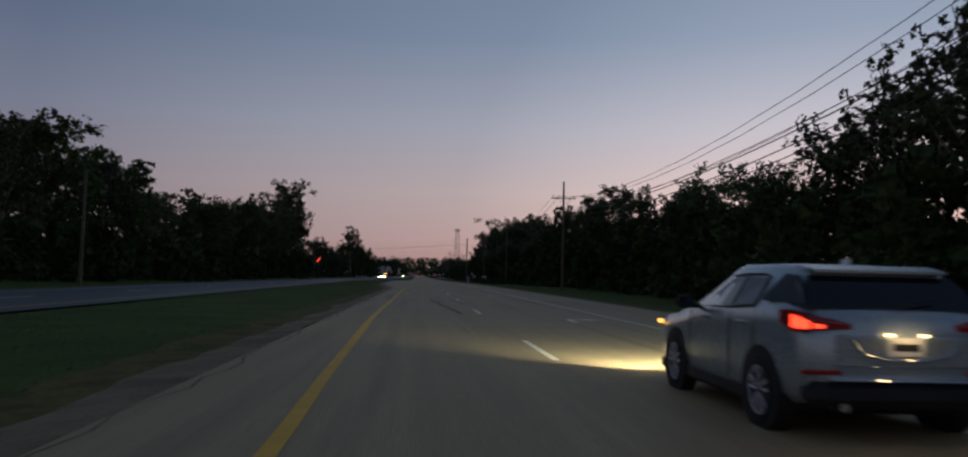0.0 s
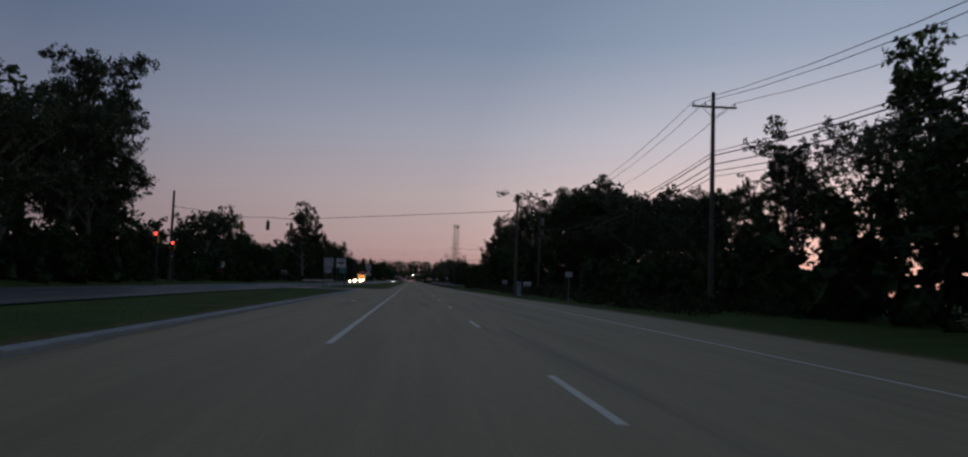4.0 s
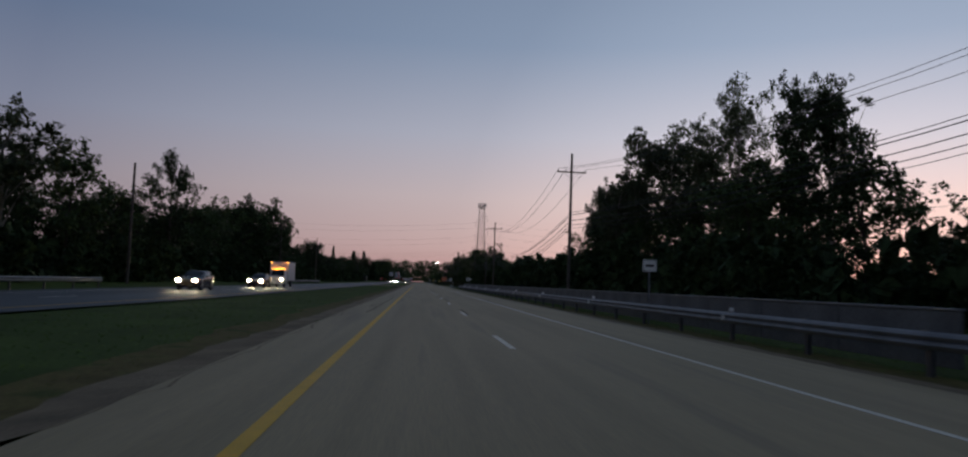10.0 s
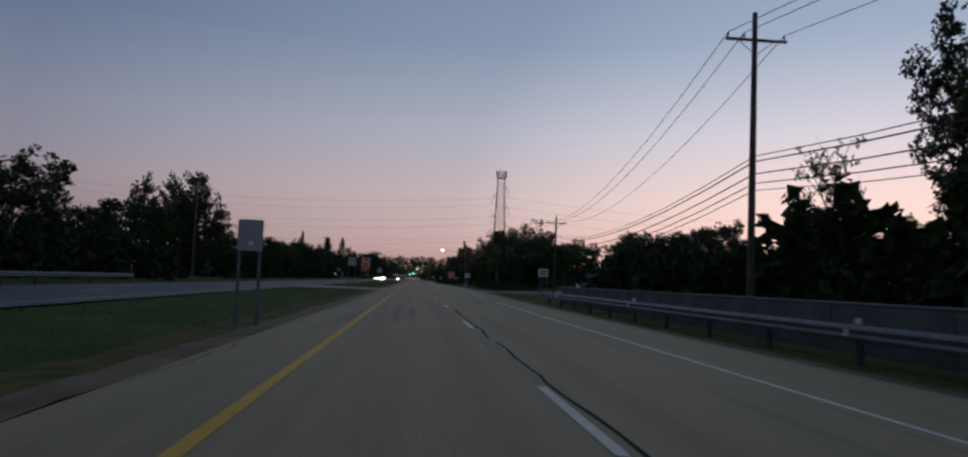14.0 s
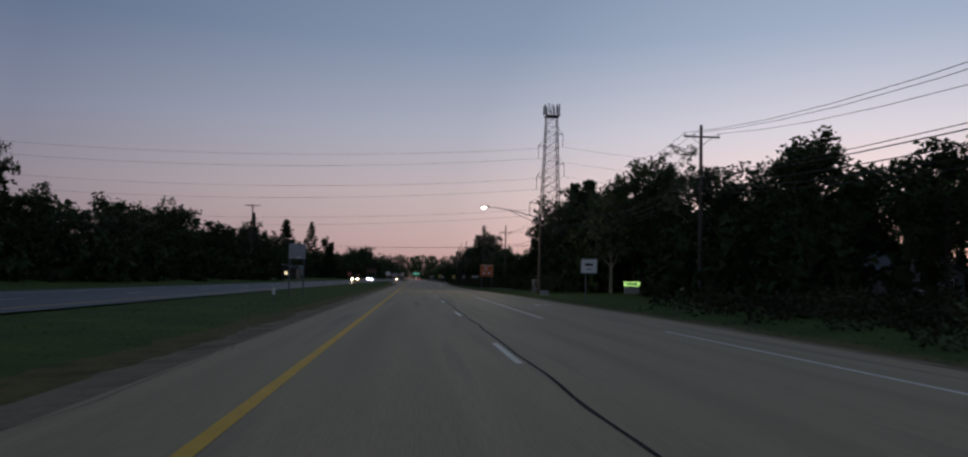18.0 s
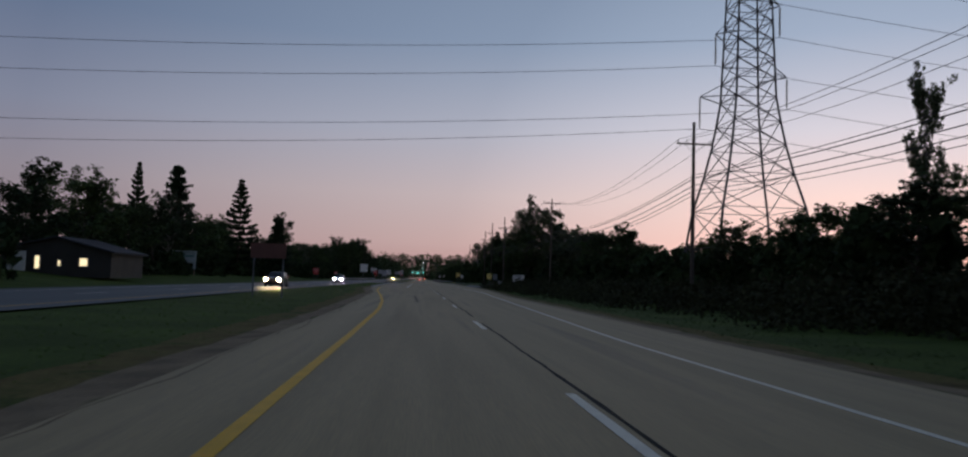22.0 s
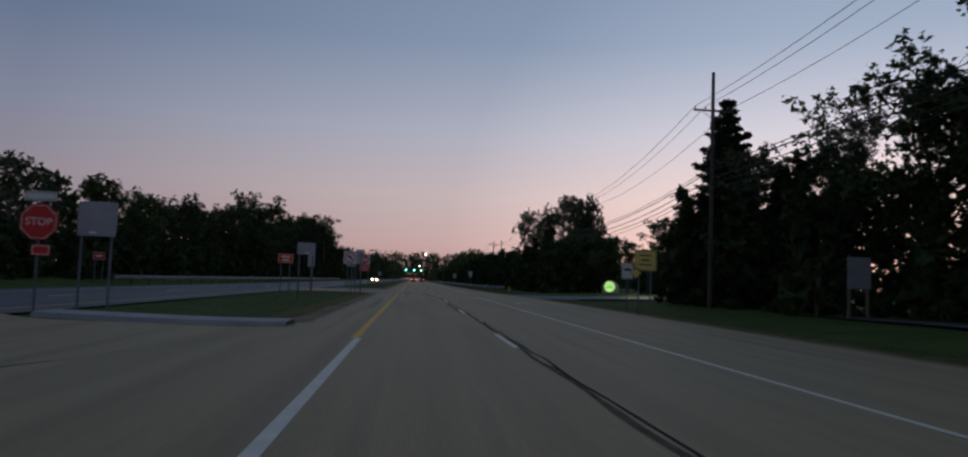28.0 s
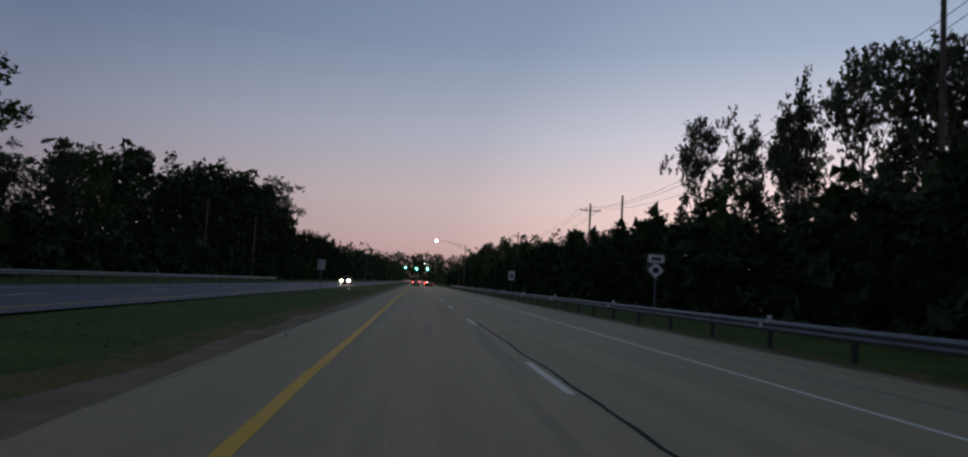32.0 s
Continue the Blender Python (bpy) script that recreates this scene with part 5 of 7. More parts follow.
def signal_head(x, y, top, face, lit=None, turn=0.0, housing=SIGNAL_YELLOW):
    ob = thing("traffic_signal", pose(x, y, top, 0, 0, turn), "hanging three-lens traffic signal" + (" showing red" if lit == 0 else ", lenses facing away" if lit is None else " showing green"), "traffic signal", "traffic signals")
    part("hanger", Shape().tube((0, 0, -0.02), (0, 0, 0.45), 0.025, n=6).box((0, 0, 0.45), (0.16, 0.06, 0.05), 0.01), DARK_STEEL, ob)
    part("housing", Shape().box((0, 0, -0.52), (0.36, 0.28, 1.04), 0.03), housing, ob)
    for k in range(3):
        z = -0.18 - 0.34 * k
        s = Shape()
        n = 12
        for i in range(n):
            a0, a1 = -0.3 + (math.pi + 0.6) * i / n, -0.3 + (math.pi + 0.6) * (i + 1) / n
            p = [(0.15 * math.cos(a), yy, z + 0.15 * math.sin(a)) for a in (a0, a1) for yy in (face * 0.14, face * 0.36)]
            s.mesh(p, [(0, 1, 3, 2)])
        part("visor", s, BLACK, ob)
        s = Shape().tube((0, face * 0.138, z), (0, face * 0.155, z), 0.135, n=16)
        part("lens", s, (RED_LAMP, YELLOW_PAINT, GREEN_LAMP)[k] if lit == k else BLACK, ob)


signal_head(-16.6, 202.6, 7.55, 1, None, 0, BLACK)
signal_head(-14.0, 203.0, 7.45, -1)
signal_head(-19.6, 202.9, 7.45, 1, None)
signal_head(-26.0, 199.3, 4.7, -1, 0)
signal_head(-24.2, 188.0, 5.1, -1, 0)
for x, y, top in ((-26.0, 199.3, 4.7), (-24.2, 188.0, 5.1)):
    g = ground_z(x, y + 0.4)
    p = thing("signal_post", pose(x, y + 0.4, g), "dark slender post that holds a traffic signal", "signal post", "signal posts")
    part("post", Shape().line([(0, 0, -0.3), (0, 0, top + 0.75 - g)], 0.07, 10, 0.06), DARK_STEEL, p)
    part("bracket", Shape().box((0, -0.2, top + 0.46 - g), (0.06, 0.46, 0.05), 0.008), DARK_STEEL, p)
for x, y, top, lit in ((-3.5, 1172, 6.3, 2), (0.4, 1172, 6.3, 2), (3.8, 1172, 6.3, 2)):
    signal_head(x, y, top, -1, lit)
ob = new("span_wire", wire([(14.2, 1172, 7.9), (3.8, 1172, 6.75), (0.4, 1172, 6.75), (-3.5, 1172, 6.75), (-16.2, 1172, 7.9)], 0.05, 0.03, 8).data("span_wire", CABLE))
tagged(ob, "far black span wire with signals over the road", "cable", "overhead lines")
for x in (14.2, -16.2):
    p = thing("signal_pole", pose(x, 1172, ground_z(x, 1172)), "far grey pole at the end of a span wire", "signal pole")
    part("pole", Shape().line([(0, 0, -0.3), (0, 0, 8.6)], 0.18, 10, 0.12), POLE_WOOD, p)

# ---- lattice pylon with antennas, and its lines across the road ----
PX, PY = 33.6, 709.0
pylon = thing("lattice_pylon", pose(PX, PY, ground_z(PX, PY)), "tall dark lattice power pylon crowned with phone antennas", "pylon")


def half(z):
    return float(np.interp(z, (0, 9, 14, 20, 30, 43), (5.4, 4.2, 3.0, 2.1, 1.75, 1.35)))


levels = [0, 5, 9, 12.5, 15.5, 18, 20.5, 22.5, 24.5, 26.5, 28.5, 30.5, 32.5, 34.5, 36.5, 38.5, 40.5, 43]
for sx, sy in ((1, 1), (1, -1), (-1, 1), (-1, -1)):
    part("leg", Shape().line([(sx * half(z), sy * half(z), z) for z in levels], 0.13, 6, 0.08), DARK_STEEL, pylon)
for face in range(4):
    c, d = math.cos(face * math.pi / 2), math.sin(face * math.pi / 2)
    spin = lambda x, y, z: (x * c - y * d, x * d + y * c, z)
    for a, b in zip(levels, levels[1:]):
        part("brace", Shape().tube(spin(-half(a), half(a), a), spin(half(b), half(b), b), 0.05, n=4), DARK_STEEL, pylon)
        part("brace", Shape().tube(spin(half(a), half(a), a), spin(-half(b), half(b), b), 0.05, n=4), DARK_STEEL, pylon)
        part("girt", Shape().tube(spin(-half(b), half(b), b), spin(half(b), half(b), b), 0.045, n=4), DARK_STEEL, pylon)
ARMS = ((20.5, -1, 5.1), (23.0, 1, 4.2), (27.2, -1, 3.5), (30.6, 1, 3.4), (35.0, -1, 3.2), (38.2, 1, 3.0))
for z, sx, w in ARMS:
    for sy in (-1, 1):
        part("crossarm", Shape().tube((sx * half(z), sy * half(z), z), (sx * w, 0, z + 0.15), 0.06, n=4), DARK_STEEL, pylon)
    part("arm_stay", Shape().tube((sx * half(z + 2), 0, z + 2), (sx * w, 0, z + 0.15), 0.05, n=4), DARK_STEEL, pylon)
    s = Shape().tube((sx * w, 0, z + 0.1), (sx * w, 0, z - 3.2), 0.02, n=5)
    for k in range(18):
        s.tube((sx * w, 0, z - 0.1 - 0.165 * k), (sx * w, 0, z - 0.2 - 0.165 * k), 0.13, 0.05, n=8)
    part("insulator_string", s, PORCELAIN, pylon)
part("platform", Shape().box((0, 0, 42.6), (3.4, 3.4, 0.12), 0.02), DARK_STEEL, pylon)
for i in range(12):
    a = i * math.pi / 6
    q = (2.0 * math.cos(a), 2.0 * math.sin(a))
    part("antenna", Shape().box((q[0], q[1], 44.0 + 0.25 * (i % 3)), (0.28, 0.18, 2.4), 0.03, a), SIGN_BACK if i % 2 else DARK_STEEL, pylon, "upright panel antenna")
part("antenna_ring", Shape().line([(1.85 * math.cos(a), 1.85 * math.sin(a), 43.4) for a in [i * math.pi / 8 for i in range(17)]], 0.05, 5), DARK_STEEL, pylon)
part("mast", Shape().tube((0, 0, 42.6), (0, 0, 46.0), 0.08, n=6), DARK_STEEL, pylon)
for z, sx, w in ARMS:
    a = (PX + sx * w, PY, ground_z(PX, PY) + z - 3.2)
    s = wire([(PX + 190, PY + 7, a[2]), a, (PX - 191, PY - 6, a[2])], 0.70, 0.028, 26)
    ob = new("transmission_line", s.data("transmission_line", CABLE))
    tagged(ob, "heavy transmission line slung high across the road", "power line", "overhead lines")
# ---- street lamps ----


def street_lamp(x, y, tall, reach, rise, watts):
    g = ground_z(x, y)
    ob = thing("street_lamp", pose(x, y, g), "lit street lamp on a long curved arm", "street lamp", "street lamps")
    part("pole", Shape().line([(0, 0, -0.3), (0, 0, tall)], 0.16, 12, 0.10), POLE_WOOD, ob)
    pts = [(-reach * u, 0, tall - 0.4 + rise * math.sin(u * math.pi / 2)) for u in (0, 0.2, 0.4, 0.6, 0.8, 1.0)]
    part("arm", Shape().line(pts, 0.05, 8, 0.035), STEEL, ob)
    part("arm_brace", Shape().line([(0, 0, tall - 1.0), (-reach * 0.3, 0, tall - 0.35), pts[3]], 0.03, 6), STEEL, ob)
    e = pts[-1]
    part("head", Shape().loft([[(e[0] + px, py, e[2] + pz) for px, py, pz in r] for r in ([(0.25, -0.06, 0.02), (0.25, 0.06, 0.02), (0.25, 0.06, 0.10), (0.25, -0.06, 0.10)], [(-0.05, -0.15, 0.0), (-0.05, 0.15, 0.0), (-0.05, 0.12, 0.16), (-0.05, -0.12, 0.16)], [(-0.5, -0.12, 0.0), (-0.5, 0.12, 0.0), (-0.5, 0.08, 0.10), (-0.5, -0.08, 0.10)])]), SIGN_BACK, ob)
    s = Shape()
    rings = []
    for k in range(5):
        a = k / 4 * math.pi / 2
        rr = math.cos(a) * 0.17 + 0.01
        rings.append([(e[0] - 0.25 + rr * math.cos(t), rr * math.sin(t) * 0.7, e[2] - 0.16 * math.sin(a)) for t in [i * math.pi / 6 for i in range(12)]])
    s.loft(rings)
    part("lens", s, STREET_LAMP, ob, "glowing white glass lens")
    la = bpy.data.lights.new("street_light", "POINT")
    la.energy, la.color, la.shadow_soft_size = watts, (1.0, 0.92, 0.76), 0.2
    o = new("street_light", la)
    o.location = (x + e[0] - 0.25, y, g + e[2] - 0.4)


street_lamp(13.1, 597.6, 8.2, 5.6, 1.0, 420)
street_lamp(11.0, 1093, 10.2, 6.4, 1.1, 900)
street_lamp(10.5, 1320, 10.2, 6.0, 1.1, 900)

# ---- signs ----


def panel_shape(w, h, z, y0=-0.012, y1=0.012, r=0.05, sides=4):
    pts = []
    if sides == 8:
        k = w / 2 * math.tan(math.pi / 8)
        a = w / 2
        pts = [(-k, -a), (k, -a), (a, -k), (a, k), (k, a), (-k, a), (-a, k), (-a, -k)]
    elif sides == 2:
        a = w / 2 * 1.0
        pts = [(0, -a), (a, 0), (0, a), (-a, 0)]
    else:
        for cx, cz, s0 in ((w / 2 - r, -h / 2 + r, -90), (w / 2 - r, h / 2 - r, 0), (-w / 2 + r, h / 2 - r, 90), (-w / 2 + r, -h / 2 + r, 180)):
            pts += [(cx + r * math.cos(radians(s0 + q)), cz + r * math.sin(radians(s0 + q))) for q in (0, 30, 60, 90)]
    return Shape().prism([(x, zz + z) for x, zz in pts], y0, y1)


def sign(x, y, panels, posts, label, category="road sign", post_mat=STEEL, turn=0.0, wood=False, name="road_sign", group="road signs"):
    """panels: (w, h, z centre, material, border, bars, sides, x offset). bars: rows of plain strips (x, z, w, h, material)."""
    ob = thing(name, pose(x, y, ground_z(x, y), 0, 0, turn), label, category, group)
    g = -ground_z(x, y)
    top = max(p[2] + p[1] / 2 for p in panels) + g
    for px in posts:
        s = Shape()
        if wood:
            s.box((px, 0.06, top / 2 - 0.2), (0.14, 0.10, top + 0.2), 0.008)
        else:
            s.mesh([(px + a, 0.02 + b, z) for z in (-0.3, top - 0.05) for a, b in ((-0.04, 0.0), (-0.02, 0.035), (0.02, 0.035), (0.04, 0.0), (0.02, 0.006), (-0.02, 0.006))],
                   [(i, (i + 1) % 6, 6 + (i + 1) % 6, 6 + i) for i in range(6)] + [(5, 4, 3, 2, 1, 0), (6, 7, 8, 9, 10, 11)])
        part("post", s, POST_WOOD if wood else post_mat, ob)
    for w, h, z, mat, border, bars, sides, dx in panels:
        z += g
        s = panel_shape(w, h, z, -0.012 - 0.02, 0.0 - 0.004, sides=sides)
        p = part("panel", Shape().mesh([(a + dx, b, c) for a, b, c in s.v], s.f), mat, ob)
        if border:
            s = Shape()
            t, e = 0.018, 0.035
            if sides == 4:
                for cx, cz, sx, sz in ((0, h / 2 - e, w - 2 * e, t), (0, -h / 2 + e, w - 2 * e, t), (w / 2 - e, 0, t, h - 2 * e), (-w / 2 + e, 0, t, h - 2 * e)):
                    s.box((cx + dx, -0.0345, z + cz), (sx, 0.003, sz))
            else:
                n = 8 if sides == 8 else 4
                out = panel_shape(w * 0.93, h * 0.93, z, 0, 0.003, sides=sides).v[:n]
                for i in range(n):
                    a, b = out[i], out[(i + 1) % n]
                    s.tube((a[0] + dx, -0.034, a[2]), (b[0] + dx, -0.034, b[2]), 0.010, n=4)
            part("border", s, border, p)
        for bx, bz, bw, bh, bm in bars:
            part("marking", Shape().box((bx + dx, -0.036, z + bz), (bw, 0.005, bh)), bm, p)
    return ob


def rows(mat, *spec):
    return [(0, z, w, h, mat) for z, w, h in spec]


def wrong_way(x, y, turn=0.0, w=0.95):
    ob = sign(x, y, ((w * 1.05, 0.95, 3.12, SIGN_WHITE, None, [], 4, 0), (w * 1.08, 0.66, 2.26, SIGN_RED, SIGN_WHITE, [], 4, -0.03)), (-0.38, 0.36), "white sign with a red no-entry disc over a red warning plate", turn=turn, wood=False)
    g = -ground_z(x, y)
    part("disc", Shape().tube((0, -0.034, 3.12 + g), (0, -0.042, 3.12 + g), 0.45, n=32), SIGN_RED, ob, "red no-entry disc")
    part("bar", Shape().box((0, -0.044, 3.12 + g), (0.66, 0.006, 0.15)), SIGN_WHITE, ob, "white bar")
    lettering("DO NOT", 0.17, SIGN_WHITE, ob, 0, -0.046, 3.33 + g)
    lettering("ENTER", 0.17, SIGN_WHITE, ob, 0, -0.046, 2.91 + g)
    lettering("WRONG", 0.25, SIGN_WHITE, ob, -0.03, -0.036, 2.39 + g)
    lettering("WAY", 0.25, SIGN_WHITE, ob, -0.03, -0.036, 2.13 + g)
    return ob


# by the first crossover
sign(-8.35, 205.4, ((1.08, 1.05, 3.1, SIGN_WHITE, BLACK, rows(BLACK, (0.33, 0.7, 0.09), (0.0, 0.72, 0.26), (-0.32, 0.4, 0.07)), 4, 0),), (-0.45, 0.4), "white regulatory sign with dark lettering on two posts")
sign(-11.7, 222.6, ((0.76, 0.32, 3.3, SIGN_WHITE, BLACK, rows(BLACK, (0, 0.5, 0.12)), 4, 0), (0.38, 0.36, 2.1, SIGN_BACK, None, [], 4, -0.05)), (0,), "white arrow plate high on a post at the median nose")
sign(-9.95, 206.8, ((1.15, 1.1, 3.15, SIGN_BACK, None, [(0.05, -0.1, 0.16, 0.07, SIGN_WHITE)], 4, 0), (0.85, 0.66, 2.22, SIGN_BACK, None, [(0.1, -0.18, 0.18, 0.07, SIGN_WHITE)], 4, -0.05)), (-0.5, 0.42), "bare grey back of a large sign on two posts")
sign(-28.9, 232.4, ((1.45, 0.85, 2.75, SIGN_WHITE, BLACK, rows(BLACK, (0.22, 0.9, 0.16), (-0.05, 0.9, 0.16), (-0.3, 0.7, 0.08)), 4, 0), (1.3, 0.75, 1.95, SIGN_BROWN, None, [], 4, 0)), (-0.5, 0.5), "white and brown notice board beside the far carriageway")
sign(-10.8, 236.2, ((1.1, 0.9, 2.6, SIGN_TEAL, None, [(0.1, -0.38, 0.3, 0.05, SIGN_WHITE)], 4, 0),), (-0.4, 0.35), "plain grey-green sign on two posts")
sign(-6.05, 222.7, ((0.75, 0.36, 3.15, SIGN_WHITE, BLACK, rows(BLACK, (0, 0.45, 0.14)), 4, 0), (0.8, 0.8, 2.62, SIGN_WHITE, BLACK, rows(BLACK, (0, 0.3, 0.26)), 2, 0), (0.75, 0.42, 2.02, SIGN_WHITE, BLACK, rows(BLACK, (0, 0.46, 0.1)), 4, 0)), (0,), "stack of white route signs with a diamond on one post")
sign(-10.15, 275, ((0.95, 0.7, 2.55, SIGN_RED, SIGN_WHITE, rows(SIGN_WHITE, (0.12, 0.6, 0.14), (-0.14, 0.45, 0.14)), 4, 0),), (-0.3, 0.3), "red warning sign in the grass median")
sign(-25.0, 268, ((1.2, 0.75, 2.2, SIGN_BROWN, SIGN_WHITE, rows(SIGN_WHITE, (0.1, 0.8, 0.14)), 4, 0),), (-0.4, 0.4), "dull red sign beyond the far carriageway")
sign(11.05, 166.1, ((0.5, 0.36, 2.1, SIGN_BACK, None, [], 4, 0),), (0,), "small pale plate on a slim post by the dark verge")
sign(9.5, 318.0, ((0.6, 0.5, 2.3, SIGN_WHITE, BLACK, rows(BLACK, (0, 0.35, 0.1)), 4, 0),), (0,), "small white sign on a post behind the guardrail")
sign(-3.75, 423.0, ((0.62, 0.78, 2.2, SIGN_BACK, None, [(0.02, -0.2, 0.12, 0.1, SIGN_WHITE)], 4, 0),), (-0.25, 0.25), "grey back of a sign on two steel posts")
wrong_way(-5.5, 497.9)
sign(-7.35, 500.5, ((1.0, 1.0, 3.1, SIGN_BACK, None, [(0.3, -0.45, 0.3, 0.05, SIGN_WHITE)], 4, 0),), (-0.42, 0.42), "bare grey square back of a sign on two posts")
sign(12.1, 473, ((0.95, 0.75, 2.3, SIGN_WHITE, BLACK, rows(BLACK, (0.1, 0.6, 0.1), (-0.12, 0.5, 0.1)), 4, 0),), (-0.3, 0.3), "white sign at the end of the guardrail")
sign(12.9, 478, ((0.6, 0.4, 2.4, SIGN_WHITE, BLACK, [], 4, 0),), (0,), "small white plate on a post")
sign(11.9, 569.7, ((1.1, 0.95, 2.4, SIGN_WHITE, BLACK, rows(BLACK, (0.1, 0.5, 0.16), (-0.2, 0.3, 0.06)), 4, 0),), (-0.2,), "white regulatory sign with dark marks on a post", turn=-4)
sign(-6.8, 566.7, ((1.0, 0.92, 2.75, SIGN_BACK, None, [(0.1, -0.36, 0.24, 0.08, SIGN_WHITE)], 4, 0),), (-0.42, 0.42), "bare grey square back of a sign on two posts")
sign(12.12, 645, ((2.15, 1.95, 2.88, SIGN_ORANGE, SIGN_BACK, [(0, -0.04, 1.96, 0.05, WORN_PAINT), (0, 0.80, 1.7, 0.12, WORN_PAINT), (-0.18, 0.40, 0.62, 0.10, SIGN_WHITE), (-0.08, 0.27, 0.40, 0.18, SIGN_WHITE), (-0.45, -0.40, 0.44, 0.26, SIGN_WHITE), (-0.36, -0.58, 0.62, 0.08, SIGN_WHITE), (0.36, -0.44, 0.42, 0.30, SIGN_WHITE), (0.72, -0.42, 0.34, 0.07, SIGN_WHITE)], 4, 0),), (-0.82, 0.82), "dull orange board with pale marks in two rows on two posts")
sign(-8.4, 677.7, ((2.0, 0.85, 2.6, SIGN_BROWN, None, [], 4, 0),), (-0.8, 0.85), "dull brown sign board on two steel posts")
sign(-7.0, 736, ((1.0, 1.05, 2.45, SIGN_WHITE, BLACK, [], 4, 0),), (-0.1,), "pale square sign on a post in the median")
sign(13.5, 777, ((0.9, 1.1, 2.1, SIGN_YELLOW, BLACK, rows(BLACK, (0.1, 0.4, 0.1)), 4, 0),), (0,), "pale yellow sign on a post by the verge")
sign(24.4, 819, ((2.6, 1.2, 1.7, SIGN_WHITE, None, rows(BLACK, (0.2, 1.6, 0.14), (-0.15, 1.2, 0.1)), 4, 0),), (-1.1, 1.1), "white board sign in front of the trees", wood=True)
sign(-34.2, 748, ((4.3, 1.75, 3.35, PALE_BOARD, SIGN_WHITE, [(-1.05, 0.05, 1.5, 0.32, SIGN_TEAL), (1.0, 0.12, 1.6, 0.26, SIGN_TEAL), (0, 0.6, 3.6, 0.10, SIGN_TEAL), (0.05, 0, 0.06, 1.6, SIGN_TEAL)], 4, 0), (0.5, 0.9, 2.05, PALE_BOARD, None, [], 4, -1.85), (0.4, 0.9, 2.05, PALE_BOARD, None, [], 4, 1.9)), (-1.9, 1.9), "weathered pale green board sign with dark faded wings on the bank", "board sign", wood=True)
# turn lane before the third crossover
sign(-7.2, 803, ((1.0, 1.2, 2.2, SIGN_BACK, None, [], 4, 0),), (-0.4, 0.35), "grey back of a tall sign on two posts")
sign(-6.35, 803.6, ((1.05, 0.95, 2.5, SIGN_WHITE, BLACK, rows(BLACK, (0.24, 0.6, 0.08), (0.0, 0.65, 0.1), (-0.24, 0.4, 0.08)), 4, 0),), (-0.35, 0.35), "white regulatory sign with dark lettering on two posts")
sign(-9.5, 800, ((1.0, 0.75, 2.9, SIGN_WHITE, BLACK, rows(BLACK, (0.12, 0.7, 0.1), (-0.16, 0.7, 0.1)), 4, 0),), (-0.1,), "white sign with dark bars on a post")
st = sign(-10.5, 827.8, ((0.98, 0.98, 2.5, SIGN_RED, SIGN_WHITE, [], 8, 0), (0.85, 0.26, 3.22, SIGN_WHITE, BLACK, [], 4, 0), (0.5, 0.3, 1.72, SIGN_RED, SIGN_WHITE, [], 4, 0.1)), (0,), "red octagonal stop sign with a white plate above")
lettering("STOP", 0.30, SIGN_WHITE, st, 0, -0.038, 2.5 - ground_z(-10.5, 827.8))
sign(-9.3, 828.7, ((1.08, 1.0, 2.7, SIGN_BACK, None, [(-0.1, -0.4, 0.2, 0.06, SIGN_WHITE)], 4, 0),), (-0.42, 0.42), "bare grey square back of a sign on two posts")
sign(-25.3, 828.5, ((1.3, 1.55, 2.3, SIGN_RED, SIGN_WHITE, rows(SIGN_WHITE, (0.3, 0.7, 0.2), (-0.2, 0.6, 0.16)), 4, 0),), (-0.4, 0.4), "faded red and white sign on the far bank")
sign(-5.65, 846.0, ((0.92, 0.62, 2.66, SIGN_BACK, None, [(0.05, -0.22, 0.26, 0.06, SIGN_WHITE)], 4, 0),), (-0.34, 0.34), "bare grey back of a wide sign on two posts")
sign(-24.5, 868, ((0.9, 0.6, 2.2, SIGN_RED, SIGN_WHITE, rows(SIGN_WHITE, (0, 0.5, 0.14)), 4, 0),), (-0.3, 0.3), "small red sign on the far verge")
sign(-9.1, 861, ((1.05, 0.66, 2.42, SIGN_VERMILION, SIGN_WHITE, rows(SIGN_WHITE, (0.12, 0.6, 0.12), (-0.12, 0.5, 0.12)), 4, 0),), (-0.3, 0.3), "bright orange-red sign in the median")
nl = sign(-5.25, 869.1, ((1.08, 1.02, 2.85, SIGN_WHITE, BLACK, [], 4, 0),), (0.15, 0.9), "white no-left-turn sign with a red ring")
g0 = -ground_z(-5.25, 869)
s = Shape()
s.line([(0.40 * math.cos(a), -0.04, 2.85 + g0 + 0.40 * math.sin(a)) for a in [i * math.pi / 16 for i in range(33)]], 0.035, 6)
s.tube((-0.28, -0.04, 2.85 + g0 + 0.28), (0.28, -0.04, 2.85 + g0 - 0.28), 0.032, n=6)
part("ring", s, SIGN_RED, nl, "red ring and slash")
part("arrow", Shape().prism([(0.16, 2.62 + g0), (0.16, 2.88 + g0), (-0.06, 2.98 + g0), (-0.06, 3.06 + g0), (-0.24, 2.92 + g0), (-0.06, 2.78 + g0), (-0.06, 2.86 + g0), (0.06, 2.8 + g0), (0.06, 2.62 + g0)], -0.038, -0.034), BLACK, nl, "black bent arrow")
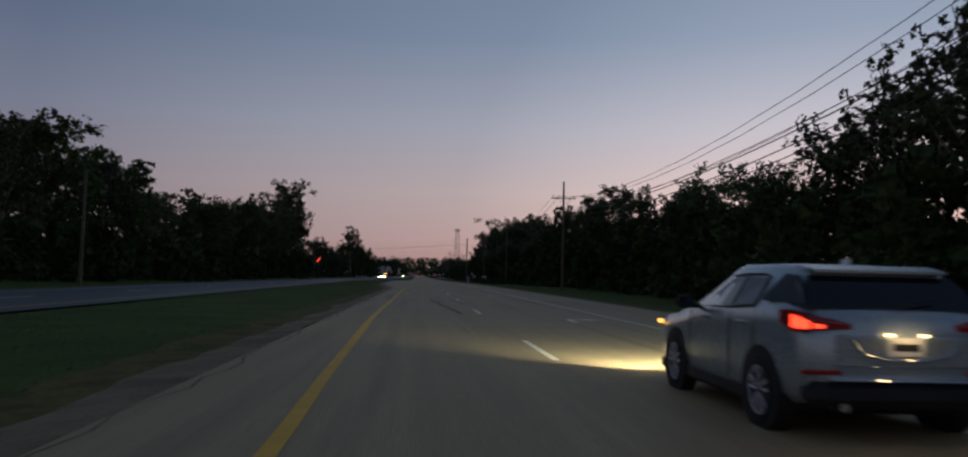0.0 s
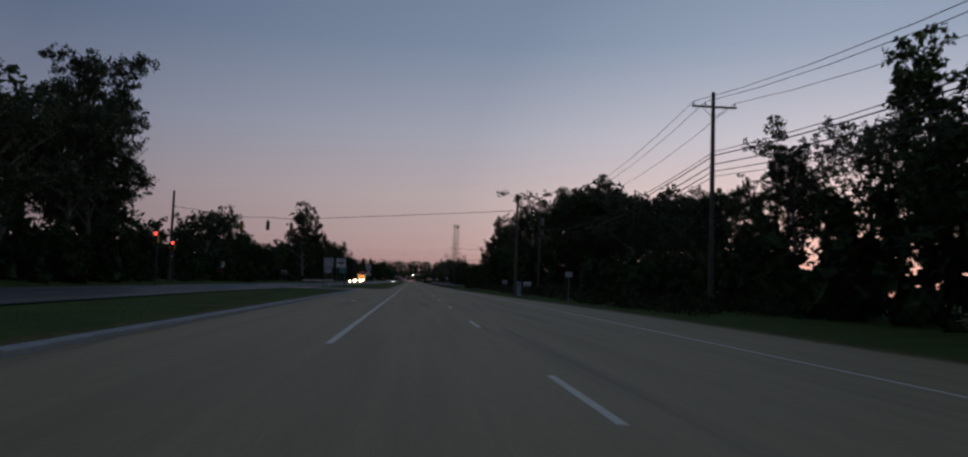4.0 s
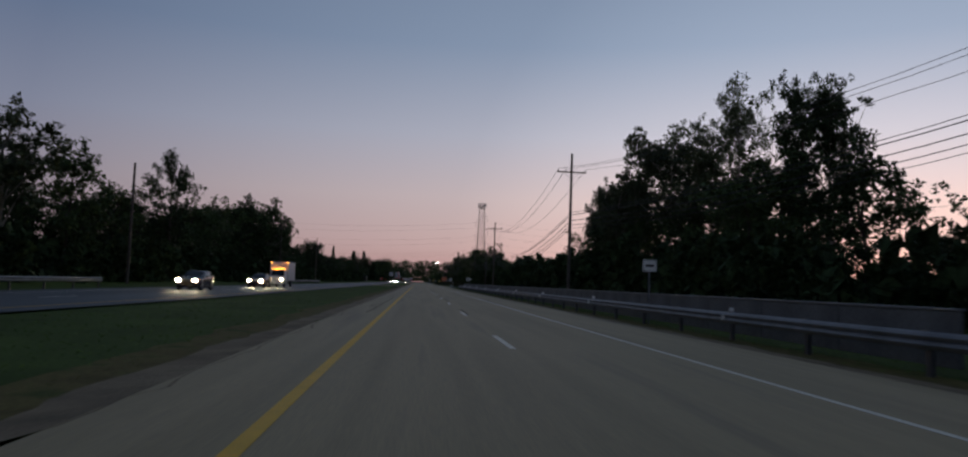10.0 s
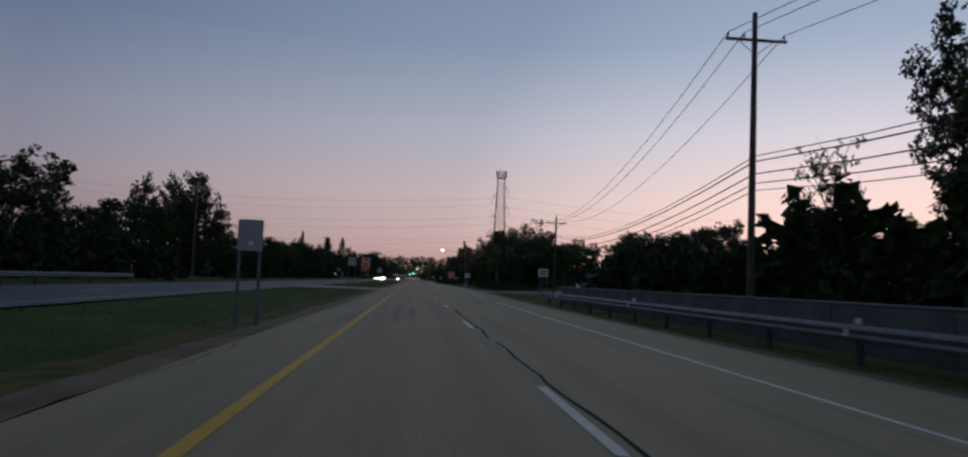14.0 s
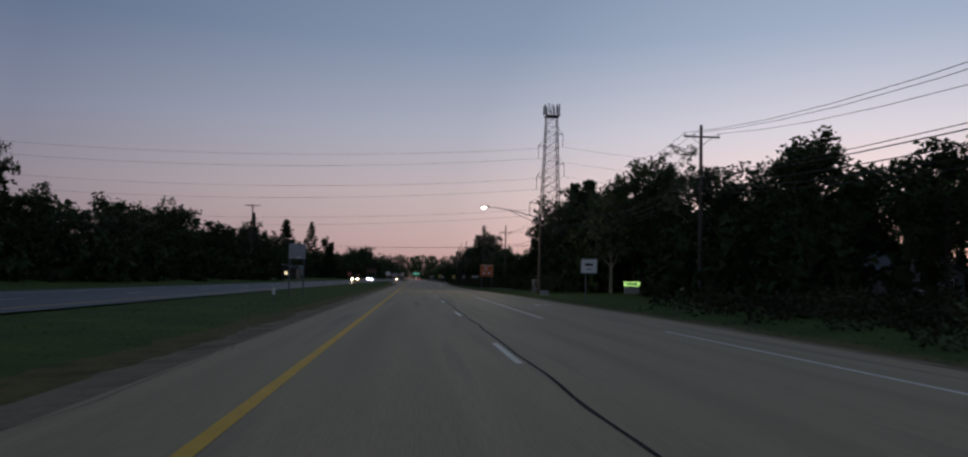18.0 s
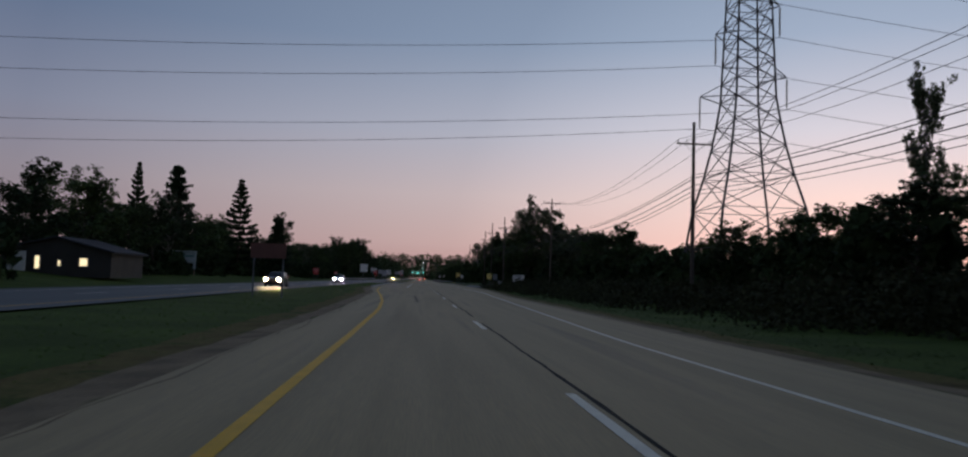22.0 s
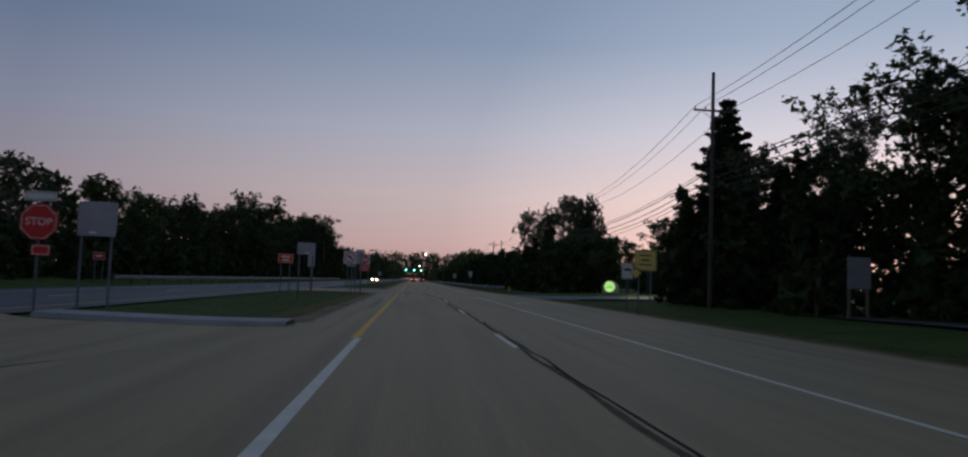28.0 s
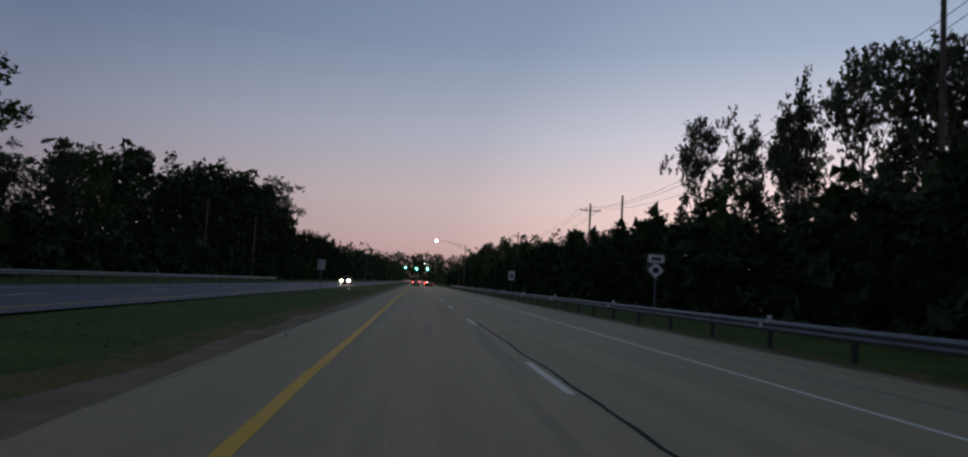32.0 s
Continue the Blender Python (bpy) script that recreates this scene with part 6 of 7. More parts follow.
tall_sign = sign(-4.75, 872.2, ((0.62, 1.0, 2.9, SIGN_BACK, None, [], 4, 0), (0.62, 0.22, 3.55, SIGN_WHITE, BLACK, [], 4, 0)), (-0.22, 0.22), "narrow grey sign back with a white plate above")
wrong_way(-5.1, 886.2)
sign(-6.75, 889, ((0.95, 0.85, 2.8, SIGN_BACK, None, [(0.1, -0.1, 0.2, 0.1, SIGN_WHITE)], 4, 0),), (-0.35, 0.35), "bare grey square back of a sign on two posts")
sign(-9.0, 874, ((0.6, 1.1, 2.6, SIGN_BACK, None, [], 4, 0),), (0,), "narrow grey sign back on a post")
sign(11.05, 841.8, ((1.1, 1.0, 2.6, SIGN_YELLOW, BLACK, rows(BLACK, (0.22, 0.6, 0.05), (0.0, 0.4, 0.06), (-0.22, 0.6, 0.05)), 4, 0), (0.55, 0.5, 1.98, SIGN_YELLOW, BLACK, [], 2, -0.45)), (-0.3, 0.3), "yellow warning sign with dark lettering on two posts")
sign(10.8, 952, ((0.78, 0.38, 2.9, SIGN_WHITE, BLACK, rows(BLACK, (0, 0.45, 0.14)), 4, 0), (0.78, 0.78, 2.38, SIGN_WHITE, BLACK, rows(BLACK, (0, 0.28, 0.24)), 2, 0)), (0,), "white route plate above a white diamond route sign")
sign(10.6, 1003, ((0.7, 1.0, 2.5, SIGN_WHITE, BLACK, rows(BLACK, (0.2, 0.4, 0.12), (-0.1, 0.4, 0.3)), 4, 0),), (0,), "white speed sign on a post behind the guardrail")
sign(12.5, 850, ((0.7, 0.9, 2.2, SIGN_WHITE, BLACK, rows(BLACK, (0.1, 0.4, 0.14)), 4, 0),), (0,), "white upright sign on a post by the verge")
sign(-7.5, 980, ((0.6, 0.8, 2.2, SIGN_BACK, None, [], 4, 0),), (0,), "grey sign back on a post in the median")
# slim delineators in the median
for x, y, c in ((-5.5, 614.3, SIGN_GREEN), (-6.2, 556, SIGN_WHITE)):
    ob = thing("delineator", pose(x, y, -0.07), "slim reflector post in the grass median", "marker post", "median marker posts")
    part("post", Shape().box((0, 0, 0.25), (0.05, 0.03, 0.6), 0.008), STEEL, ob)
    part("reflector", Shape().tube((0, -0.03, 0.66), (0, -0.016, 0.66), 0.09, n=14).box((0, -0.02, 0.58), (0.13, 0.012, 0.3), 0.01), c, ob)

# mailboxes, boxes and boards on the right verge
for x, y, w, h, z, mat, lab in ((18.5, 264.0, 1.0, 0.75, 1.65, SIGN_BACK, "small pale board on short posts"), (20.5, 247.8, 1.35, 1.3, 1.15, SIGN_WHITE, "pale board on short posts by the trees"), (27.2, 525.5, 1.7, 1.5, 0.95, SIGN_WHITE, "white board standing in the lawn"),
                                (23.2, 808.6, 2.6, 1.25, 2.15, SIGN_WHITE, "white business board with dark lettering"), (20.95, 840.2, 1.15, 1.5, 2.33, SIGN_BACK, "pale board on posts before the trees"), (20.85, 843.2, 0.85, 1.3, 2.2, SIGN_BACK, "smaller pale board on posts before the trees")):
    sign(x, y, ((w, h, z, mat, None, rows(BLACK, (h * 0.2, w * 0.6, h * 0.12), (-h * 0.15, w * 0.45, h * 0.10)) if w > 1.2 else [], 4, 0),), (-w * 0.4, w * 0.4), lab, "board", wood=True, name="board_sign", group="verge boards")


def utility_box(x, y, w, d, h, turn, label):
    """A metal cabinet on a low plinth with an overhanging lid and a door."""
    ob = thing("utility_box", pose(x, y, ground_z(x, y), 0, 0, turn), label, "utility box", "utility boxes")
    part("plinth", Shape().box((0, 0, 0.02), (w + 0.12, d + 0.12, 0.12), 0.01), CONCRETE, ob)
    part("body", Shape().box((0, 0, h / 2 + 0.06), (w, d, h - 0.04), 0.025), SIGN_BACK, ob)
    part("lid", Shape().box((0, 0, h + 0.05), (w + 0.06, d + 0.06, 0.05), 0.012), SIGN_BACK, ob)
    part("door", Shape().box((0, -d / 2 - 0.008, h * 0.52), (w * 0.82, 0.016, h * 0.7), 0.005), SIGN_BACK, ob)
    part("handle", Shape().box((w * 0.3, -d / 2 - 0.028, h * 0.55), (0.03, 0.03, h * 0.12), 0.006), DARK_STEEL, ob)
    return ob


big_box = utility_box(14.8, 610.2, 0.82, 0.6, 1.45, 8, "tall pale metal utility box on the dark verge")
part("reflector", Shape().box((-0.33, -0.32, 0.95), (0.12, 0.012, 0.16), 0.004), SIGN_YELLOW, big_box, "yellow reflector plate")
utility_box(13.25, 595.0, 0.8, 0.5, 0.32, -5, "low white utility box in the grass")
utility_box(18.6, 806.2, 0.7, 0.6, 1.15, 0, "pale green metal utility box in the grass")
fence = thing("rail_fence", pose(0, 0, 0), "low pale wooden rail beside the side road", "fence")
for i in range(4):
    x, y = 17.5 + i * 4.6, 798.6 + i * 3.2
    part("post", Shape().box((x, y, 0.4), (0.14, 0.14, 1.0), 0.012), POST_WOOD, fence)
    if i < 3:
        part("rail", Shape().tube((x, y, 0.55), (x + 4.6, y + 3.2, 0.55), 0.06, n=7), POST_WOOD, fence)
brick = thing("entrance_sign", pose(32.0, 815.5, ground_z(32, 815)), "low brick entrance sign with a pale panel", "entrance sign")
part("base", Shape().box((0, 0, 0.5), (5.4, 0.6, 1.1), 0.03), SIGN_BROWN, brick)
part("panel", Shape().box((0, -0.02, 1.65), (5.0, 0.4, 1.3), 0.04), SIGN_BROWN, brick)
part("face", Shape().box((0, -0.235, 1.65), (4.2, 0.02, 0.8), 0.01), SIGN_BACK, brick)
lit = thing("lit_sign", pose(24.4, 899.5, ground_z(24.4, 899.5)), "pale rounded stone sign with a glowing green face", "lit sign")
n = 20
part("monument", Shape().prism([(1.05, 0.0)] + [(1.05 * math.cos(i * math.pi / n), 0.62 + 1.0 * math.sin(i * math.pi / n)) for i in range(n + 1)] + [(-1.05, 0.0)], -0.12, 0.16), CONCRETE, lit, "pale rounded stone slab")
part("face", Shape().tube((-0.16, -0.17, 0.82), (-0.16, -0.125, 0.82), 0.64, n=28), LIT_GREEN, lit, "glowing round green face")
part("lettering_bar", Shape().box((-0.16, -0.176, 0.72), (0.9, 0.012, 0.12)).box((-0.16, -0.176, 1.0), (0.6, 0.012, 0.10)), SIGN_GREEN, lit)
lit2 = thing("lit_sign", pose(23.7, 600.5, ground_z(23.7, 600.5)), "small lit green sign under the trees", "lit sign")
part("base", Shape().box((0, 0.05, 0.35), (1.6, 0.3, 0.8), 0.03), CONCRETE, lit2)
part("face", Shape().box((0, 0, 1.05), (1.8, 0.16, 0.5), 0.05), LIT_GREEN, lit2, "glowing green face")
part("lettering_bar", Shape().box((-0.1, -0.084, 1.14), (1.4, 0.012, 0.10)).box((0.05, -0.084, 0.96), (1.2, 0.012, 0.12)), SIGN_GREEN, lit2)

# ---- houses ----


def house(x, y, w, d, eave, ridge, turn, label, windows=(), garage=(), clad=SIDING):
    ob = thing("house", pose(x, y, ground_z(x, y) - 0.1, 0, 0, turn), label, "house", "houses")
    part("wall", Shape().prism([(-w / 2, 0), (w / 2, 0), (w / 2, eave), (0, ridge), (-w / 2, eave)], -d / 2, d / 2), clad, ob)
    for k in range(int(eave / 0.28)):
        part("siding_course", Shape().box((0, -d / 2 - 0.012, 0.3 + k * 0.28), (w, 0.022, 0.03)), clad, ob)
    s = Shape()
    for sx in (-1, 1):
        o = (w / 2 + 0.4)
        drop = (ridge - eave) * 0.4 / (w / 2)
        s.mesh([(0, -d / 2 - 0.4, ridge + 0.16), (0, d / 2 + 0.4, ridge + 0.16), (sx * o, d / 2 + 0.4, eave - drop + 0.16), (sx * o, -d / 2 - 0.4, eave - drop + 0.16),
                (0, -d / 2 - 0.4, ridge + 0.02), (0, d / 2 + 0.4, ridge + 0.02), (sx * o, d / 2 + 0.4, eave - drop), (sx * o, -d / 2 - 0.4, eave - drop)],
               [(0, 1, 2, 3), (7, 6, 5, 4), (0, 3, 7, 4), (1, 5, 6, 2), (2, 6, 7, 3)])
    part("roof", s, ROOF, ob, "dark shingled gable roof")
    for k, (wx, wz, ww, wh, on) in enumerate(windows):
        fr = part("window", Shape().box((wx, -d / 2 - 0.03, wz), (ww + 0.16, 0.08, wh + 0.16), 0.01), SIGN_WHITE, ob, "window")
        part("pane", Shape().box((wx, -d / 2 - 0.075, wz), (ww, 0.02, wh)), LIT_WINDOW if on else CAR_GLASS, fr)
    for gx_, gw in garage:
        gd = part("garage_door", Shape().box((gx_, -d / 2 - 0.03, 1.1), (gw, 0.06, 2.2), 0.01), SIGN_WHITE, ob, "white garage door")
        for k in range(4):
            part("door_panel", Shape().box((gx_, -d / 2 - 0.07, 0.3 + 0.53 * k), (gw - 0.2, 0.02, 0.4), 0.006), SIGN_WHITE, gd)


house(37.2, 896.2, 8.0, 12.0, 4.2, 6.6, -90, "white-sided house with a dark gable roof behind trees", ((-2.2, 1.9, 1.0, 1.2, False), (1.8, 1.9, 1.0, 1.2, False)))
yard = thing("yard_lamp", pose(25.0, 886.2, ground_z(25.0, 886.2)), "lit yard lamp on a tall post before the house", "lamp")
part("post", Shape().line([(0, 0, -0.3), (0, 0, 4.5)], 0.06, 8, 0.045), DARK_STEEL, yard)
part("arm", Shape().line([(0, 0, 4.35), (-0.25, -0.1, 4.55), (-0.45, -0.15, 4.55)], 0.03, 6), DARK_STEEL, yard)
part("hood", Shape().tube((-0.45, -0.15, 4.56), (-0.45, -0.15, 4.44), 0.10, 0.22, n=14), SIGN_BACK, yard)
part("lens", Shape().tube((-0.45, -0.15, 4.44), (-0.45, -0.15, 4.22), 0.20, 0.11, n=14), STREET_LAMP, yard, "glowing lamp glass")
la = bpy.data.lights.new("yard_light", "POINT")
la.energy, la.color, la.shadow_soft_size = 90, (0.95, 1.0, 0.80), 0.15
new("yard_light", la).location = (24.55, 886.05, ground_z(25, 886) + 4.05)
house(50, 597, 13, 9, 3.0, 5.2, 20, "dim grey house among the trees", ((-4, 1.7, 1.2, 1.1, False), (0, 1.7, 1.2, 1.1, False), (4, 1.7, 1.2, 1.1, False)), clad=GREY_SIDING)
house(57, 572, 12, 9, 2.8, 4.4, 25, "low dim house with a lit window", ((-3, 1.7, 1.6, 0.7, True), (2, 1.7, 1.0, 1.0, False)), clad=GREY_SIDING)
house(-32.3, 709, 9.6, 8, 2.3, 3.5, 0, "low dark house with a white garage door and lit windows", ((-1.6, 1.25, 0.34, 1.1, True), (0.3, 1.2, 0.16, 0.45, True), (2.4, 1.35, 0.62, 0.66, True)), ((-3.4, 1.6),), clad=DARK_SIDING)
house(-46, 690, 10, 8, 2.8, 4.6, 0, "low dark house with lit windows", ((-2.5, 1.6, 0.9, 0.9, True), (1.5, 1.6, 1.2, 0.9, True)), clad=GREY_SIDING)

# ---- vehicles ----


def wheel(parent, x, y, r, w, face, rim=ALLOY):
    t = Shape()
    n = 22
    prof = [(-w / 2, r * 0.66), (-w / 2, r * 0.93), (-w * 0.38, r), (w * 0.38, r), (w / 2, r * 0.93), (w / 2, r * 0.66)]
    t.loft([[(x + a, y + b * math.cos(2 * math.pi * i / n), r + b * math.sin(2 * math.pi * i / n)) for a, b in prof] for i in range(n + 1)], closed=False, caps=False)
    wh = part("wheel", t, RUBBER, parent, "black tyre", smooth=True)
    s = Shape()
    fx = x + face * w * 0.36
    s.tube((x - face * w * 0.1, y, r), (fx - face * 0.02, y, r), r * 0.66, n=22)
    part("rim_barrel", s, TRIM_BLACK, wh)
    s = Shape()
    s.tube((fx - face * 0.02, y, r), (fx + face * 0.015, y, r), r * 0.15, n=10)
    for k in range(5):
        for dlt in (-0.24, 0.24):
            a = 2 * math.pi * k / 5 + dlt + 0.3
            s.tube((fx, y + r * 0.08 * math.cos(a), r + r * 0.08 * math.sin(a)), (fx + face * 0.005, y + r * 0.64 * math.cos(a), r + r * 0.66 * math.sin(a)), r * 0.07, n=5)
    pts = [(fx, y + r * 0.65 * math.cos(2 * math.pi * i / n), r + r * 0.65 * math.sin(2 * math.pi * i / n)) for i in range(n + 1)]
    s.line(pts, r * 0.075, 6)
    part("rim", s, rim, wh, "bright alloy rim")


def body_ring(y, w, z0, z2, z3, rw):
    """A cross-section from the sill over the shoulder to the roof: w half width, z2 shoulder, z3 top, rw half roof."""
    h = [(w * 0.86, z0), (w * 0.97, z0 + 0.09), (w, z0 + 0.30), (w * 0.985, z2 - 0.14), (w * 0.955, z2), (rw, z3 - 0.05), (rw * 0.93, z3), (rw * 0.5, z3 + 0.012)]
    return [(a, y, b) for a, b in h] + [(-a, y, b) for a, b in h[::-1]]


def suv(m, paint, label, length=4.25, width=1.82, tall=1.50, head=None, tail=TAIL_LAMP, name="car", big=True):
    """A five-door car, nose towards +y, its middle over the origin."""
    ob = thing(name, m, label, "car", "vehicles on the road")
    L, W, H = length / 2, width / 2, tall
    # y, half width, sill, shoulder, top, half roof
    st = [(-L, 0.80, 0.40, 0.86, 0.95, 0.66), (-L + 0.05, 0.90, 0.36, 0.94, 1.03, 0.76), (-L + 0.12, 0.95, 0.32, 1.02, 1.09, 0.80), (-L + 0.42, 0.985, 0.27, 1.10, H - 0.09, 0.72), (-L + 0.55, 0.99, 0.25, 1.10, H - 0.035, 0.715), (-1.0, 1.0, 0.24, 1.08, H - 0.005, 0.73), (-0.4, 1.0, 0.24, 1.05, H, 0.73), (-0.15, 1.0, 0.24, 1.04, H - 0.05, 0.725),
          (0.62, 0.995, 0.24, 0.99, 1.06, 0.82), (0.85, 0.99, 0.24, 0.95, 1.01, 0.82), (L - 0.60, 0.97, 0.25, 0.88, 0.95, 0.78), (L - 0.22, 0.92, 0.28, 0.80, 0.86, 0.70), (L - 0.05, 0.84, 0.32, 0.70, 0.75, 0.60), (L, 0.74, 0.38, 0.62, 0.66, 0.52)]
    part("body", Shape().loft([body_ring(y, w * W, z0, z2, z3, rw * W) for y, w, z0, z2, z3, rw in st]), paint, ob, smooth=True)
    ys = [s[0] for s in st]

    def flank(y, z, out=0.012):
        """The half width of the cabin side at a place."""
        w, z2, z3, rw = [float(np.interp(y, ys, [s[k] for s in st])) for k in (1, 3, 4, 5)]
        u = (z - z2) / max(0.01, z3 - 0.05 - z2)
        return W * (0.955 * w + (rw - 0.955 * w) * max(0.0, min(1.0, u))) + out

    def pane(name, outline, sx, mat, lab, out=0.012):
        s = Shape()
        n = len(outline)
        a = [(sx * flank(y, z, out), y, z) for y, z in outline]
        b = [(sx * (flank(y, z, out) - 0.05), y, z) for y, z in outline]
        s.mesh(a + b, [tuple(range(n)), tuple(range(2 * n - 1, n - 1, -1))] + [(i, n + i, n + (i + 1) % n, (i + 1) % n) for i in range(n)])
        return part(name, s, mat, ob, lab)

    part("cladding", Shape().box((0, 0, 0.27), (width * 0.985, length * 0.80, 0.20), 0.05), TRIM_BLACK, ob, "black lower cladding")
    for y in (-L + 0.76, L - 1.04):
        for sx in (-1, 1):
            part("wheel_arch", Shape().tube((sx * (W - 0.16), y, 0.35), (sx * (W + 0.004), y, 0.35), 0.395, n=26), TRIM_BLACK, ob, "black wheel arch")
            wheel(ob, sx * (W - 0.095), y, 0.335, 0.22, sx)
    zt = H - 0.13
    for sx in (-1, 1):
        pane("side_window", ((0.42, 1.05), (0.30, 1.07), (-0.30, zt - 0.02), (-0.62, zt), (-0.60, 1.08)), sx, CAR_GLASS, "dark front side window")
        pane("side_window", ((-0.66, 1.085), (-0.68, zt), (-1.14, zt - 0.01), (-1.16, 1.11)), sx, CAR_GLASS, "dark rear side window")
        pane("quarter_glass", ((-L + 0.76, 1.15), (-L + 0.74, 1.24), (-L + 0.62, H - 0.10), (-L + 0.46, H - 0.115), (-L + 0.30, 1.27), (-L + 0.16, 1.13)), sx, CAR_GLASS, "dark wraparound corner glass", 0.058)
        trim = [(0.44, 1.035), (-0.6, 1.062), (-1.17, 1.095), (-1.185, 1.2), (-1.16, zt + 0.01), (-1.05, zt + 0.028), (-0.6, zt + 0.03), (-0.28, zt + 0.01)]
        part("window_trim", Shape().line([(sx * flank(y, z, 0.014), y, z) for y, z in trim], 0.010, 5), TRIM_BLACK, ob, "thin black window trim")
        for y in (-0.95, 0.02):
            part("door_handle", Shape().box((sx * (W + 0.006), y, 0.93), (0.04, 0.19, 0.035), 0.01), paint, ob)
        mi = part("mirror", Shape().box((sx * (W + 0.13), 0.36, 1.08), (0.20, 0.13, 0.15), 0.05), TRIM_BLACK, ob, "black door mirror")
        part("mirror_arm", Shape().tube((sx * (W - 0.06), 0.38, 1.03), (sx * (W + 0.10), 0.36, 1.05), 0.03, n=6), TRIM_BLACK, mi)
        part("mirror_glass", Shape().box((sx * (W + 0.13), 0.292, 1.08), (0.16, 0.01, 0.11), 0.004), CAR_GLASS, mi)
        for y, low in ((0.55, 0.36), (-0.63, 0.36), (-1.22, 0.62)):
            part("door_seam", Shape().line([(sx * (W + 0.001), y, low), (sx * (W + 0.001), y, 0.86), (sx * (W * 0.958 + 0.004), y, 1.02)], 0.006, 4), TRIM_BLACK, ob)
        # tail lamps wrap the corner
        ring = lambda y, x0, x1, z0, z1: [(sx * x0, y, z0 + 0.15 * (z1 - z0)), (sx * x1, y, z0), (sx * x1, y, z1), (sx * x0, y, z0 + 0.6 * (z1 - z0))]
        tl = part("tail_lamp", Shape().loft([ring(-L - 0.012, W * 0.50, W * 0.86, 0.93, 1.00), ring(-L + 0.04, W * 0.48, W * 0.955, 0.91, 1.06), ring(-L + 0.16, W * 0.5, W * 0.985, 0.91, 1.09), ring(-L + 0.36, W * 0.6, W * 0.992, 0.98, 1.08)]), TAIL_DIM, ob, "dark red wraparound tail lamp")
        if tail:
            part("lit_element", Shape().loft([ring(-L - 0.018, W * 0.76, W * 0.84, 0.945, 0.98), ring(-L + 0.035, W * 0.76, W * 0.962, 0.935, 1.03), ring(-L + 0.14, W * 0.78, W * 0.993, 0.945, 1.05)]), tail, tl, "glowing red lamp element")
        part("reflector", Shape().box((sx * W * 0.78, -L + 0.005, 0.585), (0.34, 0.06, 0.04), 0.01), TAIL_DIM, ob, "low red bumper reflector")
        hl = part("headlamp", Shape().box((sx * (W - 0.24), L - 0.16, 0.74), (0.36, 0.24, 0.13), 0.05), CHROME, ob, "headlamp")
        if head:
            part("lit_lens", Shape().tube((sx * (W - (0.34 if big else 0.27)), L - 0.05, 0.73), (sx * (W - (0.34 if big else 0.27)), L + 0.012, 0.72), 0.10 if big else 0.145, n=16), head, hl, "glowing headlamp lens")
        part("side_marker", Shape().box((sx * (W - 0.05), L - 0.26, 0.78), (0.05, 0.14, 0.05), 0.01), AMBER_LAMP, ob, "small amber marker")
    if big:
        part("antenna_fin", Shape().prism([(-0.02, H - 0.01), (0.02, H - 0.01), (0.008, H + 0.055), (-0.008, H + 0.055)], -1.30, -1.16), paint, ob, "small roof antenna fin")
    # tailgate: rear window, chrome bow, plate, bumper
    z0, z1, y0, y1 = 1.11, H - 0.115, -L + 0.135 - 0.022, -L + 0.40 - 0.022
    part("rear_window", Shape().mesh([(-0.77, y0, z0), (0.77, y0, z0), (0.64, y1, z1), (-0.64, y1, z1), (-0.77, y0 + 0.05, z0), (0.77, y0 + 0.05, z0), (0.64, y1 + 0.05, z1), (-0.64, y1 + 0.05, z1)],
                                      [(0, 1, 2, 3), (7, 6, 5, 4), (0, 4, 5, 1), (1, 5, 6, 2), (2, 6, 7, 3), (3, 7, 4, 0)]), CAR_GLASS, ob, "dark rear window")
    part("spoiler", Shape().loft([[(-0.60, -L + 0.33, H - 0.085), (0.60, -L + 0.33, H - 0.085), (0.60, -L + 0.33, H - 0.06), (-0.60, -L + 0.33, H - 0.06)], [(-0.63, -L + 0.62, H - 0.06), (0.63, -L + 0.62, H - 0.06), (0.62, -L + 0.62, H - 0.012), (-0.62, -L + 0.62, H - 0.012)]]), paint, ob, "roof spoiler")
    part("wiper", Shape().line([(0.02, y0 - 0.02, z0 + 0.03), (0.36, y0 + 0.03, z0 + 0.09)], 0.010, 5), TRIM_BLACK, ob)
    part("tailgate", Shape().box((0, -L + 0.02, 0.76), (W * 1.36, 0.08, 0.30), 0.05), paint, ob, "sculpted tailgate panel")
    pl = part("number_plate", Shape().box((0, -L - 0.026, 0.80), (0.31, 0.012, 0.155), 0.004), SIGN_WHITE, ob, "number plate with plain bars")
    part("marking", Shape().box((0, -L - 0.034, 0.80), (0.22, 0.004, 0.06)), BLACK, pl)
    if tail:
        for sx in (-1, 1):
            part("plate_lamp", Shape().box((sx * 0.15, -L - 0.040, 0.90), (0.07, 0.03, 0.02), 0.006), PLATE_LAMP, ob, "warm lamp over the number plate")
    part("trim_bow", Shape().line([(-0.46, -L - 0.026, 0.86), (-0.38, -L - 0.03, 0.74), (-0.16, -L - 0.034, 0.69), (0.16, -L - 0.034, 0.69), (0.38, -L - 0.03, 0.74), (0.46, -L - 0.026, 0.86)], 0.013, 6), CHROME, ob, "chrome trim bow")
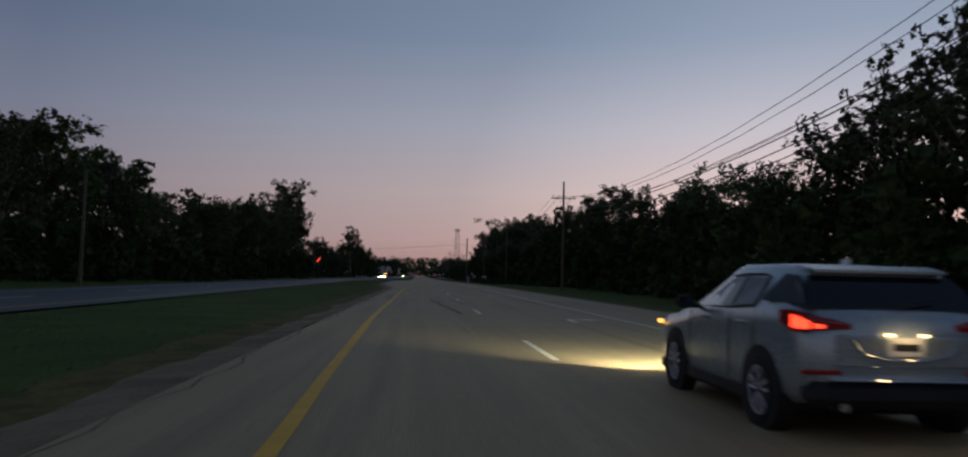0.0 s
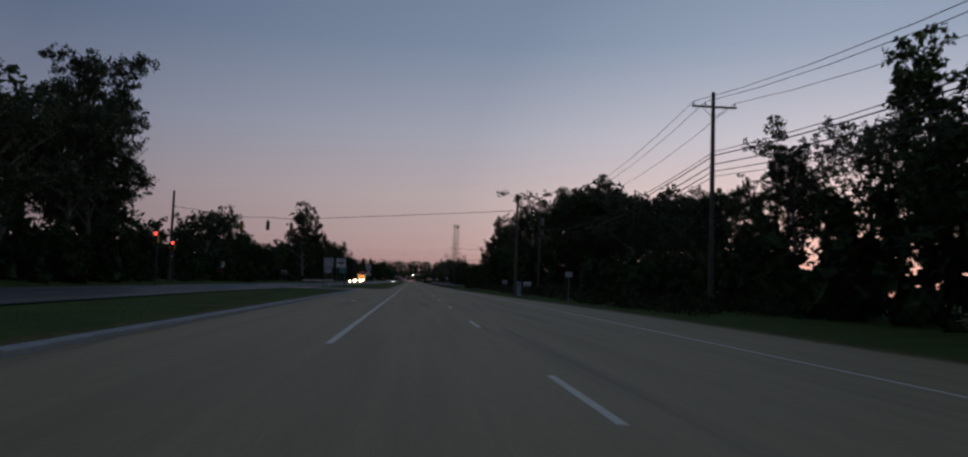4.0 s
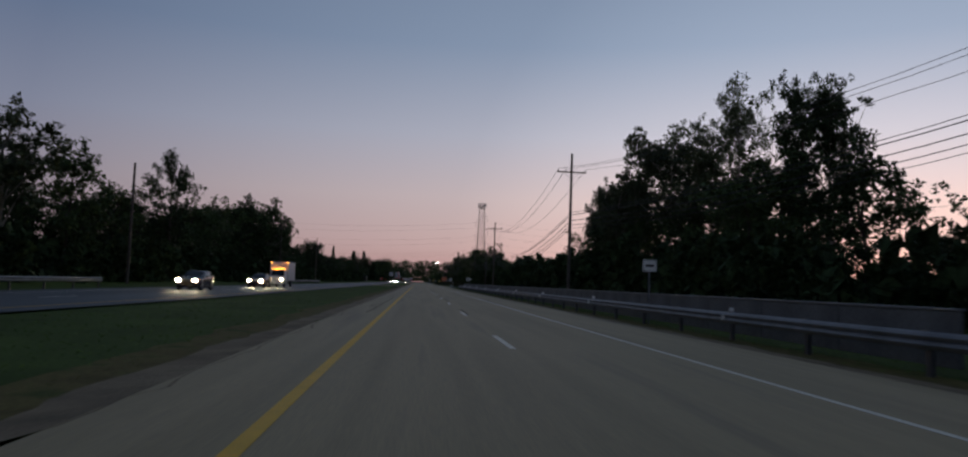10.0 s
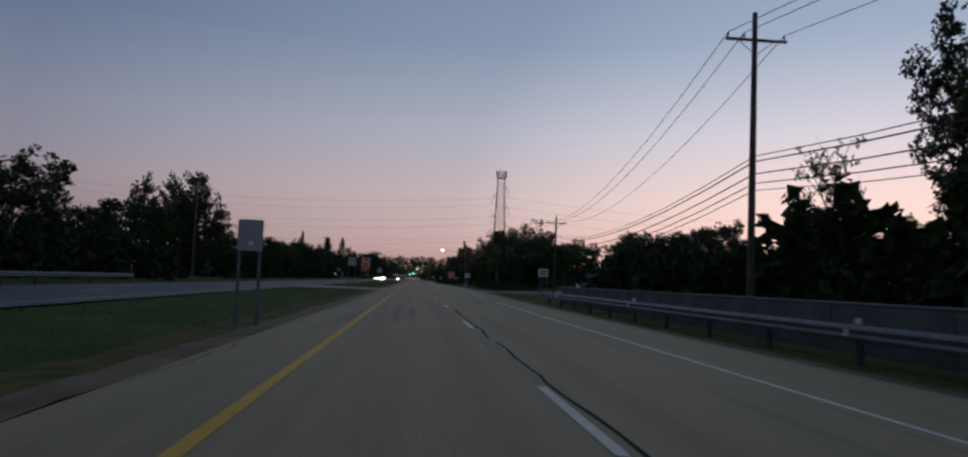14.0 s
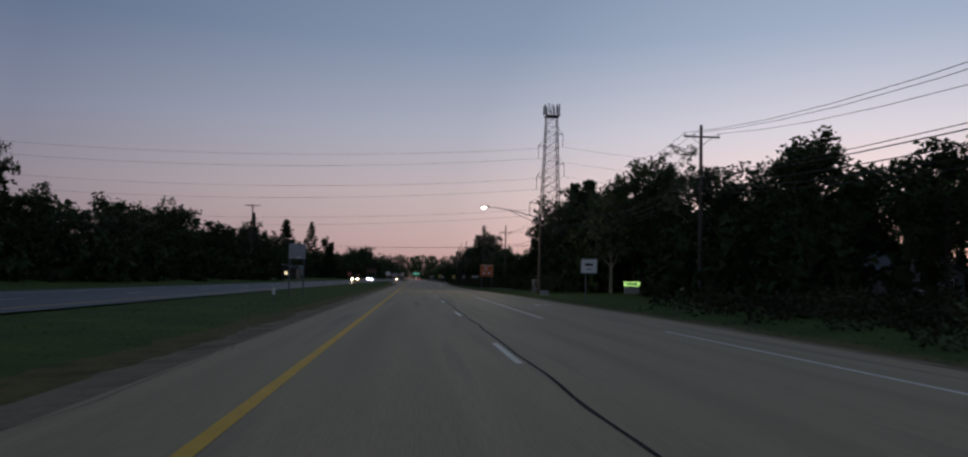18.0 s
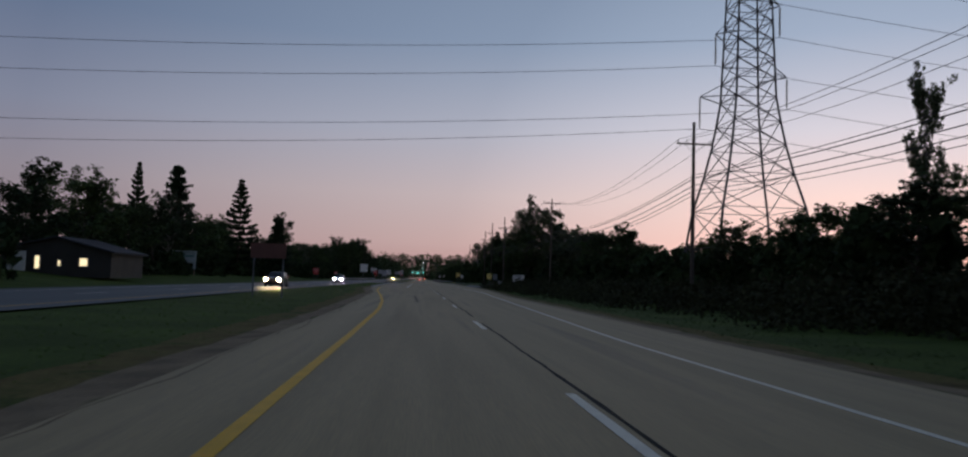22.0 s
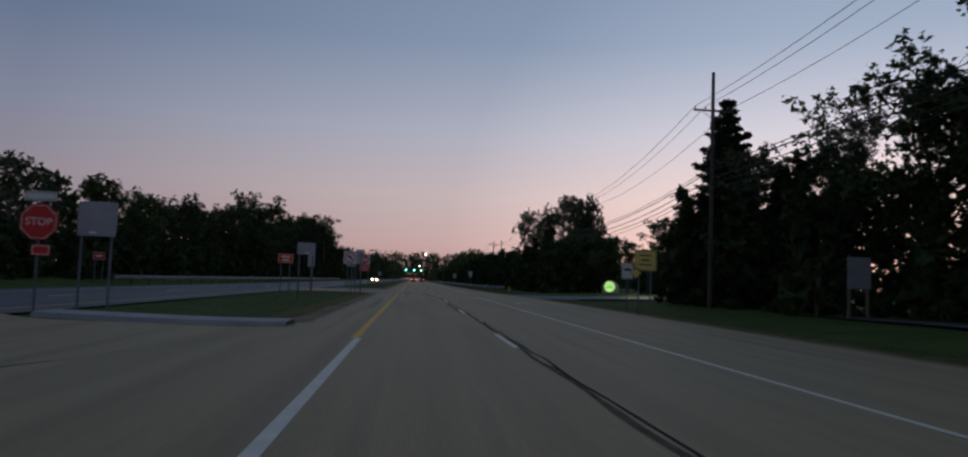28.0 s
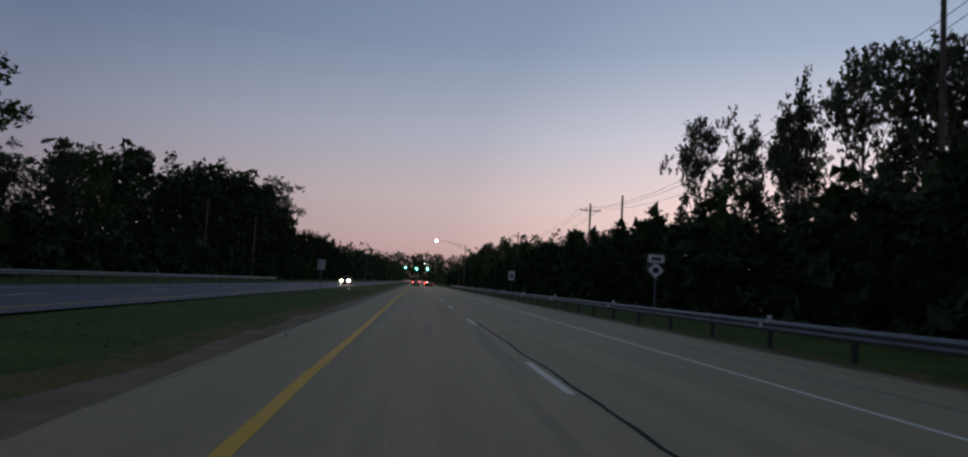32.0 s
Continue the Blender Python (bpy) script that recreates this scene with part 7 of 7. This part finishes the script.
    part("bumper", Shape().box((0, -L + 0.06, 0.41), (width * 0.92, 0.24, 0.22), 0.07), TRIM_BLACK, ob, "black rear bumper")
    part("bumper_strip", Shape().box((0, -L - 0.03, 0.525), (width * 0.72, 0.08, 0.022), 0.008), CHROME, ob, "bright bumper strip")
    part("exhaust", Shape().tube((-0.52, -L - 0.02, 0.30), (-0.52, -L + 0.2, 0.30), 0.04, n=10), CHROME, ob, "exhaust tip")
    part("grille", Shape().box((0, L - 0.05, 0.55), (1.0, 0.14, 0.24), 0.05), TRIM_BLACK, ob)
    part("windscreen", Shape().mesh([(-0.70, 0.62, 1.075), (0.70, 0.62, 1.075), (0.60, -0.12, H - 0.045), (-0.60, -0.12, H - 0.045), (-0.70, 0.64, 1.10), (0.70, 0.64, 1.10), (0.60, -0.10, H - 0.02), (-0.60, -0.10, H - 0.02)],
                     [(3, 2, 1, 0), (4, 5, 6, 7), (0, 1, 5, 4), (1, 2, 6, 5), (2, 3, 7, 6), (3, 0, 4, 7)]), CAR_GLASS, ob, "dark windscreen")
    return ob


def beams(x, y, heading, watts, color, spread=62, z=0.72, gap=0.66, reach=14):
    """The two headlamp beams of a vehicle."""
    for sx in (-1, 1):
        la = bpy.data.lights.new("headlamp_beam", "SPOT")
        la.energy, la.color, la.spot_size, la.spot_blend, la.shadow_soft_size = watts, color, radians(spread), 0.8, 0.08
        o = new("headlamp_beam", la)
        o.matrix_world = look((x + sx * gap * heading, y, z), (x + sx * gap * heading, y + reach * heading, 0.0))


car = suv(pose(3.84, 9.0, 0, 0, 0, -1.0), CAR_SILVER, "silver sport utility vehicle driving with its tail lamps lit", head=HEAD_LAMP_NEAR)
beams(3.9, 11.3, 1, 850, (0.98, 1.0, 0.76), 104, reach=34)
la = bpy.data.lights.new("plate_light", "POINT")
la.energy, la.color, la.shadow_soft_size = 0.9, (1.0, 0.70, 0.34), 0.05
new("plate_light", la).location = (3.80, 6.74, 0.90)
for x, y, paint, lamp_, lab in ((-17.6, 350, CAR_DARK, HEAD_LAMP, "dark oncoming car with bright headlamps"), (-17.4, 374, CAR_DARK, HEAD_LAMP, "dark oncoming car following with headlamps on"), (-14.2, 713, CAR_DARK, HEAD_LAMP, "dark oncoming car with warm headlamps"), (-13.8, 772, CAR_SILVER, HEAD_LAMP_COOL, "pale oncoming car with cool white headlamps"),
                                (-12.5, 1060, CAR_DARK, HEAD_LAMP, "distant oncoming car with headlamps on")):
    suv(pose(x, y, 0, 0, 0, 180), paint, lab, 4.6, 1.8, 1.5, head=lamp_, tail=None, big=False)
    beams(x, y - 2.4, -1, 120, (1.0, 0.88, 0.66))
for x, y in ((0.2, 1122), (3.9, 1128), (0.3, 1150), (3.8, 1160)):
    suv(pose(x, y, 0), CAR_DARK, "distant dark car stopped with red brake lamps", 4.6, 1.8, 1.5, tail=BRAKE_LAMP, big=False)

truck = thing("box_truck", pose(-17.2, 386, 0, 0, 0, 180), "white oncoming box truck with orange marker lamps", "truck", "vehicles on the road")
part("cargo_box", Shape().box((0, -1.3, 1.95), (2.3, 4.8, 2.3), 0.05), CAR_WHITE, truck, "plain white cargo box")
part("chassis", Shape().box((0, -0.2, 0.62), (1.5, 6.6, 0.28), 0.04), TRIM_BLACK, truck)
cabs = [body_ring(y, w, 0.38, 1.15, z3, rw) for y, w, z3, rw in ((1.1, 0.98, 2.2, 0.80), (1.7, 0.98, 2.2, 0.80), (2.35, 0.97, 1.35, 0.84), (3.15, 0.95, 1.25, 0.74), (3.4, 0.88, 1.18, 0.62))]
part("cab", Shape().loft(cabs), CAR_WHITE, truck)
part("windscreen", Shape().mesh([(-0.80, 2.36, 1.34), (0.80, 2.36, 1.34), (0.72, 1.78, 2.10), (-0.72, 1.78, 2.10), (-0.80, 2.40, 1.36), (0.80, 2.40, 1.36), (0.72, 1.82, 2.13), (-0.72, 1.82, 2.13)], [(3, 2, 1, 0), (4, 5, 6, 7), (0, 1, 5, 4), (1, 2, 6, 5), (2, 3, 7, 6), (3, 0, 4, 7)]), CAR_GLASS, truck)
for sx in (-1, 1):
    for y in (2.5, -2.3):
        wheel(truck, sx * 0.88, y, 0.39, 0.24, sx, SIGN_BACK)
    hl = part("headlamp", Shape().box((sx * 0.68, 3.36, 0.86), (0.34, 0.12, 0.22), 0.03), CHROME, truck)
    part("lit_lens", Shape().tube((sx * 0.68, 3.42, 0.86), (sx * 0.68, 3.44, 0.86), 0.10, n=14), HEAD_LAMP, hl, "glowing headlamp lens")
for k in (-0.7, -0.4, -0.2, 0.0, 0.2, 0.4, 0.7):
    part("marker_lamp", Shape().box((k, 1.86, 2.20), (0.14, 0.07, 0.08), 0.02), MARKER_LAMP, truck, "small orange marker lamp")
for k in (-1.0, 1.0):
    part("marker_lamp", Shape().box((k, 1.12, 3.02), (0.14, 0.05, 0.08), 0.02), MARKER_LAMP, truck, "small orange marker lamp")
beams(-17.2, 382.4, -1, 120, (1.0, 0.88, 0.66))
